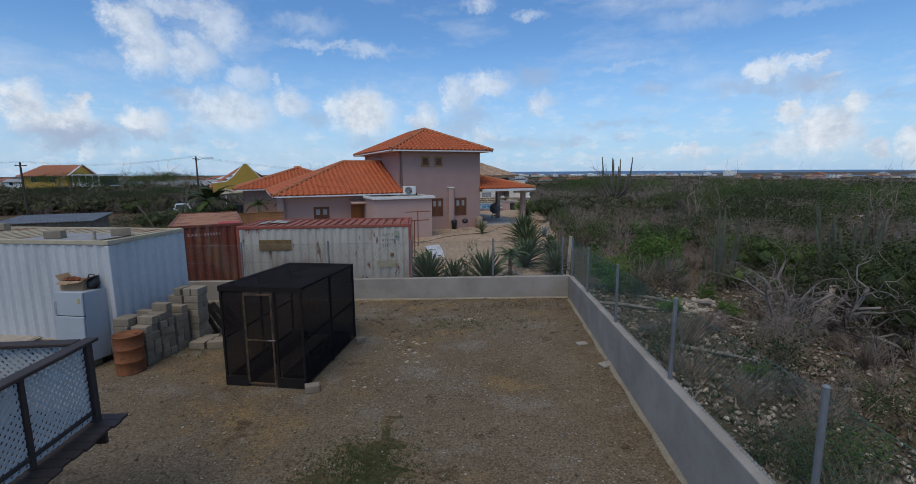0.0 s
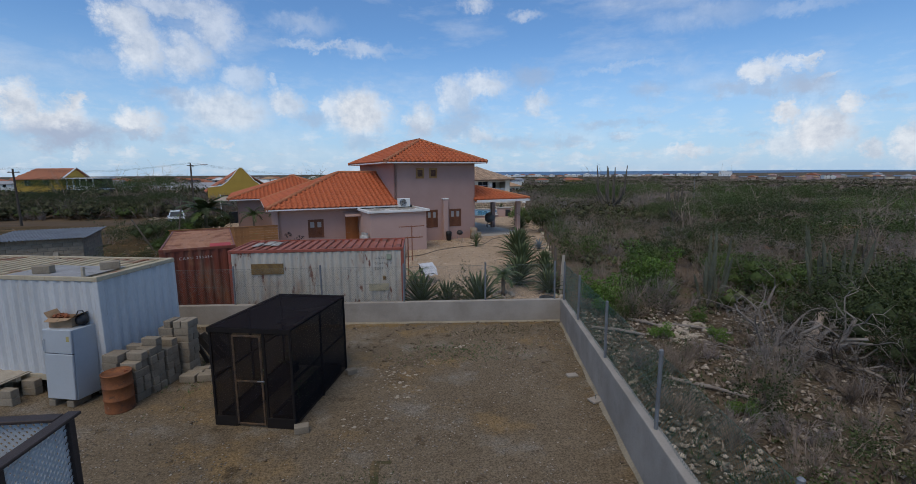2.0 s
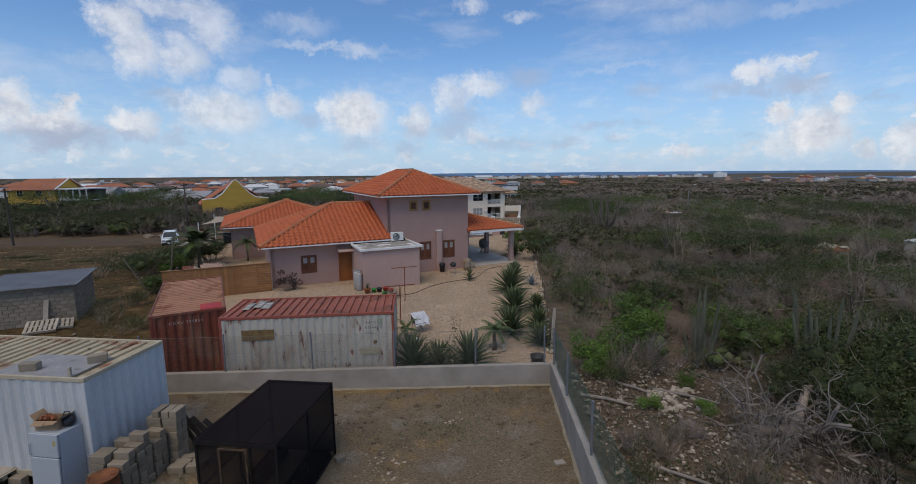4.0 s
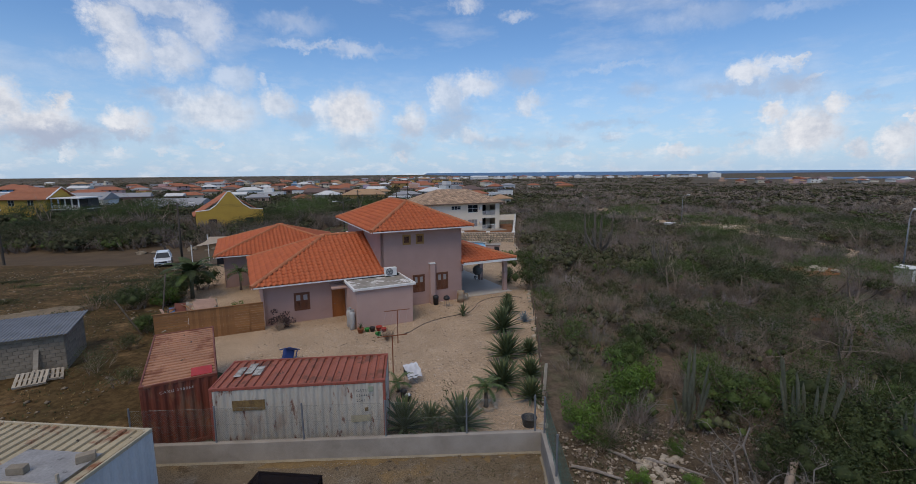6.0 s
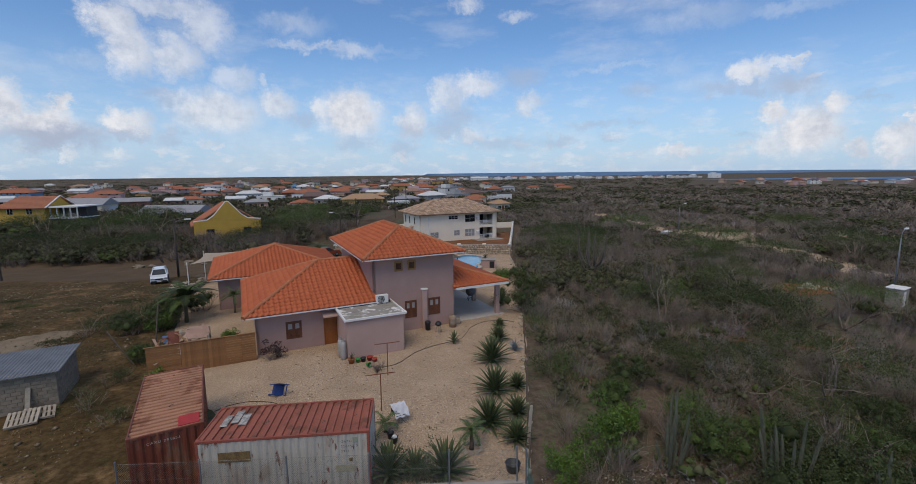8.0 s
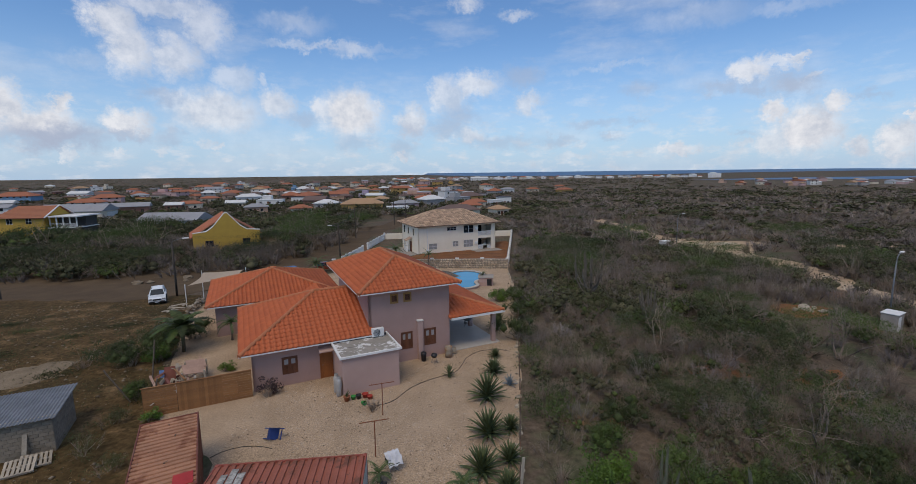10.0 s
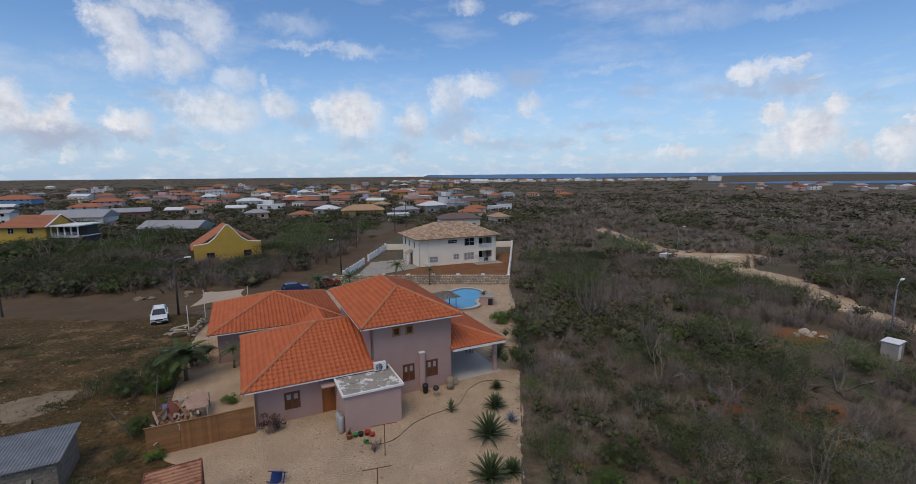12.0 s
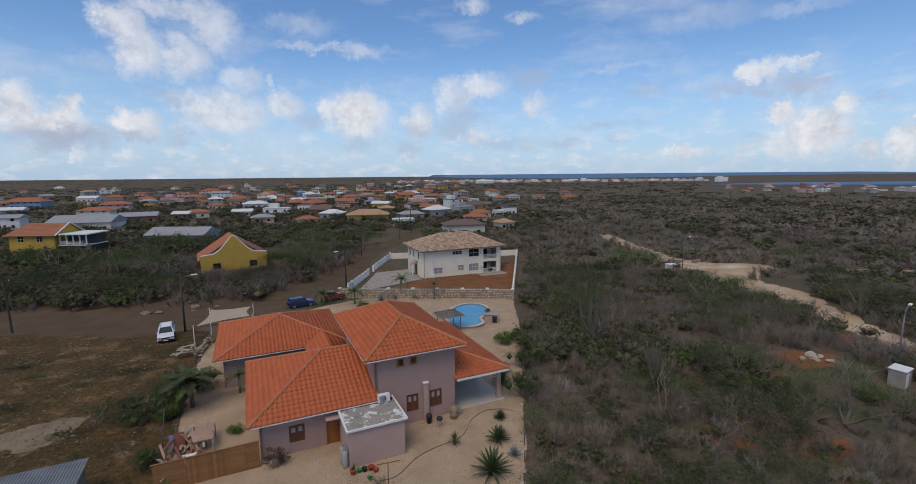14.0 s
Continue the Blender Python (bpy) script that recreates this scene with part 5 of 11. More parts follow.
def lattice_deck():
    """The corner of a raised timber deck with a lattice balustrade."""
    root = thing("deck", pose(-4.2, 5.35, 0), "dark-stained timber deck with white lattice balustrade", "deck")
    zf = 1.63
    n = 0
    y = -0.0
    while y > -5.2:
        x1 = 0.02 * math.sin(n * 1.9)
        MB().box(-4.2, y - 0.138, zf - 0.035, x1, y, zf, 0.005).done("plank", DARK_WOOD, root)
        y -= 0.145
        n += 1
    for x in (-1.0, -2.4, -4.0):
        for yy in (-0.25, -2.6, -4.9):
            MB().box(x - 0.05, yy - 0.05, 0.012, x + 0.05, yy + 0.05, zf - 0.19, 0.005).done("leg", DARK_WOOD, root)
    for yy in (-0.30, -2.65, -4.95):
        MB().box(-4.15, yy - 0.02, zf - 0.19, -0.06, yy + 0.02, zf - 0.037).done("joist", DARK_WOOD, root)
    zt = 2.59
    posts = [(-0.26, -0.16), (-0.26, -1.02), (-0.26, -2.2), (-0.26, -3.4), (-1.45, -0.16), (-2.7, -0.16), (-3.9, -0.16)]
    for i, (x, yy) in enumerate(posts):
        h = 0.045 if i in (0,) else 0.03
        MB().box(x - h, yy - h, zf, x + h, yy + h, zt - 0.04, 0.006).done("post", DARK_WOOD, root)
    MB().box(-0.33, -4.6, zt - 0.04, -0.19, -0.04, zt, 0.008).done("handrail", DARK_WOOD, root)
    MB().box(-4.2, -0.23, zt - 0.039, -0.34, -0.09, zt + 0.001, 0.008).done("handrail", DARK_WOOD, root)
    MB().box(-0.285, -4.5, zf + 0.10, -0.235, -0.21, zf + 0.15, 0.006).done("bottom_rail", DARK_WOOD, root)
    MB().box(-4.1, -0.185, zf + 0.10, -0.31, -0.135, zf + 0.15, 0.006).done("bottom_rail", DARK_WOOD, root)
    # lattice: crossing slats at 45 degrees
    z0, z1 = zf + 0.04, zt - 0.05
    H = z1 - z0
    step, half = 0.080, 0.0155
    for along, length, label in ((0, 4.3, ""), (1, 3.7, "")):
        bb = MB()
        for lay in (0, 1):
            k = -int(H / step) - 1
            while k * step < length:
                s0 = k * step
                za, zb = (max(0.0, -s0), min(H, length - s0)) if lay == 0 else (max(0.0, s0 + H - length), min(H, s0 + H))
                w = half * 1.41
                poly = [(s0 + (zz if lay == 0 else H - zz) + dz, zz) for dz, zz in ((-w, za), (-w, zb), (w, zb), (w, za))]
                if zb - za > 0.03:
                    o = 0.004 if lay else -0.004
                    if along == 0:
                        bb.add([(-0.262 + o + e, -0.2 - s, z0 + z) for e in (0, 0.006) for s, z in poly], [(0, 1, 2, 3), (7, 6, 5, 4), (0, 1, 5, 4), (2, 3, 7, 6)])
                    else:
                        bb.add([(-0.3 - s, -0.158 + o + e, z0 + z) for e in (0, 0.006) for s, z in poly], [(0, 1, 2, 3), (7, 6, 5, 4), (0, 1, 5, 4), (2, 3, 7, 6)])
                k += 1
        bb.done("lattice_panel", LATTICE, root, "white plastic diamond lattice", fix=False)


lattice_deck()


def snorkel_heap():
    """Bright odds and ends in a heap on the deck."""
    root = thing("clothes_heap", pose(-5.75, 4.75, 1.63), "heap of dark, lime and orange clothing on pale cloth", "clothes")
    rng = random.Random(8)
    PALE = mat("pale_cloth", (0.45, 0.44, 0.42), None, 0.9, scale=3, fine=30, fine_amt=0.1, bump=0.2)
    NAVY = mat("navy_cloth", (0.015, 0.018, 0.035), None, 0.9, scale=3, fine=30, fine_amt=0.2, bump=0.2)
    LIME = mat("lime_cloth", (0.42, 0.55, 0.04), None, 0.8, scale=3, fine=30, fine_amt=0.1, bump=0.2)
    RED = mat("orange_cloth", (0.60, 0.08, 0.03), None, 0.8, scale=3, fine=30, fine_amt=0.1, bump=0.2)
    MB().blob(0, 0, 0.24, 0.75, 0.35, 0.23, rng, 0.12, 12, 7).done("pale_cloth", PALE, root, smooth=True)
    MB().blob(0.25, 0.05, 0.52, 0.42, 0.22, 0.13, rng, 0.3, 12, 7).done("dark_clothing", NAVY, root, smooth=True)
    MB().blob(-0.25, -0.1, 0.49, 0.24, 0.18, 0.07, rng, 0.3, 10, 6).done("lime_clothing", LIME, root, smooth=True)
    MB().blob(-0.02, 0.1, 0.63, 0.06, 0.05, 0.06, rng, 0.2, 8, 5).done("orange_clothing", RED, root, smooth=True)


snorkel_heap()
ANG = -12.0
YARD = pose(-7.89, 11.0, 0.0, 0, 0, ANG)       # the white container's near corner; x along its front, y along its end


def on_yard(x, y):
    return (YARD @ Vector((x, y, 0))).to_2d()


for x, y in ((-0.25, 0.2), (-0.25, 2.25), (-5.85, 0.2), (-5.85, 2.25), (-3.0, 0.2), (-3.0, 2.25)):
    for k in range(2):
        q = on_yard(x, y)
        stone(q.x, q.y, 0.012 + 0.153 * k, 0.40, 0.20, 0.152, ANG + 90 * k, "concrete block under the white container", "support_block")


def fridge():
    ang = -14.0
    for dx in (0.1, 0.58):
        q = pose(-9.03, 10.66, 0, 0, 0, ang) @ Vector((dx, 0.22, 0))
        stone(q.x, q.y, 0.012, 0.19, 0.45, 0.15, ang, "concrete block under the fridge", "support_block")
    root = thing("refrigerator", pose(-9.0, 10.62, 0.162, -3.0, 0, ang), "old white two-door refrigerator outdoors on blocks", "refrigerator")
    W, D, H = 0.74, 0.62, 1.66
    MB().box(0, 0.06, 0.03, W, D, H, 0.015).done("cabinet", ENAMEL, root)
    MB().box(0.0, 0.0, 0.05, W, 0.052, 1.10, 0.014).done("lower_door", ENAMEL, root)
    MB().box(0.0, 0.0, 1.115, W, 0.052, H, 0.014).done("freezer_door", ENAMEL, root)
    MB().box(0.005, 0.03, 1.10, W - 0.005, 0.062, 1.115).done("door_seal", BLACK, root)
    MB().tube([(0.04, -0.005, 1.16), (0.04, -0.035, 1.18), (0.04, -0.035, 1.42), (0.04, -0.005, 1.44)], 0.011, 6).done("handle", ENAMEL, root)
    MB().box(W - 0.12, -0.004, 1.40, W - 0.05, 0.0, 1.52).done("sticker", mat("faded_sticker", (0.42, 0.36, 0.14), None, 0.7), root, "faded yellow sticker")
    for x in (0.06, W - 0.06):
        for y in (0.12, D - 0.08):
            MB().tube([(x, y, 0.0), (x, y, 0.03)], 0.02, 8).done("foot", BLACK, root)
    M = root.matrix_basis @ pose(0.05, 0.12, H + 0.003, 0, 0, 9)
    box = thing("cardboard_box", M, "open cardboard box full of dark scrap on a refrigerator", "box")
    w, d, h = 0.52, 0.36, 0.22
    for x0, y0, x1, y1 in ((0, 0, w, 0.006), (0, d - 0.006, w, d), (0, 0.006, 0.006, d - 0.006), (w - 0.006, 0.006, w, d - 0.006)):
        MB().box(x0, y0, 0, x1, y1, h).done("side", CARDBOARD, box)
    MB().box(0.006, 0.006, 0, w - 0.006, d - 0.006, 0.006).done("bottom", CARDBOARD, box)
    for a, bq, cq, dq in (((0, 0, h), (w * 0.5, 0, h), (w * 0.5, -0.13, h - 0.06), (0.02, -0.14, h - 0.05)), ((w * 0.52, 0, h), (w, 0, h), (w, -0.13, h - 0.02), (w * 0.54, -0.12, h - 0.05)),
                          ((0, 0, h), (0, d, h), (-0.1, d, h + 0.14), (-0.12, 0.02, h + 0.12)), ((w, 0, h), (w, d, h), (w + 0.14, d, h + 0.10), (w + 0.13, 0.02, h + 0.08))):
        MB().add([a, bq, cq, dq] + [(p[0], p[1], p[2] - 0.005) for p in (a, bq, cq, dq)], [(0, 1, 2, 3), (7, 6, 5, 4), (0, 1, 5, 4), (2, 3, 7, 6), (1, 2, 6, 5)]).done("flap", CARDBOARD, box)
    rng = random.Random(3)
    for i in range(9):
        MB().blob(0.08 + 0.36 * rng.random(), 0.06 + 0.24 * rng.random(), h - 0.02 + 0.06 * rng.random(), 0.06, 0.05, 0.05, rng, 0.3, 6, 4).done("scrap", RUST, box, "dark rusty scrap")
    bag = thing("black_bag", root.matrix_basis @ pose(0.55, 0.42, H + 0.003), "black bag with strap on a refrigerator", "bag")
    MB().blob(0.02, 0, 0.14, 0.17, 0.13, 0.14, rng, 0.12, 10, 7).done("body", BLACK, bag, smooth=True)
    MB().tube([(-0.1, 0, 0.22), (-0.05, 0, 0.33), (0.08, 0, 0.34), (0.14, 0, 0.22)], 0.012, 6).done("strap", BLACK, bag)


fridge()


def oil_drum(x, y):
    DRUM = mat("rusted_orange_drum", (0.25, 0.092, 0.032), (0.15, 0.058, 0.027), 0.8, 0.1, scale=3, fine=25, fine_amt=0.2, bump=0.25, stain=[((0.085, 0.045, 0.028), 5, 0.56, 0.68), ((0.34, 0.22, 0.15), 7, 0.64, 0.72)])
    root = thing("oil_drum", pose(x, y, 0.012, 0, 0, 20), "rusty orange steel drum standing on the dirt", "drum")
    r = 0.285
    MB().lathe([(0, 0.0), (r, 0), (r + 0.008, 0.015), (r, 0.03), (r, 0.27), (r + 0.012, 0.285), (r + 0.012, 0.30), (r, 0.315), (r, 0.56), (r + 0.012, 0.575), (r + 0.012, 0.59), (r, 0.605),
                (r, 0.85), (r + 0.01, 0.86), (r + 0.01, 0.878), (r - 0.012, 0.88), (r - 0.015, 0.862), (0, 0.858)], 28).done("body", DRUM, root, smooth=True)
    MB().lathe([(0, 0.885), (0.035, 0.885), (0.035, 0.858)], 10, Matrix.Translation((0.17, 0, 0))).done("bung", RUST, root)


oil_drum(-7.3, 10.36)


def block_stacks():
    """Rough stacks of concrete blocks beside the container's end."""
    rng = random.Random(11)
    me = None
    root = thing("block_stack", YARD @ pose(0.26, 0.0, 0.012), "rough stacks of weathered concrete blocks", "concrete blocks")
    # (x, y) of a pile, its height in courses of two blocks
    piles = [(0.02, -0.02, 6), (0.44, 0.00, 6), (0.04, 0.42, 6), (0.48, 0.44, 7), (0.06, 0.88, 5), (0.50, 0.90, 6), (0.30, 1.36, 8), (0.72, 1.38, 8), (0.32, 1.80, 6)]
    for px, py, n in piles:
        for k in range(n):
            turned = (k + n) % 3 == 0
            for half in (-1, 1):
                if k == n - 1 and half < 0 and rng.random() < 0.5:
                    continue
                dx, dy = (0.1 * half, 0.0) if turned else (0.0, 0.1 * half)
                if me is None:
                    ob = MB().box(-0.197, -0.096, 0, 0.197, 0.096, 0.183, 0.010).done("block", BLOCK, root)
                    me = ob.data
                else:
                    ob = new("block", me)
                    ob.parent = root
                ob.location = (px + dx + 0.045 * (rng.random() - 0.5), py + dy + 0.03 * (rng.random() - 0.5), k * 0.185)
                ob.rotation_euler = (0, 0, radians((90 if turned else 0) + 7 * (rng.random() - 0.5)))
    for i, (x, y) in enumerate(((1.20, 0.92), (1.22, 1.13), (1.62, 1.02), (1.63, 1.24), (1.24, 1.36))):
        ob = new("block", me)
        ob.parent = root
        ob.location, ob.rotation_euler = (x - 0.15, y, 0), (0, 0, radians(6 + 4 * i))


block_stacks()


def leaning_boards():
    root = thing("leaning_boards", YARD @ pose(1.15, 2.05, 0.012), "dark weathered boards leaning on a block stack", "boards")
    for i in range(4):
        MB().box(-0.07, -0.02, 0, 0.07, 0.02, 1.25 - 0.12 * i, 0.004, pose(0.12 * i - 0.1, 0.18 * i, 0, 6, -24 - 3 * i, 20 * i)).done("board", DARK_GREY_WOOD, root)


DARK_GREY_WOOD = mat("dark_weathered_board", (0.085, 0.068, 0.052), (0.055, 0.045, 0.037), 0.9, scale=4, fine=40, fine_amt=0.25, bump=0.3, rnd=0.2)
leaning_boards()


def pallet(m, label, material=None, h=0.12):
    root = thing("pallet", m, label, "pallet", "pallets")
    for y in (0.0, 0.45, 0.9):
        MB().box(0, y, 0, 1.2, y + 0.1, 0.09, 0.004).done("bearer", material or PLANK, root)
    for i in range(7):
        MB().box(i * 0.18, 0, 0.09, i * 0.18 + 0.12, 1.0, 0.112, 0.003).done("slat", material or PLANK, root)
    return root


for i, (x, y) in enumerate(((-3.2, -0.62), (-2.0, -0.62), (-3.2, -0.1), (-2.0, -0.1))):
    for k in range(2):
        q = on_yard(x, y)
        stone(q.x, q.y, 0.012 + 0.19 * k, 0.36, 0.19, 0.188, ANG, "concrete block carrying a pallet", "support_block")
pallet(YARD @ pose(-3.35, -0.75, 0.394), "pale pallet laid on blocks as a bench")
q = on_yard(-1.0, -0.5)
sheet = MB().box(-0.9, 0, 0, 0.3, 0.95, 0.014)
tagged(sheet.done("plywood_sheet", PLANK, m=YARD @ pose(-2.5, -0.72, 0.508)), "pale plywood sheet on a pallet bench", "plywood")
# roof clutter on the white container
RT = 0.32 + 2.59 - 0.012
for x, y, rz in ((-1.75, 0.35, 12), (-0.55, 0.95, 40), (-5.0, 1.7, 5)):
    q = YARD @ Vector((x, y, 0))
    stone(q.x, q.y, RT, 0.40, 0.20, 0.19, ANG + rz, "concrete block weighing down a tin roof sheet", "weight_block")
TIN = mat("weathered_tin", (0.33, 0.32, 0.31), (0.26, 0.25, 0.24), 0.7, 0.2, scale=2, fine=14, fine_amt=0.2, bump=0.15, stain=((0.07, 0.065, 0.06), 3.5, 0.60, 0.68))
tagged(MB().box(-2.5, 0.05, 0, -0.4, 1.25, 0.008).done("tin_sheet", TIN, m=YARD @ pose(0, 0, RT - 0.008)), "weathered tin sheet patching a container roof", "tin sheet")
tagged(MB().box(-0.03, -0.03, 0, 0.03, 0.03, 0.22, 0.004).done("wood_stub", PLANK, m=YARD @ pose(-0.45, 0.12, RT)), "short wooden stub on a container roof", "wood")
for x, y, s, rz in ((-2.98, 8.98, 0.24, 15), (-2.35, 11.65, 0.22, 30)):
    stone(x, y, 0.012, s * 1.2, s * 0.8, s * 0.62, rz)
rng = random.Random(21)
slab = thing("valve_cover", pose(3.47, 9.6, 0.012, 0, 0, 20), "small concrete cover slab with a steel ring", "cover")
MB().box(-0.16, -0.12, 0, 0.16, 0.12, 0.05, 0.01).done("plate", CONCRETE, slab)
MB().tube([(0.0, 0.02, 0.05), (0, 0.02, 0.13), (0.03, 0.03, 0.14)], 0.012, 6).done("ring", GREY_STEEL, slab)
# the sticker plate, patch and vent on the grey container
PATCH = mat("rust_patch", (0.21, 0.135, 0.05), (0.12, 0.075, 0.035), 0.9, scale=6, fine=20, fine_amt=0.4, bump=0.2)
MB().box(0.75, -0.008, 1.72, 1.85, 0.0, 2.10).done("torn_sticker", PATCH, grey_box, "torn brown sticker")
MB().box(5.30, -0.008, 1.42, 5.42, 0.0, 1.56).done("sticker", PATCH, grey_box, "small brown sticker")
MB().box(5.45, -0.02, 2.16, 5.62, 0.0, 2.36, 0.008).done("vent", mat("green_vent", (0.27, 0.30, 0.22), None, 0.7), grey_box, "pale green vent box")
MB().box(4.8, -0.006, 1.02, 5.5, 0.0, 1.28).done("faded_mark", mat("faded_ochre", (0.42, 0.37, 0.25), None, 0.9, scale=5, fine=15, fine_amt=0.2), grey_box)
for i in range(3):
    MB().box(0.5 + 0.34 * i, 0.9 + 0.18 * (i % 2), 2.585, 0.75 + 0.36 * i, 1.7 + 0.3 * (i % 2), 2.60, 0.0, Matrix.Rotation(0.02 * i, 4, "Z")).done("roof_patch", mat("pale_patch", (0.42, 0.40, 0.36), (0.10, 0.09, 0.08), 0.9, scale=4, fine=12, fine_amt=0.3), grey_box, "peeling pale roof patch")
MB().box(0.15, 0.15, 2.562, 0.95, 0.85, 2.585).done("red_panel", mat("bright_red_paint", (0.42, 0.03, 0.025), None, 0.6, scale=2, fine=20, fine_amt=0.1), red_box, "bright red repainted panel")

# ---- things round the house ----
def hpt(u, v, z=0.0):
    return HOUSE @ Vector((u, v, z))


AGAVE = mat("agave_leaf", (0.098, 0.122, 0.052), (0.068, 0.090, 0.038), 0.55, scale=2, fine=8, fine_amt=0.25, bump=0, island=0.25, spec=0.3)
AGAVE_BLUE = mat("blue_agave_leaf", (0.20, 0.245, 0.27), (0.15, 0.19, 0.215), 0.6, scale=2, fine=8, fine_amt=0.2, bump=0, island=0.2)
PALM = mat("palm_leaf", (0.085, 0.115, 0.035), (0.055, 0.085, 0.028), 0.55, scale=2, fine=6, fine_amt=0.25, bump=0, island=0.35, spec=0.3)
BARK = mat("grey_bark", (0.17, 0.135, 0.10), (0.12, 0.095, 0.075), 0.95, scale=4, fine=25, fine_amt=0.3, bump=0.5, dist=0.02)


def blade(b, base, az, el, length, width, droop, n=5, fold=0.25):
    """One sword leaf, folded along its middle."""
    p, e = Vector(base), el
    pts = []
    for i in range(n + 1):
        t = i / n
        w = width * (0.75 + 0.9 * t) * (1 - t) ** 0.8 if t < 1 else 0.0
        d = Vector((math.cos(az) * math.cos(e), math.sin(az) * math.cos(e), math.sin(e)))
        s = Vector((-math.sin(az), math.cos(az), 0))
        up = s.cross(d) * -1
        pts.append((p - s * w / 2 + up * w * fold, p.copy(), p + s * w / 2 + up * w * fold))
        p = p + d * (length / n)
        e -= droop / n
    v = [q for r in pts for q in r]
    f = []
    for i in range(n):
        f += [(3 * i, 3 * i + 1, 3 * i + 4, 3 * i + 3), (3 * i + 1, 3 * i + 2, 3 * i + 5, 3 * i + 4)]
    b.add(v, f)


def agave(x, y, r, h, seed, material, label, name="agave", n=64):
    rng = random.Random(seed)
    root = thing(name, pose(x, y, g(x, y) + 0.018), label, "agave", "agaves in the gravel")
    MB().lathe([(0.02, 0), (r * 0.14, 0.0), (r * 0.16, h * 0.2), (r * 0.10, h * 0.4), (0.01, h * 0.45)], 8).done("core", material, root)
    b = MB()
    for i in range(n):
        t = (i + 0.5) / n
        az = i * 2.39996 + rng.random() * 0.2
        el = 0.12 + 1.3 * t ** 0.9 + 0.1 * (rng.random() - 0.5)
        ln = r * (1.12 - 0.12 * t) * (0.92 + 0.16 * rng.random())
        blade(b, (0.05 * math.cos(az), 0.05 * math.sin(az), h * (0.06 + 0.32 * t)), az, el, ln * (1 + 0.0 * h), 0.135 * r + 0.04, 0.28 * (1 - t) + 0.1)
    b.done("leaf_rosette", material, root, smooth=False, fix=False)
    return root


for i, (x, y, r) in enumerate(((5.45, 27.0, 1.32), (4.85, 23.1, 1.2), (4.05, 20.2, 1.12), (5.05, 18.9, 0.85), (5.55, 20.9, 0.82), (6.15, 23.5, 0.72), (6.5, 30.5, 0.9), (7.15, 33.4, 0.55))):
    agave(x, y, r, r * 0.9, 30 + i, AGAVE, "large green agave in pale gravel" if r > 0.9 else "small green agave in pale gravel")
agave(7.25, 28.7, 0.55, 0.5, 60, AGAVE_BLUE, "small blue-grey agave beside the yard edge", n=30)
agave(-0.45, 17.1, 1.15, 1.05, 61, AGAVE, "dense green agave behind the garden wall", n=60)
agave(1.75, 17.0, 1.15, 1.05, 62, AGAVE, "dense green agave behind the garden wall", n=60)
agave(0.55, 17.2, 0.85, 0.9, 63, AGAVE, "dense green agave behind the garden wall", n=44)


def frond(b, base, az, el, length, droop, leaf, n=16):
    p, e = Vector(base), el
    rib = [p.copy()]
    for i in range(n):
        d = Vector((math.cos(az) * math.cos(e), math.sin(az) * math.cos(e), math.sin(e)))
        s = Vector((-math.sin(az), math.cos(az), 0))
        t = i / n
        if t > 0.12:
            for sg in (-1, 1):
                q = leaf * (1 - 0.65 * t) * (0.9 + 0.2 * ((i * 7) % 5) / 5)
                tip = p + (s * sg * 0.85 + d * 0.5).normalized() * q + Vector((0, 0, -0.28 * q))
                w = d * leaf * 0.10
                b.add([p - w, p + w, tip], [(0, 1, 2)])
        p = p + d * (length / n)
        rib.append(p.copy())
        e -= droop / n
    b.tube(rib, [0.02 * (1 - 0.8 * k / n) for k in range(n + 1)], 4)


def palm(x, y, h, fl, n, seed, label, material=PALM, lean=(0, 0), ring=False, leaf=0.32, name="palm_tree"):
    rng = random.Random(seed)
    root = thing(name, pose(x, y, g(x, y) + 0.018), label, "palm tree", "palms")
    tp = Vector((lean[0], lean[1], h))
    MB().tube([(0, 0, 0), tp * 0.3 + Vector((0.02, 0, 0)), tp * 0.65, tp], [0.11, 0.085, 0.075, 0.07], 8).done("trunk", BARK, root, smooth=True)
    b = MB()
    for i in range(n):
        t = i / n
        frond(b, tp, i * 2.39996, 1.25 - 1.35 * t + 0.2 * rng.random(), fl * (0.85 + 0.3 * rng.random()), 1.3 + 0.5 * rng.random(), leaf)
    b.done("fronds", material, root, "", fix=False)
    if ring:
        for i in range(11):
            a = i / 11 * 6.283
            MB().blob(0.42 * math.cos(a), 0.42 * math.sin(a), 0.05, 0.13, 0.10, 0.08, rng, 0.3, 6, 4).done("ring_stone", PALE_STONE, root)
    return root


PALE_STONE = mat("pale_stone", (0.42, 0.36, 0.28), (0.33, 0.28, 0.215), 0.95, scale=3, fine=15, fine_amt=0.2, bump=0.4, rnd=0.2)
palm(3.0, 18.6, 0.85, 0.95, 13, 4, "young palm in a ring of pale stones", ring=True, leaf=0.30)
palm(-0.75, 20.3, 0.4, 0.9, 9, 5, "small palm beside the grey container", leaf=0.28)


def yucca_pot(x, y):
    agave(x, y, 0.55, 1.2, 71, AGAVE, "spiky yucca on a short stem in the gravel", "yucca", 26)


yucca_pot(3.4, 30.4)


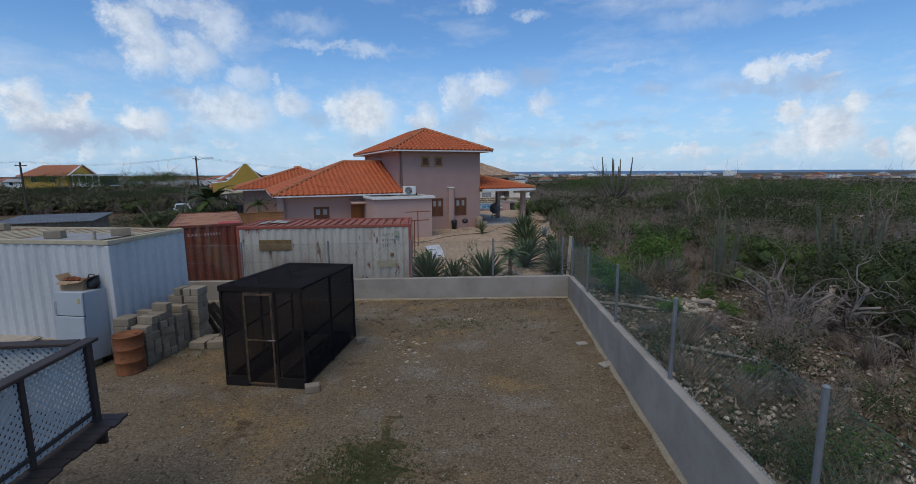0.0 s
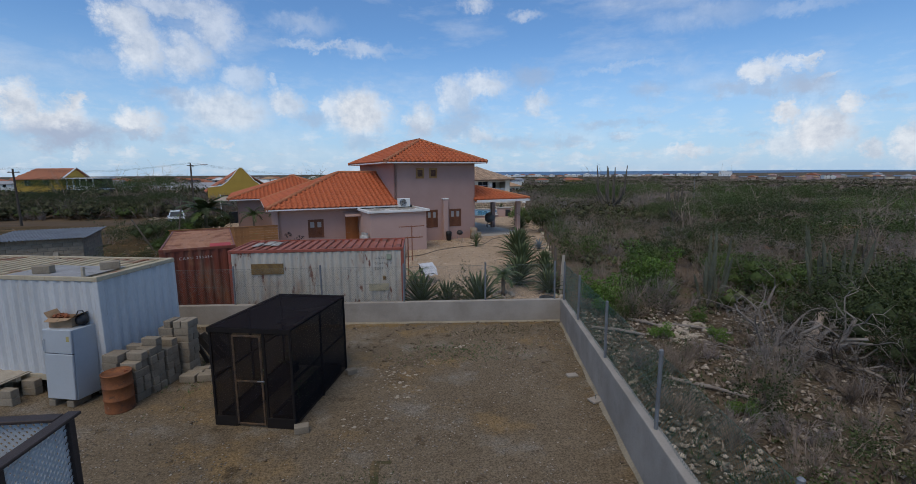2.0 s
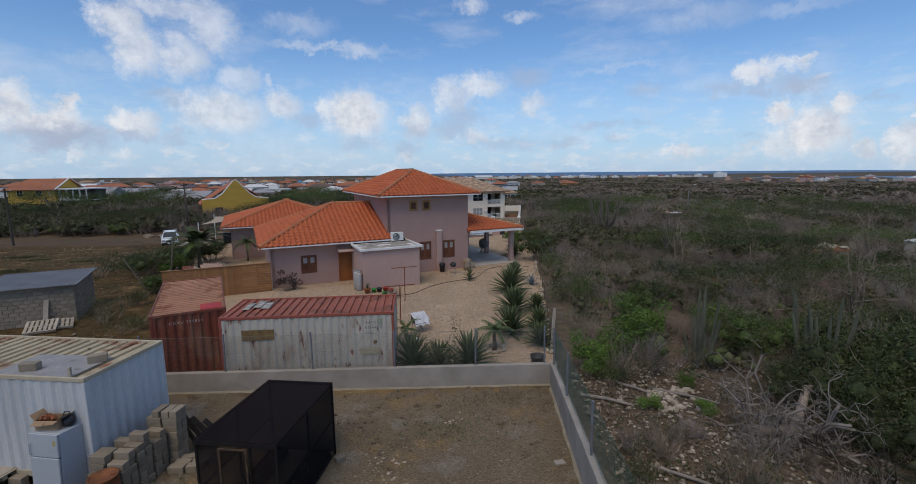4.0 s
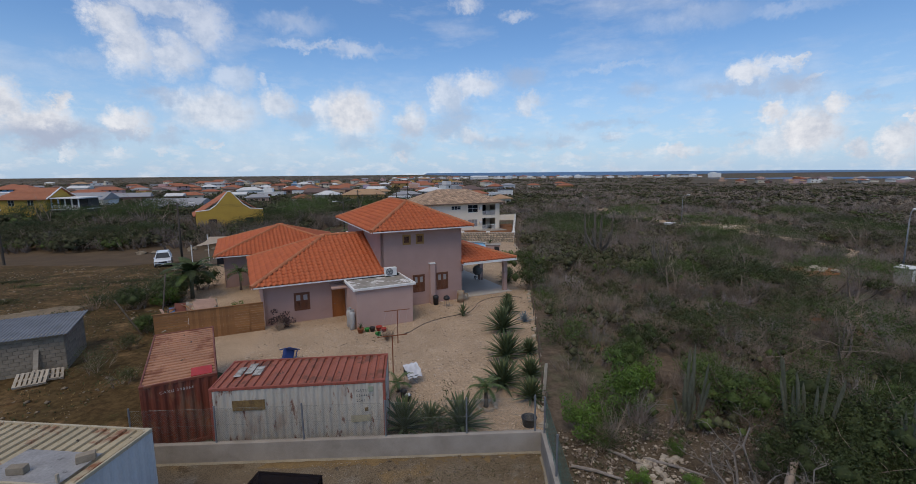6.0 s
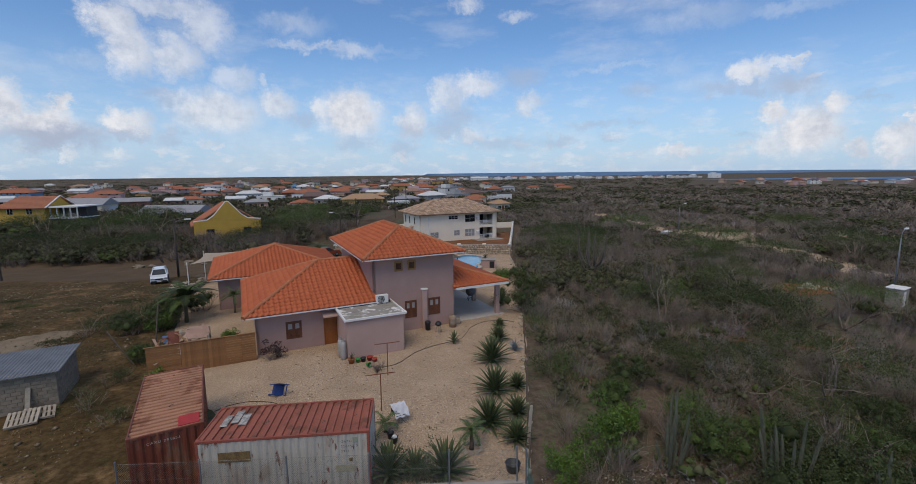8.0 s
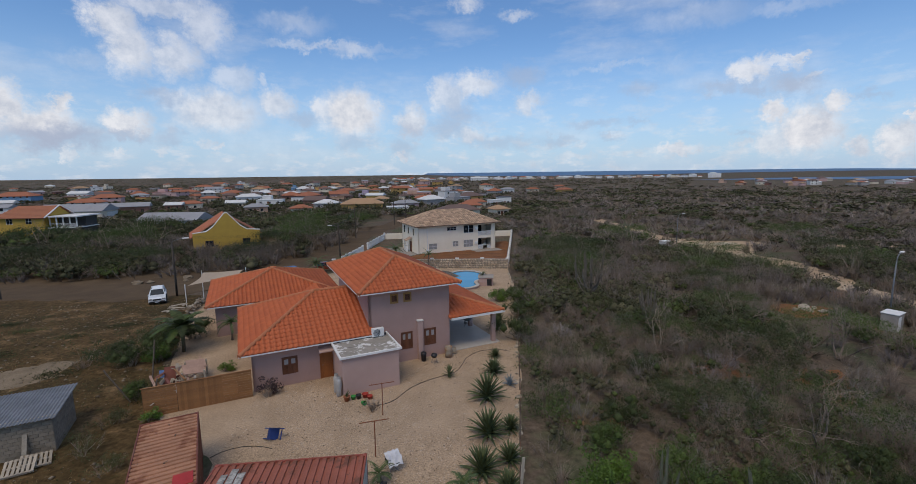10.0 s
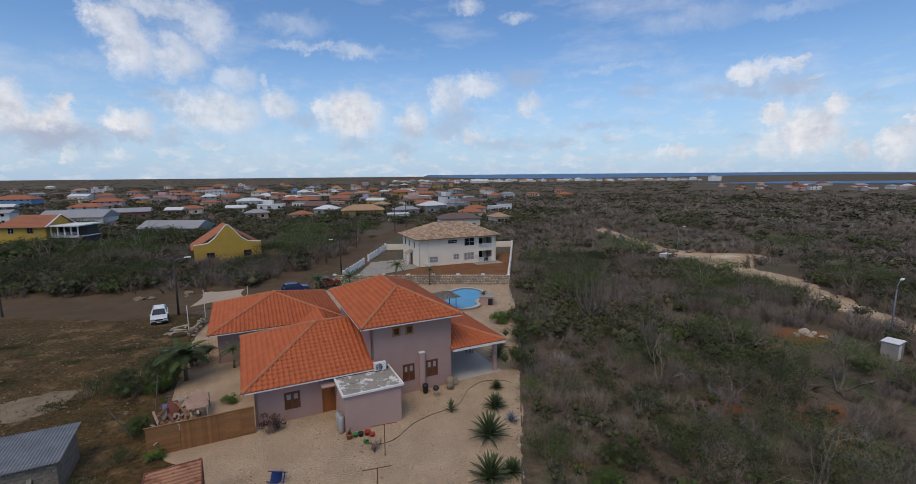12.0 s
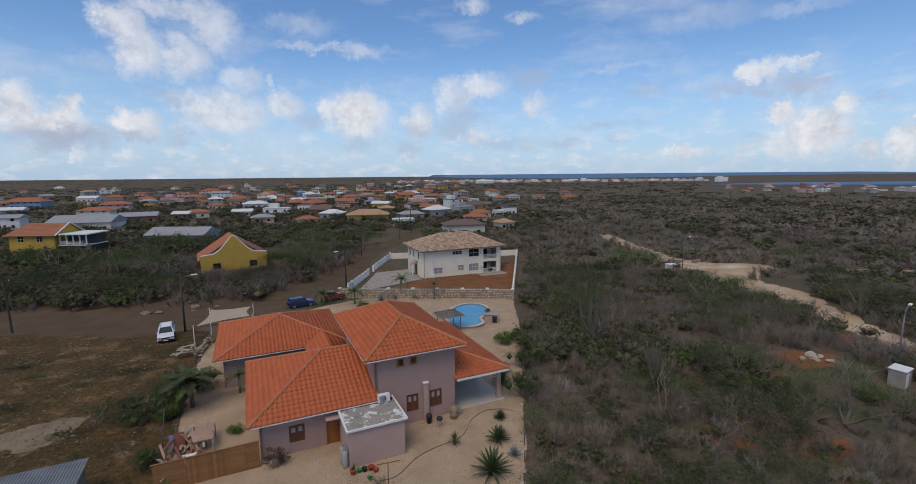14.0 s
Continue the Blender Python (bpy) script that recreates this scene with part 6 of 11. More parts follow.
def clothes_pole(x, y, w, h, rz):
    root = thing("clothes_pole", pose(x, y, g(x, y) + 0.018, 0, 0, rz), "rusty T-shaped washing-line pole in the gravel", "clothes pole", "washing-line poles")
    MB().tube([(0, 0, 0), (0.01, 0, h)], 0.027, 8).done("upright", RUST, root)
    MB().tube([(-w / 2, 0, h), (w / 2, 0, h + 0.03)], 0.024, 8).done("crossbar", RUST, root)
    for i in range(5):
        s = -w / 2 + w * (i + 0.5) / 5
        MB().tube([(s, 0, h), (s, 0.0, h + 0.06), (s, 0.03, h + 0.07)], 0.006, 5).done("hook", RUST, root)


clothes_pole(-1.03, 22.1, 1.45, 1.92, 8)
clothes_pole(-0.88, 25.95, 1.45, 1.95, 10)
TWINE = mat("washing_line", (0.35, 0.34, 0.32), None, 0.8, bump=0)
ln = MB()
for s in (-0.6, -0.2, 0.2, 0.6):
    a, c = pose(-1.03, 22.1, g(-1, 22) + 2.0, 0, 0, 8) @ Vector((s, 0, 0)), pose(-0.88, 25.95, g(-1, 26) + 2.03, 0, 0, 10) @ Vector((s, 0, 0))
    ln.tube([a, a.lerp(c, 0.25) - Vector((0, 0, 0.05)), a.lerp(c, 0.5) - Vector((0, 0, 0.07)), a.lerp(c, 0.75) - Vector((0, 0, 0.05)), c], 0.003, 4)
tagged(ln.done("washing_line", TWINE, fix=False), "thin slack washing lines between two poles", "washing line")


def draped_chair(x, y):
    rng = random.Random(6)
    root = thing("garden_chair", pose(x, y, g(x, y) + 0.018, 0, 0, 25), "dark folding chair with a white cloth thrown over it", "chair")
    CLOTH = mat("white_cloth", (0.62, 0.63, 0.66), (0.52, 0.53, 0.56), 0.9, scale=5, fine=18, fine_amt=0.1, bump=0.4, dist=0.02)
    for a, c in (((-0.25, -0.22, 0), (0.22, 0.22, 0.62)), ((0.25, -0.22, 0), (-0.22, 0.22, 0.62)), ((-0.25, 0.3, 0), (-0.25, 0.1, 0.5)), ((0.25, 0.3, 0), (0.25, 0.1, 0.5))):
        MB().tube([a, c], 0.014, 6).done("leg", GREY_STEEL, root)
    MB().box(-0.27, -0.25, 0.44, 0.27, 0.25, 0.47, 0.008).done("seat", BLACK, root)
    MB().box(-0.27, 0.24, 0.47, 0.27, 0.27, 0.85, 0.008).done("backrest", BLACK, root)
    b = MB()
    n = 12
    v = []
    for j in range(n + 1):
        for i in range(n + 1):
            a, c = i / n - 0.5, j / n
            z = 0.88 + 0.02 * math.sin(i * 1.7 + j)
            y_ = 0.26 - 0.55 * c
            if c > 0.35:
                z = 0.88 - (c - 0.35) * 0.75 + 0.03 * math.sin(i * 1.1 + j * 0.9)
            v.append((a * 0.72 + 0.10 * c + 0.02 * math.sin(j), y_ - 0.02 * math.sin(i * 1.3), z))
    b.add(v, [(j * (n + 1) + i, j * (n + 1) + i + 1, (j + 1) * (n + 1) + i + 1, (j + 1) * (n + 1) + i) for j in range(n) for i in range(n)])
    b.done("cloth", CLOTH, root, "crumpled white cloth", smooth=True)


draped_chair(-0.15, 21.0)


def bucket(x, y, r, h, material, label, rz=0, tip=0, name="bucket"):
    root = thing(name, pose(x, y, g(x, y) + 0.018 + (r if tip else 0), tip, 0, rz), label, "bucket", "buckets and pots")
    MB().lathe([(0, 0.01), (r * 0.78, 0.0), (r * 0.8, 0.02), (r, h - 0.03), (r + 0.012, h - 0.02), (r + 0.012, h), (r - 0.008, h), (r * 0.76, 0.03), (0, 0.03)], 18).done("body", material, root, smooth=True)
    hd = [(r * math.cos(a), 0.02 * math.sin(a), h - 0.03 + r * 0.9 * math.sin(a) * 0.6) for a in [math.pi * i / 10 for i in range(11)]]
    MB().tube(hd, 0.004, 4).done("handle", GREY_STEEL, root)
    return root


bucket(-0.50, 19.8, 0.15, 0.30, BLACK, "black plastic bucket in the gravel", 20)
bucket(-0.32, 19.45, 0.15, 0.28, BLACK, "black plastic bucket with a white rag", 60)
tagged(MB().blob(0, 0, 0, 0.13, 0.11, 0.07, random.Random(2), 0.35, 9, 6).done("rag", WHITE, m=pose(-0.32, 19.45, g(0, 19) + 0.31), smooth=True), "crumpled white rag in a bucket", "rag")
bucket(4.45, 17.0, 0.30, 0.36, BLACK, "black rubber tub beside the wall corner", 20, name="tub")
GREEN_P, RED_P, TERRA = (mat(n, c, None, 0.5, scale=3, fine=20, fine_amt=0.08, bump=0.05) for n, c in
                         (("green_plastic", (0.035, 0.26, 0.05)), ("red_plastic", (0.36, 0.035, 0.02)), ("terracotta", (0.36, 0.13, 0.06))))
bucket(-2.20, 27.4, 0.13, 0.27, GREEN_P, "bright green bucket lying in the gravel", 40, 80)


def plant_pot(x, y, r, h, material, label, leafy, seed):
    rng = random.Random(seed)
    root = thing("plant_pot", pose(x, y, g(x, y) + 0.018), label, "plant pot", "pots by the annex")
    MB().lathe([(0, 0.01), (r * 0.72, 0), (r * 0.98, h - 0.06), (r * 1.06, h - 0.055), (r * 1.06, h), (r * 0.93, h), (r * 0.9, h - 0.04), (0, h - 0.04)], 16).done("pot", material, root, smooth=True)
    if leafy:
        b = MB()
        for i in range(22):
            az = rng.random() * 6.28
            blade(b, (0, 0, h - 0.04), az, 0.5 + rng.random(), r * (1.2 + 1.6 * rng.random()), 0.05, 0.6, 4)
        b.done("foliage", AGAVE, root, fix=False)


plant_pot(-3.2, 27.95, 0.20, 0.32, TERRA, "terracotta pot with a spiky plant by the annex", True, 1)
plant_pot(-2.82, 28.1, 0.15, 0.24, GREEN_P, "green plastic pot by the annex", False, 2)
plant_pot(-2.5, 28.15, 0.17, 0.27, BLACK, "black plastic pot by the annex", False, 3)
plant_pot(-2.1, 28.25, 0.19, 0.28, RED_P, "red plastic tub by the annex", False, 4)
plant_pot(-1.8, 28.05, 0.17, 0.22, RED_P, "red plastic tub by the annex", False, 5)


def gas_bottle(u, v, h, seed):
    p = hpt(u, v)
    root = thing("gas_cylinder", Matrix.Translation((p.x, p.y, 0.238)), "tall grey-white gas cylinder by the annex wall", "gas cylinder", "gas cylinders")
    r = 0.19
    GASC = mat("cylinder_paint", (0.44, 0.43, 0.41), (0.36, 0.35, 0.33), 0.5, 0.1, scale=3, fine=20, fine_amt=0.08, bump=0.05, stain=((0.25, 0.15, 0.09), 4, 0.66, 0.74))
    MB().lathe([(0, 0.02), (r * 0.9, 0.0), (r * 0.9, 0.05), (r, 0.08), (r, h - 0.16), (r * 0.93, h - 0.08), (r * 0.7, h - 0.02), (0.05, h), (0, h)], 20).done("body", GASC, root, smooth=True)
    MB().lathe([(0.12, h - 0.03), (0.125, h - 0.03), (0.125, h + 0.12), (0.115, h + 0.12), (0.115, h - 0.03)], 16).done("collar", GASC, root)
    MB().tube([(0, 0, h), (0, 0, h + 0.07), (0.06, 0, h + 0.07)], 0.015, 6).done("valve", GREY_STEEL, root)


gas_bottle(-4.02, 0.62, 1.12, 1)
gas_bottle(-3.98, 0.05, 1.15, 2)


def ac_unit():
    root = thing("air_conditioner", HOUSE @ pose(-0.72, 2.35, 2.64, 0, 0, 0), "white outdoor air-conditioning unit on the annex roof", "air conditioner")
    MB().box(-0.42, -0.15, 0.05, 0.42, 0.17, 0.62, 0.015).done("casing", WHITE, root)
    for x in (-0.3, 0.3):
        MB().box(x - 0.04, -0.16, 0, x + 0.04, 0.18, 0.05).done("foot", BLACK, root)
    MB().lathe([(0.0, 0), (0.235, 0), (0.25, 0.008), (0.235, 0.016)], 24, Matrix.Translation((-0.1, -0.15, 0.335)) @ pose(0, 0, 0, 90)).done("fan_recess", BLACK, root)
    gr = MB()
    for i in range(5):
        r = 0.05 + 0.045 * i
        ring = [(-0.1 + r * math.cos(a), -0.172, 0.335 + r * math.sin(a)) for a in [2 * math.pi * k / 20 for k in range(21)]]
        gr.tube(ring, 0.005, 4, caps=False)
    for i in range(8):
        a = math.pi * i / 8
        gr.tube([(-0.1 - 0.24 * math.cos(a), -0.172, 0.335 - 0.24 * math.sin(a)), (-0.1 + 0.24 * math.cos(a), -0.172, 0.335 + 0.24 * math.sin(a))], 0.004, 4)
    gr.done("fan_grille", GREY_STEEL, root)


ac_unit()
TAR = mat("roofing_felt", (0.03, 0.028, 0.026), (0.05, 0.045, 0.04), 0.9, scale=4, fine=20, fine_amt=0.3, bump=0.3)
jt = MB()
for i in range(9):
    u = -3.7 + i * 0.33
    jt.box(u, 2.72 + 0.05 * math.sin(i * 2.0), 2.632, u + 0.30, 3.04, 2.70 + 0.03 * math.sin(i * 1.3), 0.01)
jt.done("roof_flashing", TAR, house, "lumpy black roofing felt at the wing's eave")


def trash_bin(u, v):
    p = hpt(u, v)
    root = thing("trash_bin", Matrix.Translation((p.x, p.y, 0.238)), "dark plastic bin against the mauve wall", "bin")
    MB().lathe([(0, 0), (0.17, 0), (0.21, 0.5), (0.22, 0.56), (0.0, 0.56)], 16).done("body", BLACK, root, smooth=True)
    MB().lathe([(0.225, 0.55), (0.23, 0.60), (0.18, 0.68), (0.0, 0.72)], 16).done("lid", BLACK, root, smooth=True)


trash_bin(2.78, 2.62)


def covered_grill():
    root = thing("covered_grill", pose(6.0, 40.7, 0.302), "round grill on a black stand under a pale grey cover", "grill")
    COVER = mat("grey_cover", (0.22, 0.21, 0.195), (0.17, 0.16, 0.15), 0.9, spec=0.1, scale=3, fine=15, fine_amt=0.15, bump=0.3)
    r = random.Random(8)
    MB().blob(0, 0, 0.86, 0.50, 0.44, 0.48, r, 0.08, 16, 10).done("cover", COVER, root, smooth=True)
    for k in range(4):
        a = 0.785 + k * 1.5708
        MB().tube([(0.42 * math.cos(a), 0.42 * math.sin(a), 0), (0.26 * math.cos(a), 0.26 * math.sin(a), 0.55)], 0.022, 6).done("leg", BLACK, root)
    MB().tube([(-0.3, -0.3, 0.2), (0.3, 0.3, 0.2)], 0.015, 6).done("brace", BLACK, root)
    MB().tube([(-0.3, 0.3, 0.22), (0.3, -0.3, 0.22)], 0.015, 6).done("brace", BLACK, root)


covered_grill()
agave(8.4, 39.4, 0.95, 0.9, 66, AGAVE, "large green agave behind the terrace post")
agave(9.0, 41.4, 0.8, 0.8, 67, AGAVE, "large green agave behind the terrace post")


def kettle_grill(x, y):
    root = thing("kettle_grill", pose(x, y, g(x, y) + 0.018), "black kettle barbecue on thin legs", "barbecue")
    for i in range(3):
        a = 2.1 * i + 0.4
        MB().tube([(0.26 * math.cos(a), 0.26 * math.sin(a), 0), (0.13 * math.cos(a), 0.13 * math.sin(a), 0.55)], 0.012, 6).done("leg", GREY_STEEL, root)
    MB().lathe([(0.02, 0.48), (0.16, 0.52), (0.235, 0.62), (0.24, 0.66), (0.235, 0.67), (0.19, 0.78), (0.08, 0.84), (0.0, 0.85)], 18).done("bowl", BLACK, root, smooth=True)


kettle_grill(2.5, 32.75)
q = hpt(4.75, 2.45)
bl = thing("steel_barrel", Matrix.Translation((q.x, q.y, 0.238)), "weathered grey-green barrel planter by the terrace", "barrel")
MB().lathe([(0, 0), (0.27, 0), (0.28, 0.3), (0.285, 0.32), (0.28, 0.34), (0.28, 0.6), (0.285, 0.62), (0.28, 0.64), (0.28, 0.85), (0.26, 0.85), (0.26, 0.76), (0, 0.76)], 20).done(
    "body", mat("barrel_paint", (0.26, 0.25, 0.20), (0.30, 0.17, 0.09), 0.8, scale=3, fine=15, fine_amt=0.2, bump=0.1), bl, smooth=True)
q = hpt(5.35, 2.95)
cr = thing("plant_crate", Matrix.Translation((q.x, q.y, 0.238)), "slatted wooden crate at the terrace edge", "crate")
for i in range(4):
    MB().box(-0.25, -0.2, 0.02 + 0.11 * i, 0.25, -0.18, 0.10 + 0.11 * i, 0.003).done("slat", PLANK, cr)
    MB().box(-0.25, 0.18, 0.02 + 0.11 * i, 0.25, 0.2, 0.10 + 0.11 * i, 0.003).done("slat", PLANK, cr)
for x in (-0.25, 0.22):
    MB().box(x, -0.178, 0, x + 0.03, 0.178, 0.45, 0.003).done("end_board", PLANK, cr)


def garden_hose():
    pts = [(-2.0, 27.35), (-1.4, 27.1), (-0.4, 27.5), (0.3, 28.5), (0.9, 29.3), (2.1, 30.2), (3.8, 31.1), (4.5, 32.3), (5.0, 33.5), (6.1, 34.6), (7.0, 34.8), (7.9, 34.7), (8.6, 34.2)]
    P = []
    for i in range(len(pts) - 1):
        p0, p1, p2, p3 = (Vector(pts[max(0, min(len(pts) - 1, k))]) for k in (i - 1, i, i + 1, i + 2))
        for k in range(6):
            t = k / 6
            c = 0.5 * (2 * p1 + (p2 - p0) * t + (2 * p0 - 5 * p1 + 4 * p2 - p3) * t * t + (3 * p1 - p0 - 3 * p2 + p3) * t ** 3)
            P.append((c.x, c.y, g(c.x, c.y) + 0.034))
    tagged(MB().tube(P, 0.019, 6).done("garden_hose", BLACK, smooth=True), "black hose snaking over the gravel", "hose")


garden_hose()
tagged(MB().tube([(x, y, g(x, y) + 0.032) for x, y in ((-9.3, 23.0), (-8.9, 23.4), (-8.4, 23.65), (-7.9, 23.75), (-7.4, 23.72), (-6.9, 23.6), (-6.4, 23.4))], 0.016, 6).done("garden_hose", BLACK, smooth=True),
       "black hose lying between containers and fence", "hose")


def blue_chair():
    BLUE = mat("blue_plastic", (0.025, 0.055, 0.22), (0.02, 0.045, 0.17), 0.45, scale=3, fine=20, fine_amt=0.06, bump=0.03)
    root = thing("plastic_chair", pose(-6.9, 24.6, 0.36, 68, 25, 35) @ Matrix.Scale(1.2, 4), "blue plastic garden chair lying overturned in the gravel", "chair")
    for x, y in ((-0.24, -0.22), (0.2, -0.22), (-0.24, 0.2), (0.2, 0.2)):
        MB().box(x, y, 0, x + 0.045, y + 0.045, 0.42, 0.008).done("leg", BLUE, root)
    MB().box(-0.26, -0.24, 0.42, 0.26, 0.25, 0.45, 0.012).done("seat", BLUE, root)
    for i in range(5):
        MB().box(-0.24 + 0.1 * i, 0.22, 0.45, -0.17 + 0.1 * i, 0.245, 0.84, 0.006).done("back_slat", BLUE, root)
    MB().box(-0.26, 0.215, 0.82, 0.27, 0.25, 0.89, 0.012).done("back_rail", BLUE, root)
    for x in (-0.29, 0.25):
        MB().box(x, -0.22, 0.62, x + 0.045, 0.24, 0.65, 0.008).done("armrest", BLUE, root)
        MB().box(x, -0.22, 0.42, x + 0.045, -0.18, 0.62, 0.006).done("arm_post", BLUE, root)


blue_chair()


def timber_fence():
    root = thing("timber_fence", HOUSE, "tall honey-brown timber board fence beside the house", "fence")
    y0, zt = 2.45, 1.82
    me = {}

    def board(key, sx, sz, u, z):
        if key not in me:
            ob = MB().box(0, -0.012, 0, sx, 0.012, sz, 0.004).done("board", FENCE_WOOD, root)
            me[key] = ob.data
        else:
            ob = new("board", me[key])
            ob.parent = root
        ob.location = (u, y0, z)
    for s, (a, c) in enumerate(((-14.7, -13.0), (-10.6, -9.75), (-9.75, -8.92))):
        for k in range(12):
            board(("h", s), c - a - 0.03, 0.138, a, 0.04 + k * 0.15)
    u = -13.0
    while u < -10.75:
        board("v", 0.158, zt - 0.04, u, 0.03)
        u += 0.16
    for u in (-14.75, -13.02, -10.68, -9.78):
        MB().box(u, y0 + 0.014, 0, u + 0.09, y0 + 0.10, zt, 0.006).done("post", FENCE_WOOD, root)
    MB().box(-14.8, y0 - 0.05, zt, -8.92, y0 + 0.06, zt + 0.035, 0.006).done("cap_rail", FENCE_WOOD, root)


timber_fence()


def junk_heap():
    root = thing("timber_heap", HOUSE @ pose(-13.4, 5.4, 0.02) @ Matrix.Scale(1.3, 4), "untidy heap of old boards, panels and scrap behind the fence", "junk")
    rng = random.Random(14)
    SC = [PLANK, mat("red_brown_panel", (0.22, 0.075, 0.05), None, 0.8), mat("pinkish_board", (0.42, 0.27, 0.20), None, 0.9, scale=3), FENCE_WOOD, mat("blue_scrap", (0.09, 0.16, 0.33), None, 0.6), WHITE]
    for i in range(46):
        L_, w = 0.7 + 1.5 * rng.random(), 0.06 + 0.12 * rng.random()
        m = pose(-0.8 + 1.7 * rng.random(), -1.7 + 3.2 * rng.random(), 0.06 + 0.85 * rng.random() ** 1.3, 25 * rng.random(), 30 * (rng.random() - 0.5), 60 + 60 * rng.random())
        MB().box(-L_ / 2, -w / 2, -0.012, L_ / 2, w / 2, 0.012, 0.003, m).done("board", SC[[0, 3, 0, 3, 1, 2][i % 6]], root)
    for u, v, z, sx, sy, rx, mm in ((0.75, 0.6, 0.85, 1.0, 0.8, 18, 2), (0.8, 1.4, 0.8, 0.9, 0.9, 10, 2), (-0.35, 0.9, 0.6, 0.5, 0.9, 55, 1), (0.35, -1.1, 0.5, 0.7, 1.1, 12, 5), (-0.7, 1.5, 0.5, 0.4, 0.5, 30, 4)):
        MB().box(-sx / 2, -sy / 2, -0.01, sx / 2, sy / 2, 0.012, 0.003, pose(u, v, z, rx, 8, 14)).done("panel", SC[mm], root)
    for u in (0.25, 1.25):
        for v in (0.2, 1.7):
            MB().box(u - 0.04, v - 0.04, 0, u + 0.04, v + 0.04, 0.86, 0.004).done("trestle_leg", PLANK, root)
    for u, v, h, lean in ((-1.2, 0.9, 2.6, 8), (-1.9, -0.2, 2.0, -26), (-0.9, -1.2, 1.4, 14)):
        MB().tube([(u, v, 0), (u + h * math.sin(radians(lean)), v, h * math.cos(radians(lean)))], 0.035, 6).done("stake", BARK, root)


junk_heap()


def yard_edge():
    """An old fence of crooked stakes along the east side of the gravel yard."""
    rng = random.Random(17)
    root = thing("stake_fence", Matrix.Identity(4), "old crooked wooden stakes and loose stones along the gravel edge", "fence")
    pts = [Vector(p) for p in ((4.95, 16.4), (7.55, 27), (9.5, 35.5), (13.3, 52), (16.2, 70))]
    for a, c in zip(pts, pts[1:]):
        n = int((c - a).length / 1.9)
        for i in range(n):
            p = a.lerp(c, (i + rng.random() * 0.6) / n)
            h = 0.8 + 0.7 * rng.random()
            MB().tube([(p.x, p.y, g(p.x, p.y) - 0.1), (p.x + 0.1 * (rng.random() - 0.5), p.y + 0.1 * (rng.random() - 0.5), g(p.x, p.y) + h)], [0.045, 0.035], 6).done("stake", BARK, root)
            for k in range(3):
                q = a.lerp(c, (i + rng.random()) / n) + Vector((0.35 * (rng.random() - 0.7), 0))
                s = 0.07 + 0.12 * rng.random()
                MB().blob(q.x, q.y, g(q.x, q.y) + s * 0.4, s * 1.2, s, s * 0.7, rng, 0.3, 6, 4).done("stone", PALE_STONE, root)
    for k in (0.5, 0.95):
        w = []
        for a, c in zip(pts, pts[1:]):
            for i in range(8):
                p = a.lerp(c, i / 8)
                w.append((p.x + 0.03 * math.sin(i * 2), p.y, g(p.x, p.y) + k - 0.05 * math.sin(i * 1.7)))
        MB().tube(w, 0.003, 4).done("wire", RUST, root)


yard_edge()
tagged(MB().box(-0.09, -0.015, 0, 0.09, 0.015, 1.7, 0.004).done("leaning_plank", PLANK, m=pose(5.5, 18.6, g(5.5, 18.6), -8, 14, 30)), "grey plank leaning at the yard edge", "plank")


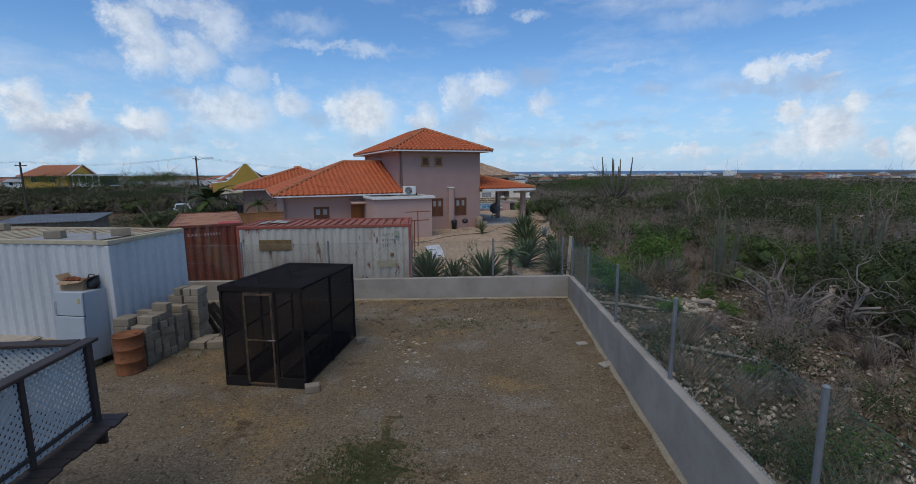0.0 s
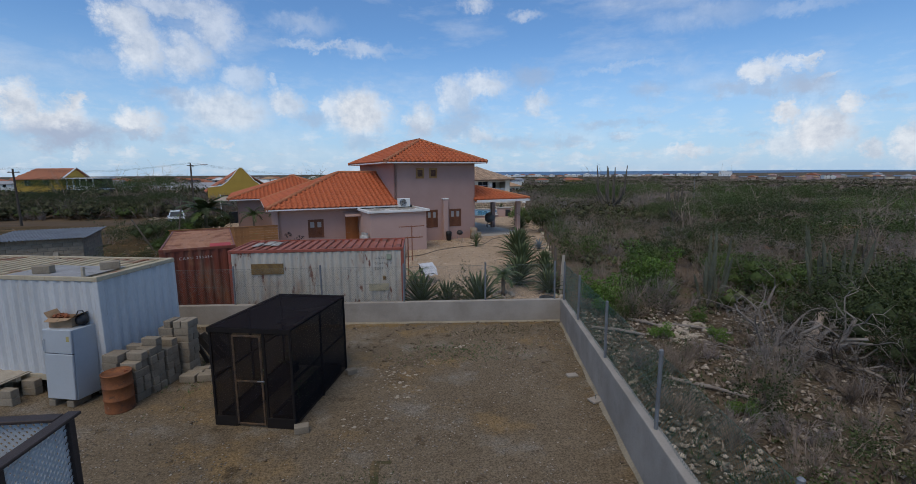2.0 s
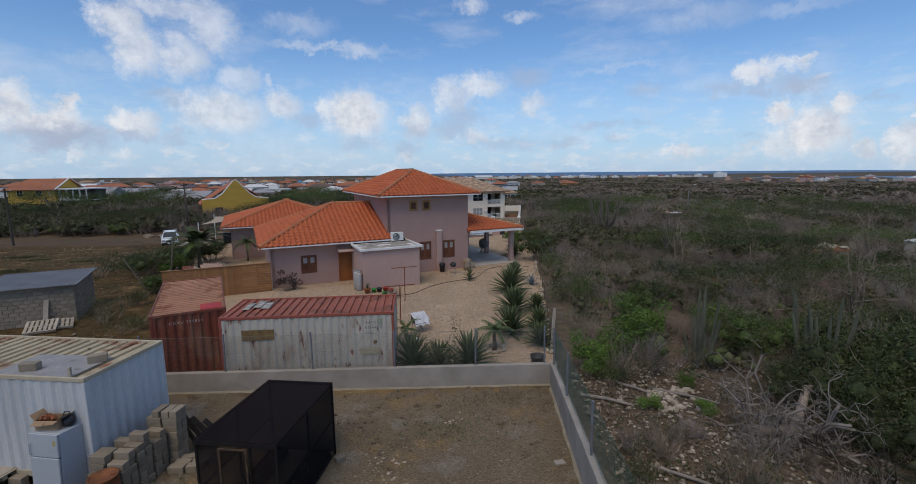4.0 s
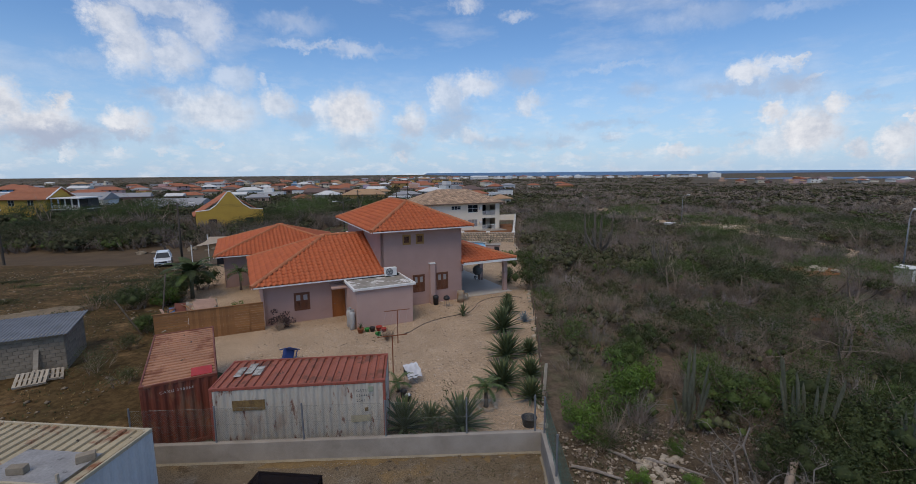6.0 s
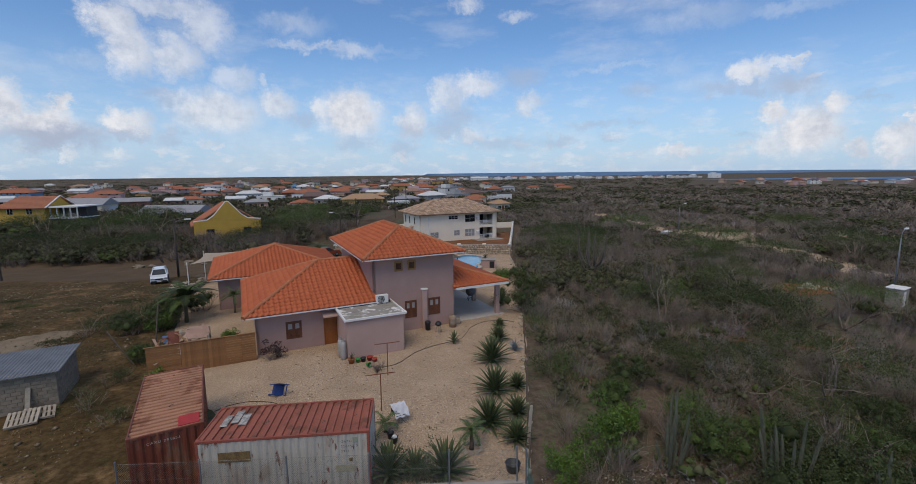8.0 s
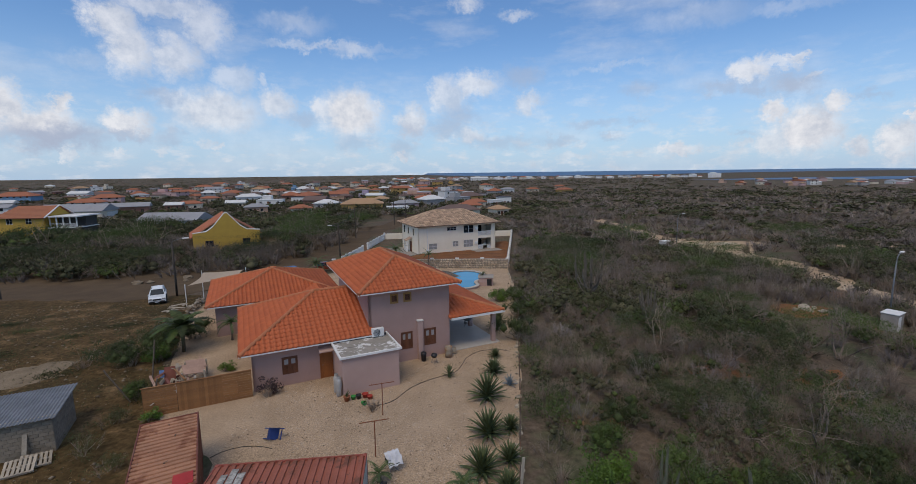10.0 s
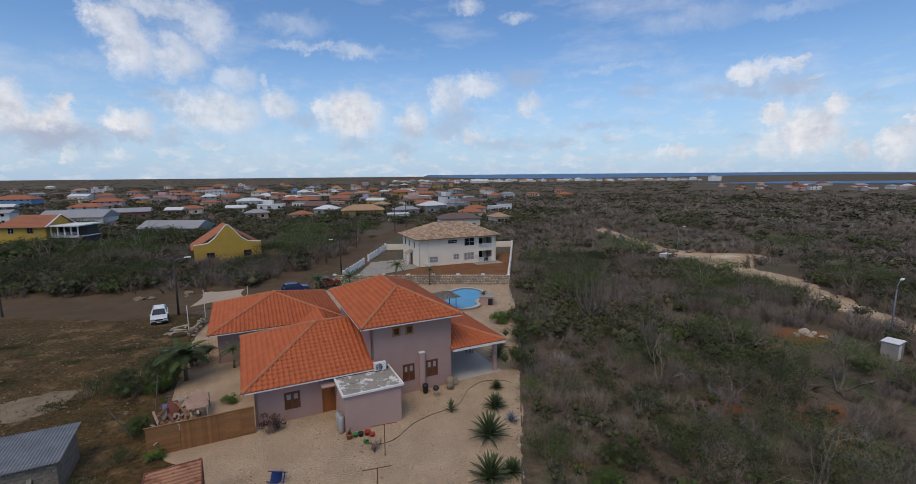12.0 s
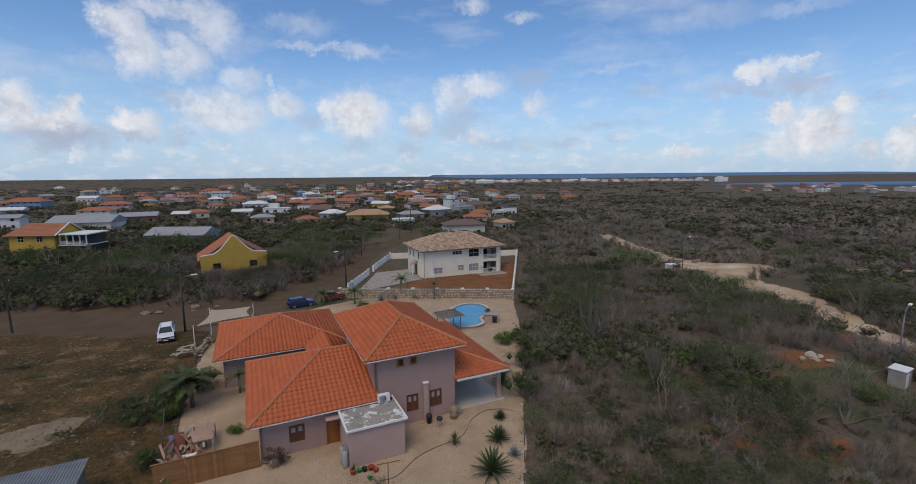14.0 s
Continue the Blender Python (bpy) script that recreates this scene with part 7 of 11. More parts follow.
def shade_sail():
    zg = g(-22, 54)
    SAIL = mat("sand_sail", (0.40, 0.32, 0.235), (0.36, 0.285, 0.21), 0.9, scale=1, fine=40, fine_amt=0.04, bump=0.1)
    root = thing("shade_sail", Matrix.Identity(4), "sand-coloured shade sail on white poles", "shade sail")
    c = [Vector((-23.8, 53.2, 2.05)), Vector((-18.6, 55.2, 2.45)), Vector((-19.9, 59.3, 2.45)), Vector((-24.2, 58.0, 2.5))]
    n, v = 12, []
    for j in range(n + 1):
        for i in range(n + 1):
            a, b = i / n, j / n
            p = (c[0] * (1 - a) + c[1] * a) * (1 - b) + (c[3] * (1 - a) + c[2] * a) * b
            ctr = (c[0] + c[1] + c[2] + c[3]) / 4
            e = max(math.sin(math.pi * a) * (abs(b - 0.5) * 2) ** 2, math.sin(math.pi * b) * (abs(a - 0.5) * 2) ** 2)
            p = p.lerp(ctr, 0.16 * e) - Vector((0, 0, 0.22 * math.sin(math.pi * a) * math.sin(math.pi * b)))
            v.append(p)
    MB().add(v, [(j * (n + 1) + i, j * (n + 1) + i + 1, (j + 1) * (n + 1) + i + 1, (j + 1) * (n + 1) + i) for j in range(n) for i in range(n)]).done("canvas", SAIL, root, smooth=True)
    for p in c:
        q = p + (p - (c[0] + c[2]) / 2) * 0.09
        MB().tube([(q.x, q.y, zg - 0.5), (q.x, q.y, p.z + 0.25)], 0.05, 8).done("pole", WHITE, root)
        MB().tube([(q.x, q.y, p.z + 0.1), p], 0.012, 4).done("cable", GREY_STEEL, root)
    BLUE2 = mat("faded_blue", (0.06, 0.16, 0.30), (0.05, 0.13, 0.24), 0.6, scale=2, fine=15, fine_amt=0.1)
    for x, y, sx, sy, sz, mm in ((-20.6, 56.2, 1.6, 0.9, 0.85, BLUE2), (-19.2, 55.2, 1.2, 0.8, 0.7, BLUE2), (-20.0, 54.6, 0.9, 0.7, 0.6, mat("pale_teal", (0.20, 0.30, 0.32), None, 0.7)), (-22.3, 56.3, 0.9, 0.6, 1.3, BLACK), (-21.0, 57.6, 0.8, 0.7, 1.4, WHITE)):
        k = thing("storage_crate", pose(x, y, g(x, y) + 0.018, 0, 0, 20), "plastic storage crate under the shade sail", "crate", "stored goods")
        MB().box(-sx / 2, -sy / 2, 0, sx / 2, sy / 2, sz * 0.85, 0.03).done("body", mm, k)
        MB().box(-sx / 2 - 0.02, -sy / 2 - 0.02, sz * 0.85, sx / 2 + 0.02, sy / 2 + 0.02, sz, 0.02).done("lid", mm, k)
    rng = random.Random(31)
    BROWN_STONE = mat("brown_stone", (0.22, 0.17, 0.12), (0.15, 0.115, 0.08), 0.95, spec=0.1, scale=3, fine=20, fine_amt=0.2, bump=0.4)
    st = thing("rubble_pile", Matrix.Identity(4), "rough pile of rubble stones and broken timber at the yard corner", "rubble")
    for i in range(120):
        t = rng.random()
        x, y = -23.3 + 0.55 * (rng.random() - 0.5) + 0.9 * t, 55.2 - 5.2 * t + 0.3 * (rng.random() - 0.5)
        s = 0.08 + 0.10 * rng.random()
        MB().blob(x, y, g(x, y) + s * 0.4 + 0.85 * rng.random() * (1 - abs(x + 23.3 - 0.9 * t) * 2.2), s * 1.3, s, s * 0.8, rng, 0.3, 6, 4).done("stone", PALE_STONE if i % 3 else BROWN_STONE, st)
    for i in range(8):
        MB().box(-0.8, -0.1, -0.02, 0.8, 0.1, 0.02, 0.004, pose(-24.4 + rng.random(), 52.5 - 3 * rng.random(), 0.1 + 0.25 * rng.random(), 12, 10 * rng.random(), 180 * rng.random())).done("plank", PLANK, st)


shade_sail()


def block_shed():
    """A small grey block shed with a corrugated roof in the field."""
    z = g(-19.5, 26)
    ang = 20.5
    root = thing("block_shed", pose(-17.6, 24.75, z, 0, 0, ang), "small bare concrete-block shed with a corrugated roof", "shed")
    L_, D, H0, H1 = 3.6, 3.5, 1.95, 2.1
    me = {}

    def brick(key, sx, sy, sz, m):
        if key not in me:
            ob = MB().box(0, 0, 0, sx, sy, sz, 0.008).done("block", BLOCK, root)
            me[key] = ob.data
        else:
            ob = new("block", me[key])
            ob.parent = root
        ob.matrix_basis = m
    MB().box(-L_ + 0.02, 0.02, 0, -0.02, D - 0.02, H0 - 0.04).done("core", mat("mortar", (0.24, 0.225, 0.205), None, 0.95, fine=20), root)
    rows = 10
    for r in range(rows):
        off = 0.2 if r % 2 else 0.0
        x = -L_ + off - (0.4 if off else 0)
        while x < -0.01:
            a, c = max(x, -L_), min(x + 0.39, 0)
            if c - a > 0.05:
                brick(("f", round(c - a, 2)), c - a, 0.03, 0.182, pose(a, -0.012, r * 0.193 + 0.01))
            x += 0.40
        y = off - (0.4 if off else 0)
        while y < D - 0.01:
            a, c = max(y, 0), min(y + 0.39, D)
            if c - a > 0.05:
                brick(("s", round(c - a, 2)), 0.03, c - a, 0.182, pose(-0.018, a, r * 0.193 + 0.01))
            y += 0.40
    v, f = corrugated(L_ + 0.5, -0.3, D + 0.3, 0.04, 0.16)
    b = MB().add([(x - L_ - 0.25, y_, H0 + 0.06 + 0.03 * y_ - d) for x, d, y_ in v], f)
    b.done("corrugated_roof", mat("zinc_sheet", (0.20, 0.212, 0.232), (0.15, 0.16, 0.175), 0.75, 0.15, scale=1, fine=10, fine_amt=0.1, bump=0.1), root, "corrugated zinc roof sheet")
    for y in (0.1, D - 0.15):
        MB().box(-L_ - 0.1, y, H0 - 0.05, 0.1, y + 0.08, H0 + 0.03).done("beam", PLANK, root)


block_shed()
pallet(pose(-18.4, 22.4, g(-18, 22) + 0.15, 18, 0, 25), "grey pallet tilted against rubble by the shed")
pallet(pose(-18.0, 22.9, g(-18, 22) + 0.22, 10, 6, 32), "grey pallet lying on another by the shed")
tagged(MB().box(-0.1, -0.02, 0, 0.1, 0.02, 1.3, 0.004).done("leaning_plank", PLANK, m=pose(-18.6, 24.0, g(-18, 24), -14, 4, 20)), "plank leaning on the block shed", "plank")

# ---- pool garden and neighbours ----
rng = random.Random(41)


def pool():
    zc = g(8.5, 62)
    root = thing("swimming_pool", pose(8.1, 60.9, zc + 0.018, 0, 0, -12), "kidney-shaped pool with a raised mauve rim", "swimming pool")
    n = 48

    def outline(k, grow):
        a = 2 * math.pi * k / n
        x, y = (2.85 + grow) * math.cos(a), (5.0 + grow) * math.sin(a)
        pinch = 1.25 * math.exp(-((y + 1.4) / 1.6) ** 2)
        return (x - (pinch if x > 0 else 0), y)
    inner, outer = [outline(k, 0) for k in range(n)], [outline(k, 0.38) for k in range(n)]
    WATER = mat("pool_water", (0.07, 0.30, 0.47), (0.055, 0.26, 0.42), 0.08, scale=0.5, fine=6, fine_amt=0.06, bump=0.15, spec=0.5)
    MB().prism(inner, 0.0, 0.42).done("water", WATER, root, "turquoise pool water")
    b = MB()
    v = [(x, y, 0.0) for x, y in outer] + [(x, y, 0.50) for x, y in outer] + [(x, y, 0.50) for x, y in inner] + [(x, y, 0.30) for x, y in inner]
    f = []
    for k in range(n):
        q = (k + 1) % n
        for s in range(3):
            f.append((s * n + k, s * n + q, (s + 1) * n + q, (s + 1) * n + k))
    b.add(v, f).done("rim", MAUVE_LIGHT, root, "mauve rim with pale coping")
    cp = MB()
    o2, i2 = [outline(k, 0.44) for k in range(n)], [outline(k, -0.03) for k in range(n)]
    v = [(x, y, z) for z in (0.502, 0.55) for ring in (o2, i2) for x, y in ring]
    f = []
    for k in range(n):
        q = (k + 1) % n
        f += [(k, q, 2 * n + q, 2 * n + k), (n + k, n + q, 3 * n + q, 3 * n + k), (2 * n + k, 2 * n + q, 3 * n + q, 3 * n + k), (k, q, n + q, n + k)]
    cp.add(v, f).done("coping", mat("pale_coping", (0.50, 0.46, 0.40), None, 0.8, scale=2, fine=20, fine_amt=0.1), root)
    bar = thing("pool_bar", pose(10.7, 58.6, g(10.7, 58.6) + 0.018, 0, 0, -12), "low mauve garden block with a potted plant beside the pool", "planter")
    MB().box(-0.9, -0.9, 0, 0.9, 0.9, 1.1, 0.02).done("body", MAUVE_LIGHT, bar)
    MB().box(-1.0, -1.0, 1.1, 1.0, 1.0, 1.18, 0.02).done("top", CONCRETE, bar)
    MB().box(0.2, -0.915, 0.1, 0.8, -0.9, 0.95, 0.0).done("hatch", BLACK, bar)
    pl = MB()
    for i in range(40):
        blade(pl, (-0.4, 0.4, 1.15), i * 2.4, 0.4 + rng.random(), 0.7, 0.09, 0.8, 4)
    pl.done("plant", AGAVE, bar, fix=False)


pool()


def palapa():
    x, y = 4.9, 55.7
    root = thing("palapa", pose(x, y, g(x, y) + 0.018, 0, 0, 19.5) @ Matrix.Diagonal((0.75, 0.75, 0.95, 1)), "thatched grey shelter on posts beside the pool", "shelter")
    THATCH = mat("grey_thatch", (0.20, 0.17, 0.135), (0.135, 0.115, 0.095), 0.95, scale=3, fine=14, fine_amt=0.35, bump=0.8, dist=0.05, island=0.3)
    for a in (-1.5, 1.5):
        for c in (-1.3, 1.3):
            MB().tube([(a, c, 0), (a, c, 2.2)], 0.07, 8).done("post", BARK, root)
    b = MB()
    for i in range(420):
        a, c = -2.0 + 4.0 * rng.random(), -1.9 + 3.8 * rng.random()
        z = 2.75 - 0.32 * max(abs(a), abs(c))
        d = Vector((a, c, -0.55)).normalized() * 0.6
        s = Vector((-c, a, 0)).normalized() * 0.08 if abs(a) + abs(c) > 0.05 else Vector((0.08, 0, 0))
        p = Vector((a, c, z))
        b.add([p - s, p + s, p + d + s * 0.3, p + d - s * 0.3], [(0, 1, 2, 3)])
    b.add([(-2, -1.9, 2.1), (2, -1.9, 2.1), (2, 1.9, 2.1), (-2, 1.9, 2.1), (0, 0, 2.75)], [(0, 1, 4), (1, 2, 4), (2, 3, 4), (3, 0, 4)])
    b.done("thatch", THATCH, root, fix=False)


palapa()


def stone_wall():
    root = thing("stone_wall", Matrix.Identity(4), "pale rubble-stone garden wall with white pier caps", "wall")
    a, c = Vector((-11.6, 75.6)), Vector((16.3, 71.0))
    d = (c - a).normalized()
    nrm = Vector((d.y, -d.x))
    L_ = (c - a).length
    H = 1.55
    ang = math.degrees(math.atan2(d.y, d.x))
    core = MB()
    nseg = 14
    for i in range(nseg):
        p, q = a.lerp(c, i / nseg), a.lerp(c, (i + 1) / nseg)
        z0 = g(p.x, p.y) - 0.1
        core.add([(p.x, p.y, z0), (q.x, q.y, z0), (q.x, q.y, z0 + H), (p.x, p.y, z0 + H)] + [(p.x - nrm.x * 0.35, p.y - nrm.y * 0.35, z0), (q.x - nrm.x * 0.35, q.y - nrm.y * 0.35, z0), (q.x - nrm.x * 0.35, q.y - nrm.y * 0.35, z0 + H), (p.x - nrm.x * 0.35, p.y - nrm.y * 0.35, z0 + H)],
                 [(0, 1, 2, 3), (7, 6, 5, 4), (3, 2, 6, 7)])
    core.done("mortar_core", mat("wall_mortar", (0.34, 0.295, 0.235), None, 0.95, fine=10), root)
    me = [MB().blob(0, 0, 0, 0.5, 0.16, 0.5, random.Random(i), 0.22, 7, 4) for i in range(5)]
    shapes = []
    made = 0
    rest = MB()
    r = 0
    z = 0.0
    while z < H - 0.1:
        hh = 0.24 + 0.08 * rng.random()
        s = 0.0
        while s < L_:
            w = 0.30 + 0.30 * rng.random()
            p = a + d * (s + w / 2) + nrm * 0.02
            m = pose(p.x, p.y, g(p.x, p.y) - 0.1 + z + hh / 2, 0, 0, ang) @ Matrix.Diagonal((w * 0.97, 1.0, hh * 0.97, 1))
            k = rng.randrange(5)
            if made < 300 and s > L_ * 0.35:
                while len(shapes) <= k:
                    ob = me[len(shapes)].done("stone", WALL_STONE, root)
                    ob.matrix_basis = pose(a.x, a.y + 0.2, g(a.x, a.y) + 0.3 * len(shapes) * 0.5, 0, 0, ang) @ Matrix.Diagonal((0.4, 1, 0.3, 1))
                    shapes.append(ob.data)
                ob = new("stone", shapes[k])
                ob.parent, ob.matrix_basis = root, m
                made += 1
            else:
                rest.add(me[k].v, me[k].f, m)
            s += w
        z += hh
    tagged(rest.done("stones", WALL_STONE_REST, root, fix=False), "", "", "", "stuff")
    cope = MB()
    for i in range(nseg):
        p, q = a.lerp(c, i / nseg), a.lerp(c, (i + 1) / nseg)
        z1 = g(p.x, p.y) - 0.1 + H
        cope.add([(w.x + nrm.x * o, w.y + nrm.y * o, z1 + zz) for w in (p, q) for o in (0.06, -0.4) for zz in (0, 0.07)], [(0, 1, 3, 2), (4, 6, 7, 5), (0, 4, 5, 1), (2, 3, 7, 6), (1, 5, 7, 3)])
    cope.done("coping", CONCRETE, root)
    for i in range(8):
        p = a.lerp(c, i / 7) - nrm * 0.17
        z1 = g(p.x, p.y) - 0.1 + H
        MB().box(-0.28, -0.22, 0.06, 0.28, 0.22, 0.26, 0.02, pose(p.x, p.y, z1, 0, 0, ang)).done("pier_cap", WHITE, root)


WALL_STONE = mat("rubble_stone", (0.50, 0.41, 0.30), (0.40, 0.31, 0.22), 0.95, scale=2, fine=10, fine_amt=0.15, bump=0.5, rnd=0.3)
WALL_STONE_REST = mat("rubble_stone_rest", (0.50, 0.41, 0.30), (0.40, 0.31, 0.22), 0.95, scale=2, fine=10, fine_amt=0.15, bump=0.5, island=0.3)
stone_wall()


def pier_fence(pts, gap, label, h=1.5, infill="panel"):
    root = thing("garden_fence", Matrix.Identity(4), label, "fence", "white garden fences")
    for a, c in zip(pts, pts[1:]):
        a, c = Vector(a), Vector(c)
        n = max(1, round((c - a).length / gap))
        d = (c - a).normalized()
        ang = math.degrees(math.atan2(d.y, d.x))
        for i in range(n + 1):
            p = a.lerp(c, i / n)
            z = g(p.x, p.y) - 0.05
            pier = MB().box(-0.2, -0.2, 0, 0.2, 0.2, h, 0.02).done("pier", WHITE, root, m=pose(p.x, p.y, z, 0, 0, ang))
            if i < n:
                q = a.lerp(c, (i + 1) / n)
                ln = (q - p).length - 0.4
                if infill == "panel":
                    MB().box(0.2, -0.07, 0, 0.2 + ln, 0.07, h * 0.86, 0.01).done("panel", BEIGE, pier)
                else:
                    MB().box(0.2, -0.08, 0, 0.2 + ln, 0.08, 0.45, 0.01).done("plinth", WHITE, pier)
                    k = int(ln / 0.28)
                    for j in range(k):
                        MB().box(0.2 + (j + 0.5) * ln / k - 0.05, -0.04, 0.45, 0.2 + (j + 0.5) * ln / k + 0.05, 0.04, h * 0.85, 0.008).done("baluster", WHITE, pier)
                    MB().box(0.2, -0.06, h * 0.85, 0.2 + ln, 0.06, h * 0.92, 0.008).done("rail", WHITE, pier)


pier_fence([(16.6, 72.5), (27.2, 116.5)], 3.0, "white pier fence along the scrub edge", 1.4)
pier_fence([(-10.9, 81.0), (-8.9, 95.5)], 2.4, "white baluster fence along the dirt road", 1.5, "bar")
pier_fence([(-8.2, 99.5), (-5.4, 114.5)], 2.4, "white baluster fence along the dirt road", 1.5, "bar")
pier_fence([(-5.4, 114.5), (27.2, 116.5)], 4.5, "cream garden wall with white piers", 1.7)


def simple_window(parent, x, z, w, h, y=0.0, bars=2, frame_mat=None, glazing=GLASS):
    fr = MB()
    t = 0.07
    fr.box(x - t, y - 0.05, z - t, x, y + 0.02, z + h + t).box(x + w, y - 0.05, z - t, x + w + t, y + 0.02, z + h + t)
    fr.box(x, y - 0.05, z + h, x + w, y + 0.02, z + h + t).box(x, y - 0.05, z - t, x + w, y + 0.02, z)
    for i in range(1, bars):
        fr.box(x + w * i / bars - 0.025, y - 0.04, z, x + w * i / bars + 0.025, y + 0.01, z + h)
    fr.box(x, y - 0.04, z + h * 0.5 - 0.02, x + w, y + 0.008, z + h * 0.5 + 0.02)
    win = fr.done("window", frame_mat or WHITE, parent)
    MB().box(x, y + 0.004, z, x + w, y + 0.03, z + h).done("pane", glazing, win)
    return win


def hip(parent, x0, y0, x1, y1, ze, zr, tile, over=0.7, singles=0):
    """A coarse hipped roof with tile courses."""
    a, b, c, d = x0 - over, y0 - over, x1 + over, y1 + over
    along_x = (c - a) > (d - b)
    half = min(c - a, d - b) / 2
    if along_x:
        A, B = (a + half, (b + d) / 2, zr), (c - half, (b + d) / 2, zr)
        sl = [[(a, b, ze), (c, b, ze), B, A], [(c, d, ze), (a, d, ze), A, B], [(a, d, ze), (a, b, ze), A], [(c, b, ze), (c, d, ze), B]]
    else:
        A, B = ((a + c) / 2, b + half, zr), ((a + c) / 2, d - half, zr)
        sl = [[(a, b, ze), (c, b, ze), A], [(c, d, ze), (a, d, ze), B], [(a, d, ze), (a, b, ze), A, B], [(c, b, ze), (c, d, ze), B, A]]
    for k, s in enumerate(sl):
        roof_slope(parent, s, singles if k == 0 else 0, tile, tile, 0.46, 0.52)
    return A, B


def cream_house():
    x0, y0 = 2.6, 90.7
    z = g(9, 95) - 0.1
    root = thing("house", pose(x0, y0, z, 0, 0, 18.0), "cream two-storey house with a tan clay tile hip roof", "house")
    L_, D, H = 17.3, 10.8, 5.75
    T = 0.22
    # front: solid part and the balconies' bay at the east end
    holes = [(2.2, 0.95, 3.9, 2.05), (7.4, 1.2, 8.6, 2.2), (9.9, 0.9, 12.0, 2.3), (6.2, 4.55, 8.2, 5.2), (9.9, 3.85, 12.1, 5.35), (13.2, 0.1, 16.3, 2.5), (13.2, 3.1, 16.3, 5.3)]
    wall_panel(L_, H, T, holes).done("wall", BEIGE, root)
    wall_panel(D, H, T, [(1.2, 3.6, 2.0, 5.1), (3.9, 3.6, 4.6, 5.0), (7.2, 3.6, 7.9, 5.0)]).done("wall", BEIGE, root, m=place(0, D, 0, -90))
    wall_panel(D, H, T, []).done("wall", BEIGE, root, m=place(L_, 0, 0, 90))
    wall_panel(L_, H, T, []).done("wall", BEIGE, root, m=place(L_, D, 0, 180))
    for x, zz, w, h, b in ((2.2, 0.95, 1.7, 1.1, 2), (7.4, 1.2, 1.2, 1.0, 2), (9.9, 0.9, 2.1, 1.4, 3), (6.2, 4.55, 2.0, 0.65, 3), (9.9, 3.85, 2.2, 1.5, 2)):
        simple_window(root, x, zz, w, h, 0.05, b, None, PALE_GLASS if zz < 2 else GLASS)
    for y, zz, w, h in ((1.2, 3.6, 0.8, 1.5), (3.9, 3.6, 0.7, 1.4), (7.2, 3.6, 0.7, 1.4)):
        win = MB().box(0.05, D - y - w, zz, 0.12, D - y, zz + h).done("window", GLASS, root)
        MB().box(0.0, D - y - w - 0.06, zz - 0.06, 0.05, D - y + 0.06, zz).done("sill", WHITE, win)
    for zf in (0.08, 3.0):
        MB().box(13.0, 0.23, zf - 0.12, 16.6, 3.2, zf).done("balcony_floor", CONCRETE, root)
        MB().box(12.9, 3.2, zf, 16.7, 3.3, zf + 2.6).done("balcony_wall", BEIGE, root)
        MB().box(13.6, 3.13, zf, 15.6, 3.19, zf + 2.1).done("glass_door", GLASS, root)
        MB().box(13.2, -0.06, zf + 0.92, 16.3, 0.06, zf + 1.0, 0.01).done("balcony_rail", WHITE, root)
        for i in range(13):
            if zf < 1 and 4 < i < 9:
                continue
            MB().box(13.25 + i * 0.24, -0.04, zf + 0.03, 13.37 + i * 0.24, 0.04, zf + 0.92, 0.008).done("baluster", WHITE, root)
        MB().box(12.4, -0.4, zf + 1.35, 13.0, -0.05, zf + 1.85, 0.02).done("air_conditioner", WHITE, root, "white wall-hung air conditioner")
    MB().box(4.0, -2.6, -0.3, 17.6, -0.02, 0.12, 0.02).done("terrace", CONCRETE, root)
    MB().tube([(1.8, -0.08, 0), (1.8, -0.08, H)], 0.07, 8).done("downpipe", WHITE, root)
    MB().box(1.5, -0.35, 0, 2.1, -0.02, 0.9, 0.02).done("meter_box", WHITE, root)
    # entrance canopy on the west side
    MB().box(-0.12, 4.4, 0, 0.0, 5.4, 2.2).done("door", BROWN_WOOD, root, "brown front door")
    can = MB().add([(-1.3, 4.0, 2.5), (-1.3, 5.8, 2.5), (0.0, 5.8, 3.1), (0.0, 4.0, 3.1), (-1.3, 4.0, 2.4), (-1.3, 5.8, 2.4), (0.0, 5.8, 2.95), (0.0, 4.0, 2.95)],
                   [(0, 1, 2, 3), (7, 6, 5, 4), (0, 1, 5, 4), (1, 2, 6, 5), (0, 3, 7, 4)])
    can.done("canopy", TAN_TILE, root)
    for y in (4.1, 5.6):
        MB().box(-1.25, y, 0, -0.95, y + 0.3, 2.42, 0.02).done("canopy_post", WHITE, root)
    hip(root, 0, 0, L_, D, H + 0.02, H + 2.75, TAN_TILE, 0.9)
    MB().box(-0.85, -0.85, H - 0.12, L_ + 0.85, D + 0.85, H - 0.005).done("eave_board", mat("dark_eave", (0.10, 0.065, 0.045), None, 0.8), root)


cream_house()


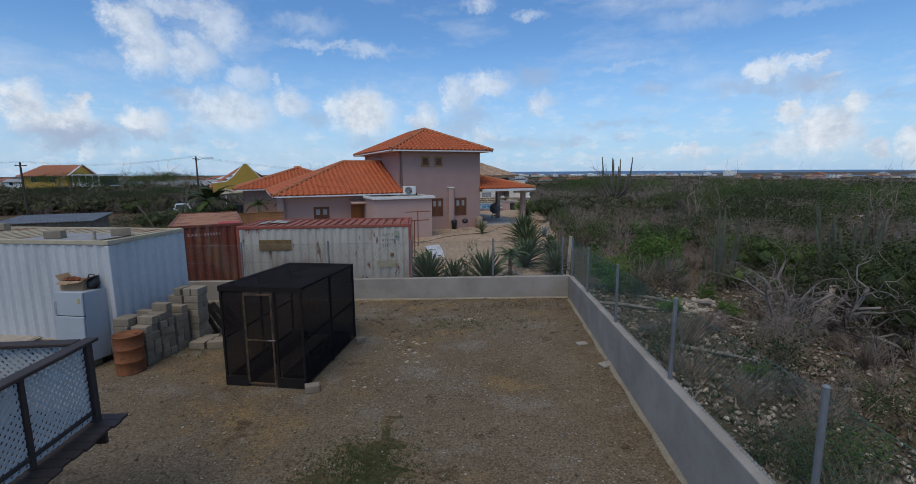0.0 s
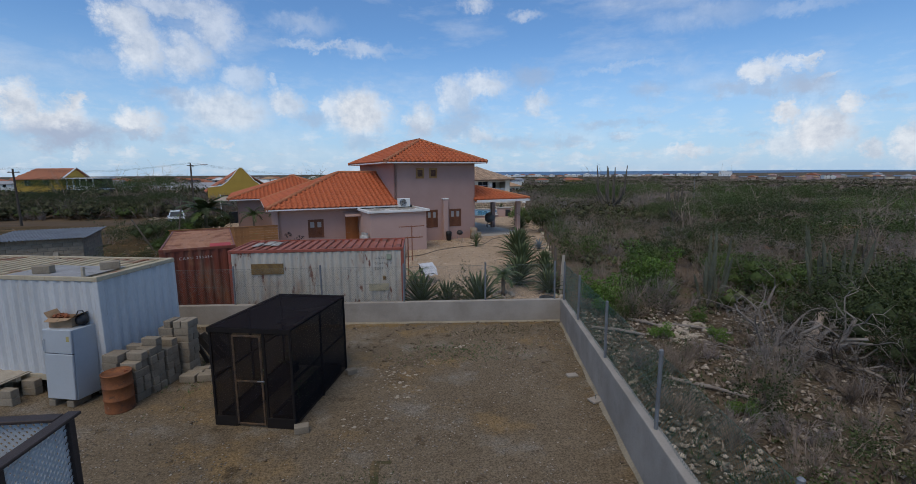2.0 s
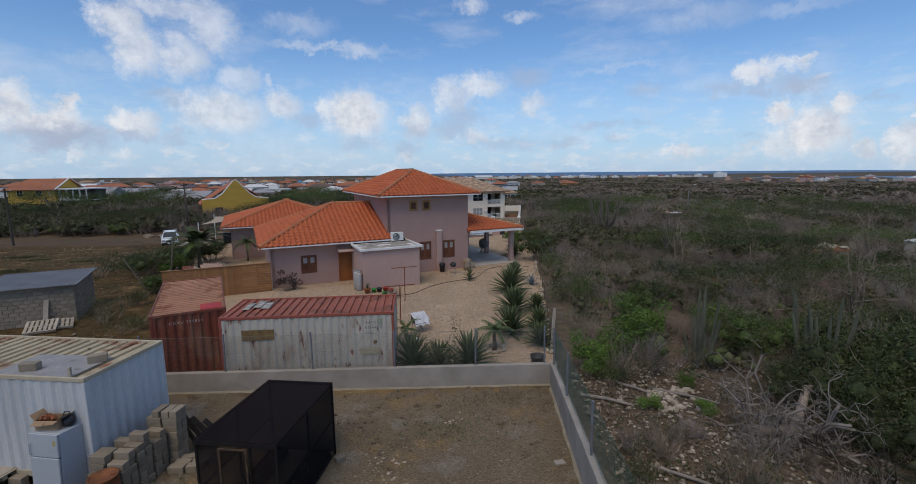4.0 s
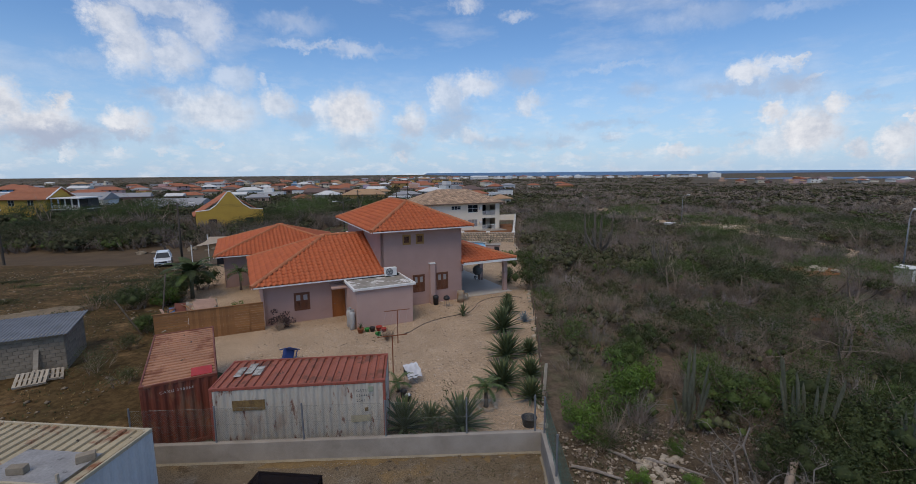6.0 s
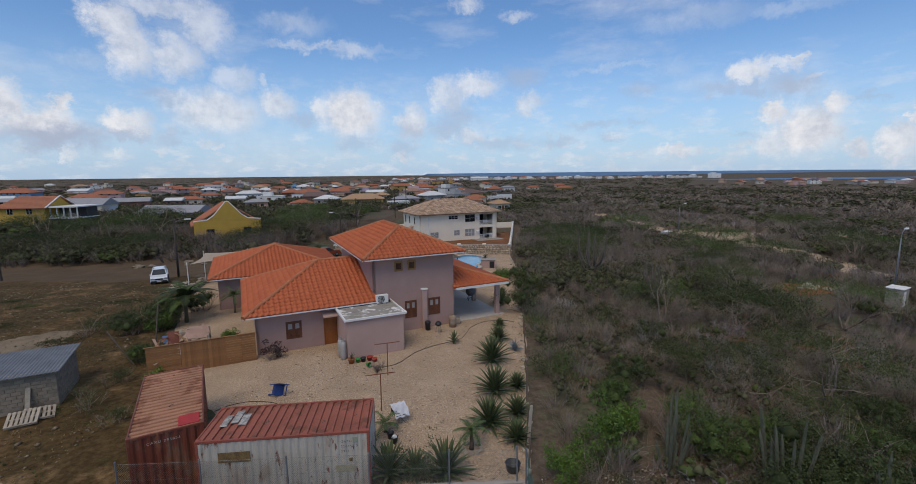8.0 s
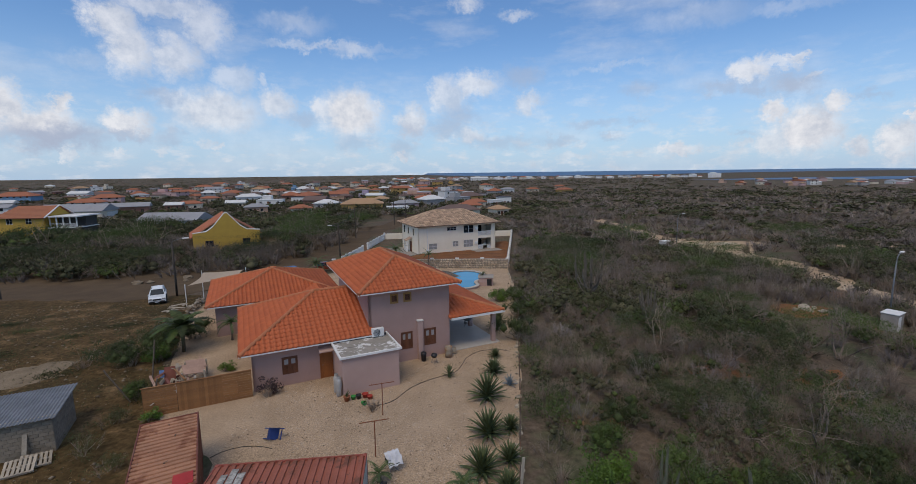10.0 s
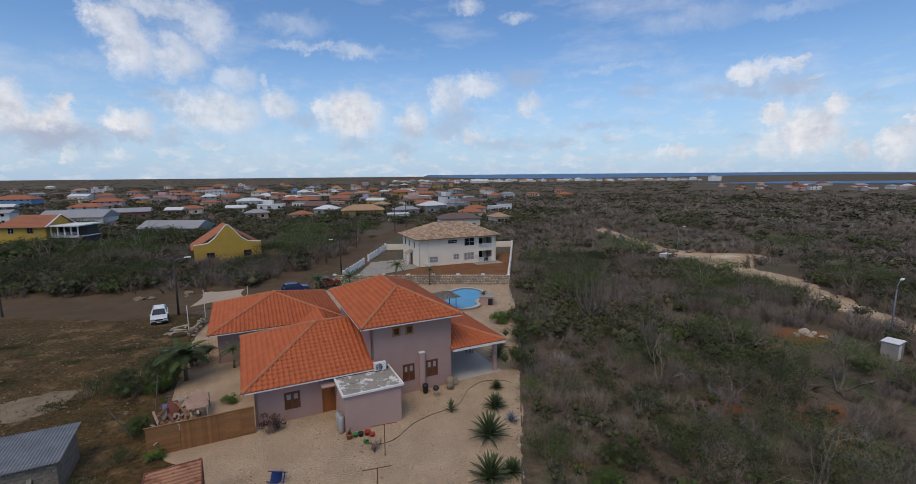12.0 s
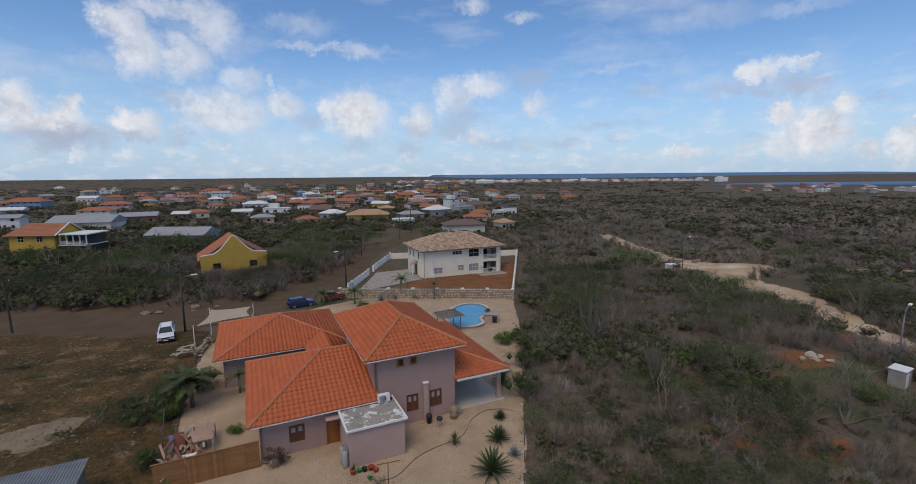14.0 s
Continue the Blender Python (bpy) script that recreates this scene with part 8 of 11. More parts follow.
def yellow_gable_house():
    z = g(-37, 100) - 0.2
    root = thing("house", pose(-42.6, 96.8, z, 0, 0, 25) @ Matrix.Scale(0.9, 4), "yellow house with a stepped white-edged gable", "house")
    W, D, H = 14.0, 11.0, 3.1
    # gable front with curved shoulders
    out = [(0, 0), (W, 0), (W, H + 1.0), (W * 0.80, H + 1.3), (W * 0.70, H + 2.3), (W * 0.52, H + 5.3), (W * 0.48, H + 5.3), (W * 0.30, H + 2.3), (W * 0.20, H + 1.3), (0, H + 1.0)]
    MB().prism(out, -0.3, 0.0, pose(0, 0, 0, 90)).done("gable_wall", YELLOW, root)
    edge = MB()
    for (a, b), (c, d) in zip(out[2:], out[3:]):
        edge.tube([(a, 0.15, b + 0.08), (c, 0.15, d + 0.08)], 0.16, 6)
    edge.done("gable_edge", WHITE, root, "white gable coping")
    wall_panel(D, H, 0.25, [(2.0, 0.9, 3.4, 2.1), (6.0, 0.9, 7.4, 2.1)]).done("wall", YELLOW, root, m=place(0.05, D + 0.3, 0, -90))
    wall_panel(D, H, 0.25, []).done("wall", YELLOW, root, m=place(W - 0.05, 0.3, 0, 90))
    wall_panel(W - 0.6, H, 0.25, []).done("wall", YELLOW, root, m=place(W - 0.3, D, 0, 180))
    rw = mat("gable_roof", (0.46, 0.165, 0.085), (0.40, 0.14, 0.075), 0.8, scale=0.8, fine=5, fine_amt=0.2)
    for s in ((-0.5, 0.3, H), (W + 0.5, 0.3, H)):
        x = s[0]
        roof_slope(root, [(x, 0.32, H), (x, D + 0.8, H), (W / 2, D + 0.8, H + 4.9), (W / 2, 0.32, H + 4.9)], 0, rw, rw, 0.5, 0.6)
    for x in (2.5, 10.2):
        simple_window(root, x, 1.0, 1.5, 1.3, -0.06, 2, BROWN_WOOD)


yellow_gable_house()


def yellow_balcony_house():
    z = g(-95, 126)
    root = thing("house", pose(-101.5, 125.5, z, 0, 0, -4) @ Matrix.Scale(0.94, 4), "yellow two-storey house with an orange roof and white balcony", "house")
    W, D, H = 12.5, 9, 6.0
    wall_panel(W, H, 0.3, [(2.5, 4.2, 4.0, 5.6), (7.5, 4.2, 9.0, 5.6)]).done("wall", YELLOW, root)
    wall_panel(D, H, 0.3, []).done("wall", YELLOW, root, m=place(W, 0, 0, 90))
    wall_panel(D, H, 0.3, []).done("wall", YELLOW, root, m=place(0, D, 0, -90))
    wall_panel(W, H, 0.3, []).done("wall", YELLOW, root, m=place(W, D, 0, 180))
    simple_window(root, 2.5, 4.2, 1.5, 1.4, 0.05)
    simple_window(root, 7.5, 4.2, 1.5, 1.4, 0.05)
    OR = mat("orange_roof_far", (0.40, 0.16, 0.085), (0.34, 0.135, 0.075), 0.8, scale=0.6, fine=4, fine_amt=0.2)
    roof_slope(root, [(-0.8, -0.8, H - 0.2), (W + 0.8, -0.8, H - 0.2), (W + 0.8, D / 2, H + 2.8), (2.5, D / 2, H + 2.8)], 0, OR, OR, 0.5, 0.6)
    roof_slope(root, [(W + 0.8, D + 0.8, H - 0.2), (-0.8, D + 0.8, H - 0.2), (2.5, D / 2, H + 2.8), (W + 0.8, D / 2, H + 2.8)], 0, OR, OR, 0.5, 0.6)
    gb = MB().prism([(0, 0), (D, 0), (D / 2, 3.0)], 0, 0.25, Matrix.Translation((W - 0.02, 0, H - 0.25)) @ pose(0, 0, 0, 90, 0, 90))
    gb.done("gable", YELLOW, root)
    ed = MB().tube([(W + 0.6, -0.8, H - 0.15), (W + 0.6, D / 2, H + 2.9), (W + 0.6, D + 0.8, H - 0.15)], 0.2, 6)
    ed.done("gable_edge", WHITE, root)
    # east balcony block
    MB().box(W + 0.02, 1.0, 0, W + 7.5, D - 1, 2.9).done("balcony_block", mat("dark_screen", (0.05, 0.04, 0.04), None, 0.8, scale=2), root)
    MB().box(W + 0.02, 0.6, 2.9, W + 7.8, D - 0.6, 3.15).done("balcony_floor", WHITE, root)
    for i in range(5):
        MB().box(W + 0.4 + i * 1.75, 0.7, 3.15, W + 0.65 + i * 1.75, 0.95, 5.9).done("balcony_post", WHITE, root)
    for zz in (3.5, 3.8, 4.1):
        MB().box(W + 0.4, 0.75, zz, W + 7.7, 0.85, zz + 0.09).done("balcony_rail", WHITE, root)
    # solid back whose dark colour holds the shade inside the balcony
    MB().box(W + 0.3, 4.0, 3.15, W + 7.6, D - 1, 5.8).done("balcony_back", mat("shadowy_room", (0.07, 0.065, 0.06), None, 0.8), root)
    MB().box(W - 0.2, 0.0, 5.9, W + 8.4, D - 0.5, 6.2).done("balcony_roof", WHITE, root)


yellow_balcony_house()


def plain_house(x, y, w, d, h, rz, wall_m, roof_m, kind, label, seed, far=False):
    """A distant house: walls, roof, door and windows that can be told apart."""
    r = random.Random(seed)
    z = g(x, y) - 0.2
    root = thing("house", pose(x, y, z, 0, 0, rz), label, "house", "houses of the town")
    wl = MB()
    wl.box(-w / 2, -d / 2, 0, w / 2, d / 2, h, 0.03)
    wl.done("wall", wall_m, root)
    ov = 0.6
    a, b = w / 2 + ov, d / 2 + ov
    if kind == "flat":
        MB().box(-w / 2 - 0.15, -d / 2 - 0.15, h - 0.05, w / 2 + 0.15, d / 2 + 0.15, h + 0.25, 0.03).done("roof", roof_m, root)
        if w > 11:
            MB().box(-w * 0.3, -d * 0.2, h + 0.2, w * 0.05, d * 0.45, h + 2.6, 0.03).done("upper_room", wall_m, root)
    elif kind == "gable":
        rz_ = h + min(w, d) * 0.22
        MB().add([(-a, -b, h), (a, -b, h), (a, b, h), (-a, b, h), (-a, 0, rz_), (a, 0, rz_)] + [(-a, -b, h - 0.2), (a, -b, h - 0.2), (a, b, h - 0.2), (-a, b, h - 0.2)],
                 [(0, 1, 5, 4), (2, 3, 4, 5), (0, 4, 3, 9, 6), (1, 7, 8, 2, 5), (6, 7, 1, 0), (8, 9, 3, 2), (6, 9, 8, 7)]).done("roof", roof_m, root)
    else:
        rz_ = h + min(w, d) * 0.24
        k = max(0.5, (w - d) / 2) if w > d else 0.5
        MB().add([(-a, -b, h), (a, -b, h), (a, b, h), (-a, b, h), (-k, 0, rz_), (k, 0, rz_)] + [(-a, -b, h - 0.2), (a, -b, h - 0.2), (a, b, h - 0.2), (-a, b, h - 0.2)],
                 [(0, 1, 5, 4), (2, 3, 4, 5), (0, 4, 3), (1, 2, 5), (6, 7, 1, 0), (7, 8, 2, 1), (8, 9, 3, 2), (9, 6, 0, 3), (6, 9, 8, 7)]).done("roof", roof_m, root)
    n = max(2, int(w / (7 if far else 4)))
    for fl in range(1 if h < 4.5 else 2):
        for i in range(n):
            xx = -w / 2 + (i + 0.5) * w / n - 0.6
            zz = 0.9 + fl * 2.9
            win = MB().box(xx, -d / 2 - 0.05, zz, xx + 1.2, -d / 2 + 0.02, zz + 1.2).done("window", GLASS, root)
            if not far:
                MB().box(xx - 0.1, -d / 2 - 0.12, zz - 0.12, xx + 1.3, -d / 2 - 0.002, zz).done("sill", WHITE, win)
    if not far:
        MB().box(-w * 0.1, -d / 2 - 0.06, 0.1, -w * 0.1 + 1.0, -d / 2 + 0.02, 2.2).done("door", BROWN_WOOD, root)
    return root


def far_paint(name, c):
    return mat(name, c, tuple(0.88 * q for q in c), 0.85, scale=0.3, fine=3, fine_amt=0.08, bump=0)


FW = [far_paint("far_" + n, c) for n, c in (("white", (0.70, 0.69, 0.66)), ("cream", (0.68, 0.60, 0.47)), ("pink", (0.55, 0.37, 0.35)), ("ochre", (0.48, 0.30, 0.10)),
                                            ("peach", (0.55, 0.36, 0.26)), ("lilac", (0.42, 0.33, 0.42)), ("brick", (0.24, 0.12, 0.09)), ("blue", (0.16, 0.30, 0.46)), ("grey", (0.36, 0.35, 0.34)))]
FR = [far_paint("far_roof_" + n, c) for n, c in (("orange", (0.34, 0.125, 0.065)), ("white", (0.62, 0.62, 0.60)), ("grey", (0.30, 0.30, 0.31)), ("brown", (0.15, 0.10, 0.085)), ("red", (0.36, 0.07, 0.05)),
                                                 ("tan", (0.40, 0.25, 0.14)), ("dark", (0.06, 0.06, 0.075)))]
# the far white again, raised to hold the sunlight on the shore
FW.append(far_paint("far_sunlit_white", (0.80, 0.79, 0.76)))
WNAME = ["white", "cream", "pink", "ochre", "peach", "lilac", "brick", "blue", "grey", "sunlit white"]
RNAME = ["orange", "white", "grey", "brown", "red", "tan", "dark"]
# x, y, width, height, wall, roof, shape
TOWN_A = [(-174, 216, 10.7, 5.5, 0, 2, 1), (-250, 311, 15.4, 3.2, 8, 1, 1), (-295, 382, 27.8, 5.3, 7, 0, 2), (-316, 482, 20.8, 3.8, 0, 1, 1), (-314, 514, 17.0, 3.0, 4, 0, 2), (-171, 266, 16.7, 4.9, 0, 0, 2),
          (-198, 327, 18.4, 5.1, 2, 0, 2), (-136, 206, 25.2, 4.1, 1, 2, 1), (-128, 208, 9.0, 3.2, 0, 1, 0), (-133, 237, 16.5, 3.8, 6, 2, 1), (-348, 625, 14.5, 3.8, 2, 0, 2), (-226, 416, 13.2, 3.1, 0, 2, 2)]
TOWN_B = [(-227, 458, 19.7, 4.5, 2, 0, 0), (-219, 487, 19.3, 3.5, 4, 0, 2), (-275, 655, 23.9, 5.6, 1, 0, 2), (-218, 546, 19.9, 5.2, 0, 2, 1), (-117, 261, 13.0, 3.4, 1, 0, 2), (-122, 256, 8.5, 3.0, 6, 1, 1),
          (-135, 331, 12.1, 3.2, 1, 0, 2), (-112, 339, 18.0, 3.5, 0, 1, 2), (-95, 267, 10.6, 3.0, 1, 1, 1), (-71, 225, 10.7, 3.0, 4, 2, 2), (-83, 290, 16.4, 3.0, 0, 1, 0), (-70, 307, 9.2, 3.5, 0, 2, 0)]
TOWN_C = [(-55, 289, 10.0, 3.6, 1, 0, 2), (-47, 308, 11.2, 3.0, 4, 5, 0), (-47, 210, 9.2, 3.0, 1, 0, 2), (-21, 219, 20.3, 3.7, 3, 5, 2), (-15, 266, 8.8, 3.3, 1, 5, 2), (-1, 222, 12.5, 3.0, 2, 2, 2),
          (-4, 194, 9.6, 3.0, 0, 1, 0), (7, 363, 21.7, 3.5, 2, 1, 0), (11, 272, 14.4, 3.0, 4, 0, 2), (-31, 357, 13.0, 3.0, 5, 2, 0), (32, 417, 15.2, 3.0, 8, 1, 0), (-157, 536, 23.1, 3.0, 0, 1, 0)]
TOWN_D = [(-141, 598, 12.7, 4.1, 7, 1, 0), (-245, 963, 23.0, 3.5, 4, 0, 2), (-109, 673, 9.8, 3.0, 0, 1, 0), (-47, 623, 14.9, 3.3, 3, 0, 2), (7, 624, 13.2, 3.0, 3, 1, 0), (-403, 1037, 34.4, 4.4, 4, 0, 2),
          (-104, 519, 15.1, 3.0, 0, 1, 0), (-74, 156, 19.6, 3.1, 8, 2, 1), (43, 390, 8.8, 3.0, 1, 0, 2), (48, 366, 8.7, 3.3, 0, 1, 0), (89, 407, 12.4, 4.0, 0, 2, 2), (117, 424, 11.8, 3.0, 1, 0, 2)]
TOWN_E = [(172, 511, 12.2, 3.0, 4, 0, 2), (137, 393, 14.3, 3.3, 3, 0, 2), (34, 229, 10.0, 3.1, 1, 0, 2), (46, 241, 6.4, 3.0, 0, 1, 0), (53, 250, 7.6, 4.5, 0, 6, 0), (28, 204, 10.8, 3.0, 1, 0, 2),
          (36, 179, 6.6, 3.0, 1, 5, 2), (18, 161, 15, 4.2, 1, 3, 2)]
for i, (x, y, w, h, a, b, s) in enumerate(TOWN_A + TOWN_B + TOWN_C + TOWN_D + TOWN_E):
    b = b % 7
    plain_house(x, y, w * 0.92, max(w * 0.48, 6.0), max(3.0, h * 0.95), (8, 16, 4, -6, 20)[i % 5], FW[a], FR[b], ("flat", "gable", "hip")[s],
                WNAME[a] + " walled house with a " + RNAME[b] + " roof among the bushes", i)
rng = random.Random(77)


def scatter_house(x, y, i, big=1.0, walls=(0, 1, 1, 2, 3, 4, 6, 8), roofs=(0, 0, 3, 1, 2, 5, 3)):
    a, b = rng.choice(walls), rng.choice(roofs)
    w = (7 + 6 * rng.random()) * big
    plain_house(x, y, w, w * (0.55 + 0.3 * rng.random()), rng.choice([3.0, 3.2, 3.5, 5.2]) * (big ** 0.5), rng.choice([10, 22, -15, 35, 60]), FW[a], FR[b], rng.choice(["flat", "gable", "hip", "hip"]),
                WNAME[a] + " walled distant house with a " + RNAME[b] + " roof", 100 + i, True)


for i in range(92):
    # the town west and north, thinning to the far coast
    d = 1 / (1 / 1500 + (1 / 400 - 1 / 1500) * rng.random())
    az = radians(-40 + 46 * rng.random())
    scatter_house(d * math.sin(az), d * math.cos(az), i, 1.0 if d < 700 else 1.35)
near = [(q[0], q[1]) for q in TOWN_A + TOWN_B + TOWN_C + TOWN_D + TOWN_E]
for i in range(400):
    # more of the nearer streets
    d = 1 / (1 / 620 + (1 / 230 - 1 / 620) * rng.random())
    az = radians(-20 + 31 * rng.random())
    x, y = d * math.sin(az), d * math.cos(az)
    if len(near) > 96 or any(math.hypot(x - a, y - b) < 19 for a, b in near):
        continue
    near.append((x, y))
    scatter_house(x, y, 400 + i, 1.15)
for i in range(60):
    # the strip along the coast, its sunlight put into a brighter white
    az = radians(-2 + 36 * (i + rng.random()) / 60)
    d = 1500 + 450 * rng.random()
    scatter_house(d * math.sin(az), d * math.cos(az), 200 + i, 2.1, (9, 9, 9, 1, 4), (1, 1, 2, 0))
for i in range(40):
    az = radians(34 + 19 * rng.random())
    d = 640 + 300 * rng.random() ** 1.3
    scatter_house(d * math.sin(az), d * math.cos(az), 300 + i, 1.05, (0, 1, 6, 8, 2, 4), (2, 3, 5, 3, 0, 1))
plain_house(880, 1245, 34, 14, 13, 10, FW[9], FR[1], "flat", "large white hotel block by the shore", 999, True)
plain_house(205, 1330, 50, 20, 7, 5, FW[0], FR[1], "gable", "large white hall near the shore", 998, True)


# ---- road side: lamps, poles, cars ----
def street_lamp(x, y, h, rz, label, wood=False):
    z = g(x, y)
    root = thing("street_lamp", pose(x, y, z - 0.1, 0, 0, rz), label, "street lamp", "street lamps")
    MB().tube([(0, 0, 0), (0.02, 0, h * 0.6), (0.03, 0, h)], [0.14, 0.11, 0.085] if wood else [0.09, 0.07, 0.05], 10).done("pole", DARK_GREY_WOOD if wood else GREY_STEEL, root, smooth=True)
    if wood:
        arm = [(0.03, 0, h - 0.5), (0.7, 0, h - 0.25), (1.3, 0, h - 0.15)]
        MB().box(-0.6, -0.05, h - 0.35, 0.6, 0.05, h - 0.25, 0.01, pose(0, 0, 0, 0, 0, 60)).done("crossarm", DARK_GREY_WOOD, root)
    else:
        arm = [(0.03, 0, h - 0.1), (0.12, 0, h + 0.35), (0.5, 0, h + 0.62), (1.5, 0, h + 0.75)]
    MB().tube(arm, 0.035, 6).done("arm", GREY_STEEL, root)
    e = Vector(arm[-1])
    MB().box(e.x - 0.1, -0.13, e.z - 0.08, e.x + 0.65, 0.13, e.z + 0.07, 0.04).done("lamp_head", WHITE, root)


street_lamp(-28.6, 60.4, 7.55, 20, "wooden pole with a street lamp arm", True)
street_lamp(-11.8, 84.3, 6.9, 180, "wooden pole with a street lamp arm", True)
street_lamp(59.5, 94.8, 6.9, 20, "slim grey steel street lamp beside the sandy track")
street_lamp(46.4, 38.3, 5.9, 30, "slim grey steel street lamp beside the sandy track")
for x, y, h in ((-51.8, 63.8, 7.5), (-4.0, 148, 9.0), (-0.5, 165, 10.0), (-12.8, 118, 8.0)):
    p = thing("utility_pole", pose(x, y, g(x, y) - 0.1), "dark wooden utility pole with crossarm", "utility pole", "utility poles")
    MB().tube([(0, 0, 0), (-0.05, 0, h)], [0.15, 0.10], 8).done("pole", DARK_GREY_WOOD, p)
    MB().box(-0.7, -0.05, h - 0.5, 0.7, 0.05, h - 0.38, 0.01).done("crossarm", DARK_GREY_WOOD, p)
    for s in (-0.6, 0, 0.6):
        MB().lathe([(0.04, h - 0.38), (0.05, h - 0.3), (0.02, h - 0.24)], 8, Matrix.Translation((s, 0, 0))).done("insulator", WHITE, p)
wires = thing("overhead_cable", Matrix.Identity(4), "thin black overhead cables between poles", "cable")
for k in range(3):
    for a, c in (((-51.8, 63.8, 6.0), (-28.6, 60.4, 6.5)), ((-28.6, 60.4, 6.4), (-11.8, 84.3, 5.0)), ((-110, 66, 6.0), (-51.8, 63.8, 6.0)), ((-11.8, 84.3, 5.0), (-12.8, 118, 5.2))):
        a, c = Vector(a) + Vector((0, 0.3 * k, 0.1 * k)), Vector(c) + Vector((0, 0.3 * k, 0.1 * k))
        MB().tube([a.lerp(c, t / 8) - Vector((0, 0, 0.7 * math.sin(math.pi * t / 8))) for t in range(9)], 0.006, 4).done("cable", BLACK, wires, fix=False)
cab = thing("utility_cabinet", pose(44.2, 36.2, g(44, 36) - 0.05, 0, 0, 25), "white concrete utility cabinet by the track", "cabinet")
MB().box(-0.8, -0.6, 0, 0.8, 0.6, 1.6, 0.03).done("body", CONCRETE, cab)
MB().box(-0.87, -0.67, 1.6, 0.87, 0.67, 1.7, 0.03).done("top_slab", WHITE, cab)
MB().box(-0.65, -0.63, 0.1, 0.0, -0.6, 1.4, 0.01).done("door", WHITE, cab)
cab2 = thing("utility_cabinet", pose(57.8, 96.5, g(58, 96) - 0.05, 0, 0, 15), "white concrete utility cabinet by the track", "cabinet")
MB().box(-1.0, -0.7, 0, 1.0, 0.7, 1.3, 0.03).done("body", WHITE, cab2)
MB().box(-1.08, -0.78, 1.3, 1.08, 0.78, 1.4, 0.03).done("top_slab", WHITE, cab2)


def car(m, paint, label, spare=False):
    """A sport-utility car facing -y, 4.5 m long."""
    root = thing("car", m, label, "car", "parked cars")
    # side outline (y, z), nose at y = -2.25
    low = [(-2.25, 0.45), (-2.22, 0.85), (-2.05, 0.98), (-1.05, 1.08), (-0.95, 1.10), (2.05, 1.12), (2.22, 1.0), (2.25, 0.45)]
    b = MB()
    v, n = [], len(low)
    for x, shrink in ((-0.84, 0.05), (-0.90, 0.0), (0.90, 0.0), (0.84, 0.05)):
        for y, z in low:
            v.append((x, y * (1 - shrink * 0.3), z - (shrink if z > 0.9 else 0) * 0.0))
    f = [(k * n + i, k * n + i + 1, (k + 1) * n + i + 1, (k + 1) * n + i) for k in range(3) for i in range(n - 1)]
    f += [tuple(range(n)), tuple(3 * n + i for i in range(n)), (0, n, 2 * n, 3 * n, 3 * n + n - 1, 2 * n + n - 1, n + n - 1, n - 1)]
    b.add(v, f).done("body", paint, root)
    cab_ = MB()
    lo = [(-0.80, -1.0, 1.09), (0.80, -1.0, 1.09), (0.82, 2.08, 1.12), (-0.82, 2.08, 1.12)]
    hi = [(-0.64, -0.25, 1.62), (0.64, -0.25, 1.62), (0.66, 1.85, 1.66), (-0.66, 1.85, 1.66)]
    cab_.add(lo + hi, [(0, 1, 5, 4), (1, 2, 6, 5), (2, 3, 7, 6), (3, 0, 4, 7), (4, 5, 6, 7)])
    cab_.done("cabin_glass", GLASS, root, "dark car windows")
    rf = MB().box(-0.67, -0.28, 1.62, 0.67, 1.88, 1.70, 0.03)
    rf.done("roof", paint, root)
    for sx in (-1, 1):
        for (y0, z0, x0), (y1, z1, x1) in (((-1.02, 1.09, 0.81), (-0.25, 1.64, 0.65)), ((0.45, 1.1, 0.82), (0.45, 1.64, 0.66)), ((1.3, 1.1, 0.82), (1.35, 1.64, 0.66)), ((2.08, 1.12, 0.82), (1.86, 1.66, 0.66))):
            MB().tube([(sx * x0, y0, z0), (sx * x1, y1, z1)], 0.05, 6).done("pillar", paint, root)
        MB().tube([(sx * 0.58, 0.0, 1.74), (sx * 0.58, 1.7, 1.76)], 0.02, 6).done("roof_rail", GREY_STEEL, root)
        MB().box(sx * 0.92 - 0.06, -0.95, 1.08, sx * 0.92 + 0.10 * sx + 0.0 if sx > 0 else -0.86, -0.80, 1.22, 0.02).done("mirror", paint, root)
        MB().box(min(sx * 0.52, sx * 0.86), -2.262, 0.72, max(sx * 0.52, sx * 0.86), -2.2, 0.90, 0.02).done("headlight", PALE_GLASS, root)
        for y in (-1.4, 1.4):
            w = MB().lathe([(0.0, -0.11), (0.24, -0.11), (0.33, -0.10), (0.355, -0.06), (0.355, 0.06), (0.33, 0.10), (0.24, 0.11), (0.0, 0.11)], 22, pose(sx * 0.82, y, 0.355, 0, 90)).done("wheel", BLACK, root, smooth=False)
            MB().lathe([(0.0, 0.02), (0.20, 0.0), (0.225, 0.015), (0.225, 0.0)], 16, pose(sx * 0.94, y, 0.355, 0, 90 * sx)).done("rim", GREY_STEEL, w)
    MB().box(-0.45, -2.268, 0.66, 0.45, -2.235, 0.84, 0.01).done("grille", BLACK, root)
    MB().box(-0.82, -2.30, 0.36, 0.82, -2.18, 0.58, 0.03).done("bumper", BLACK if paint is not CAR_BLUE else paint, root)
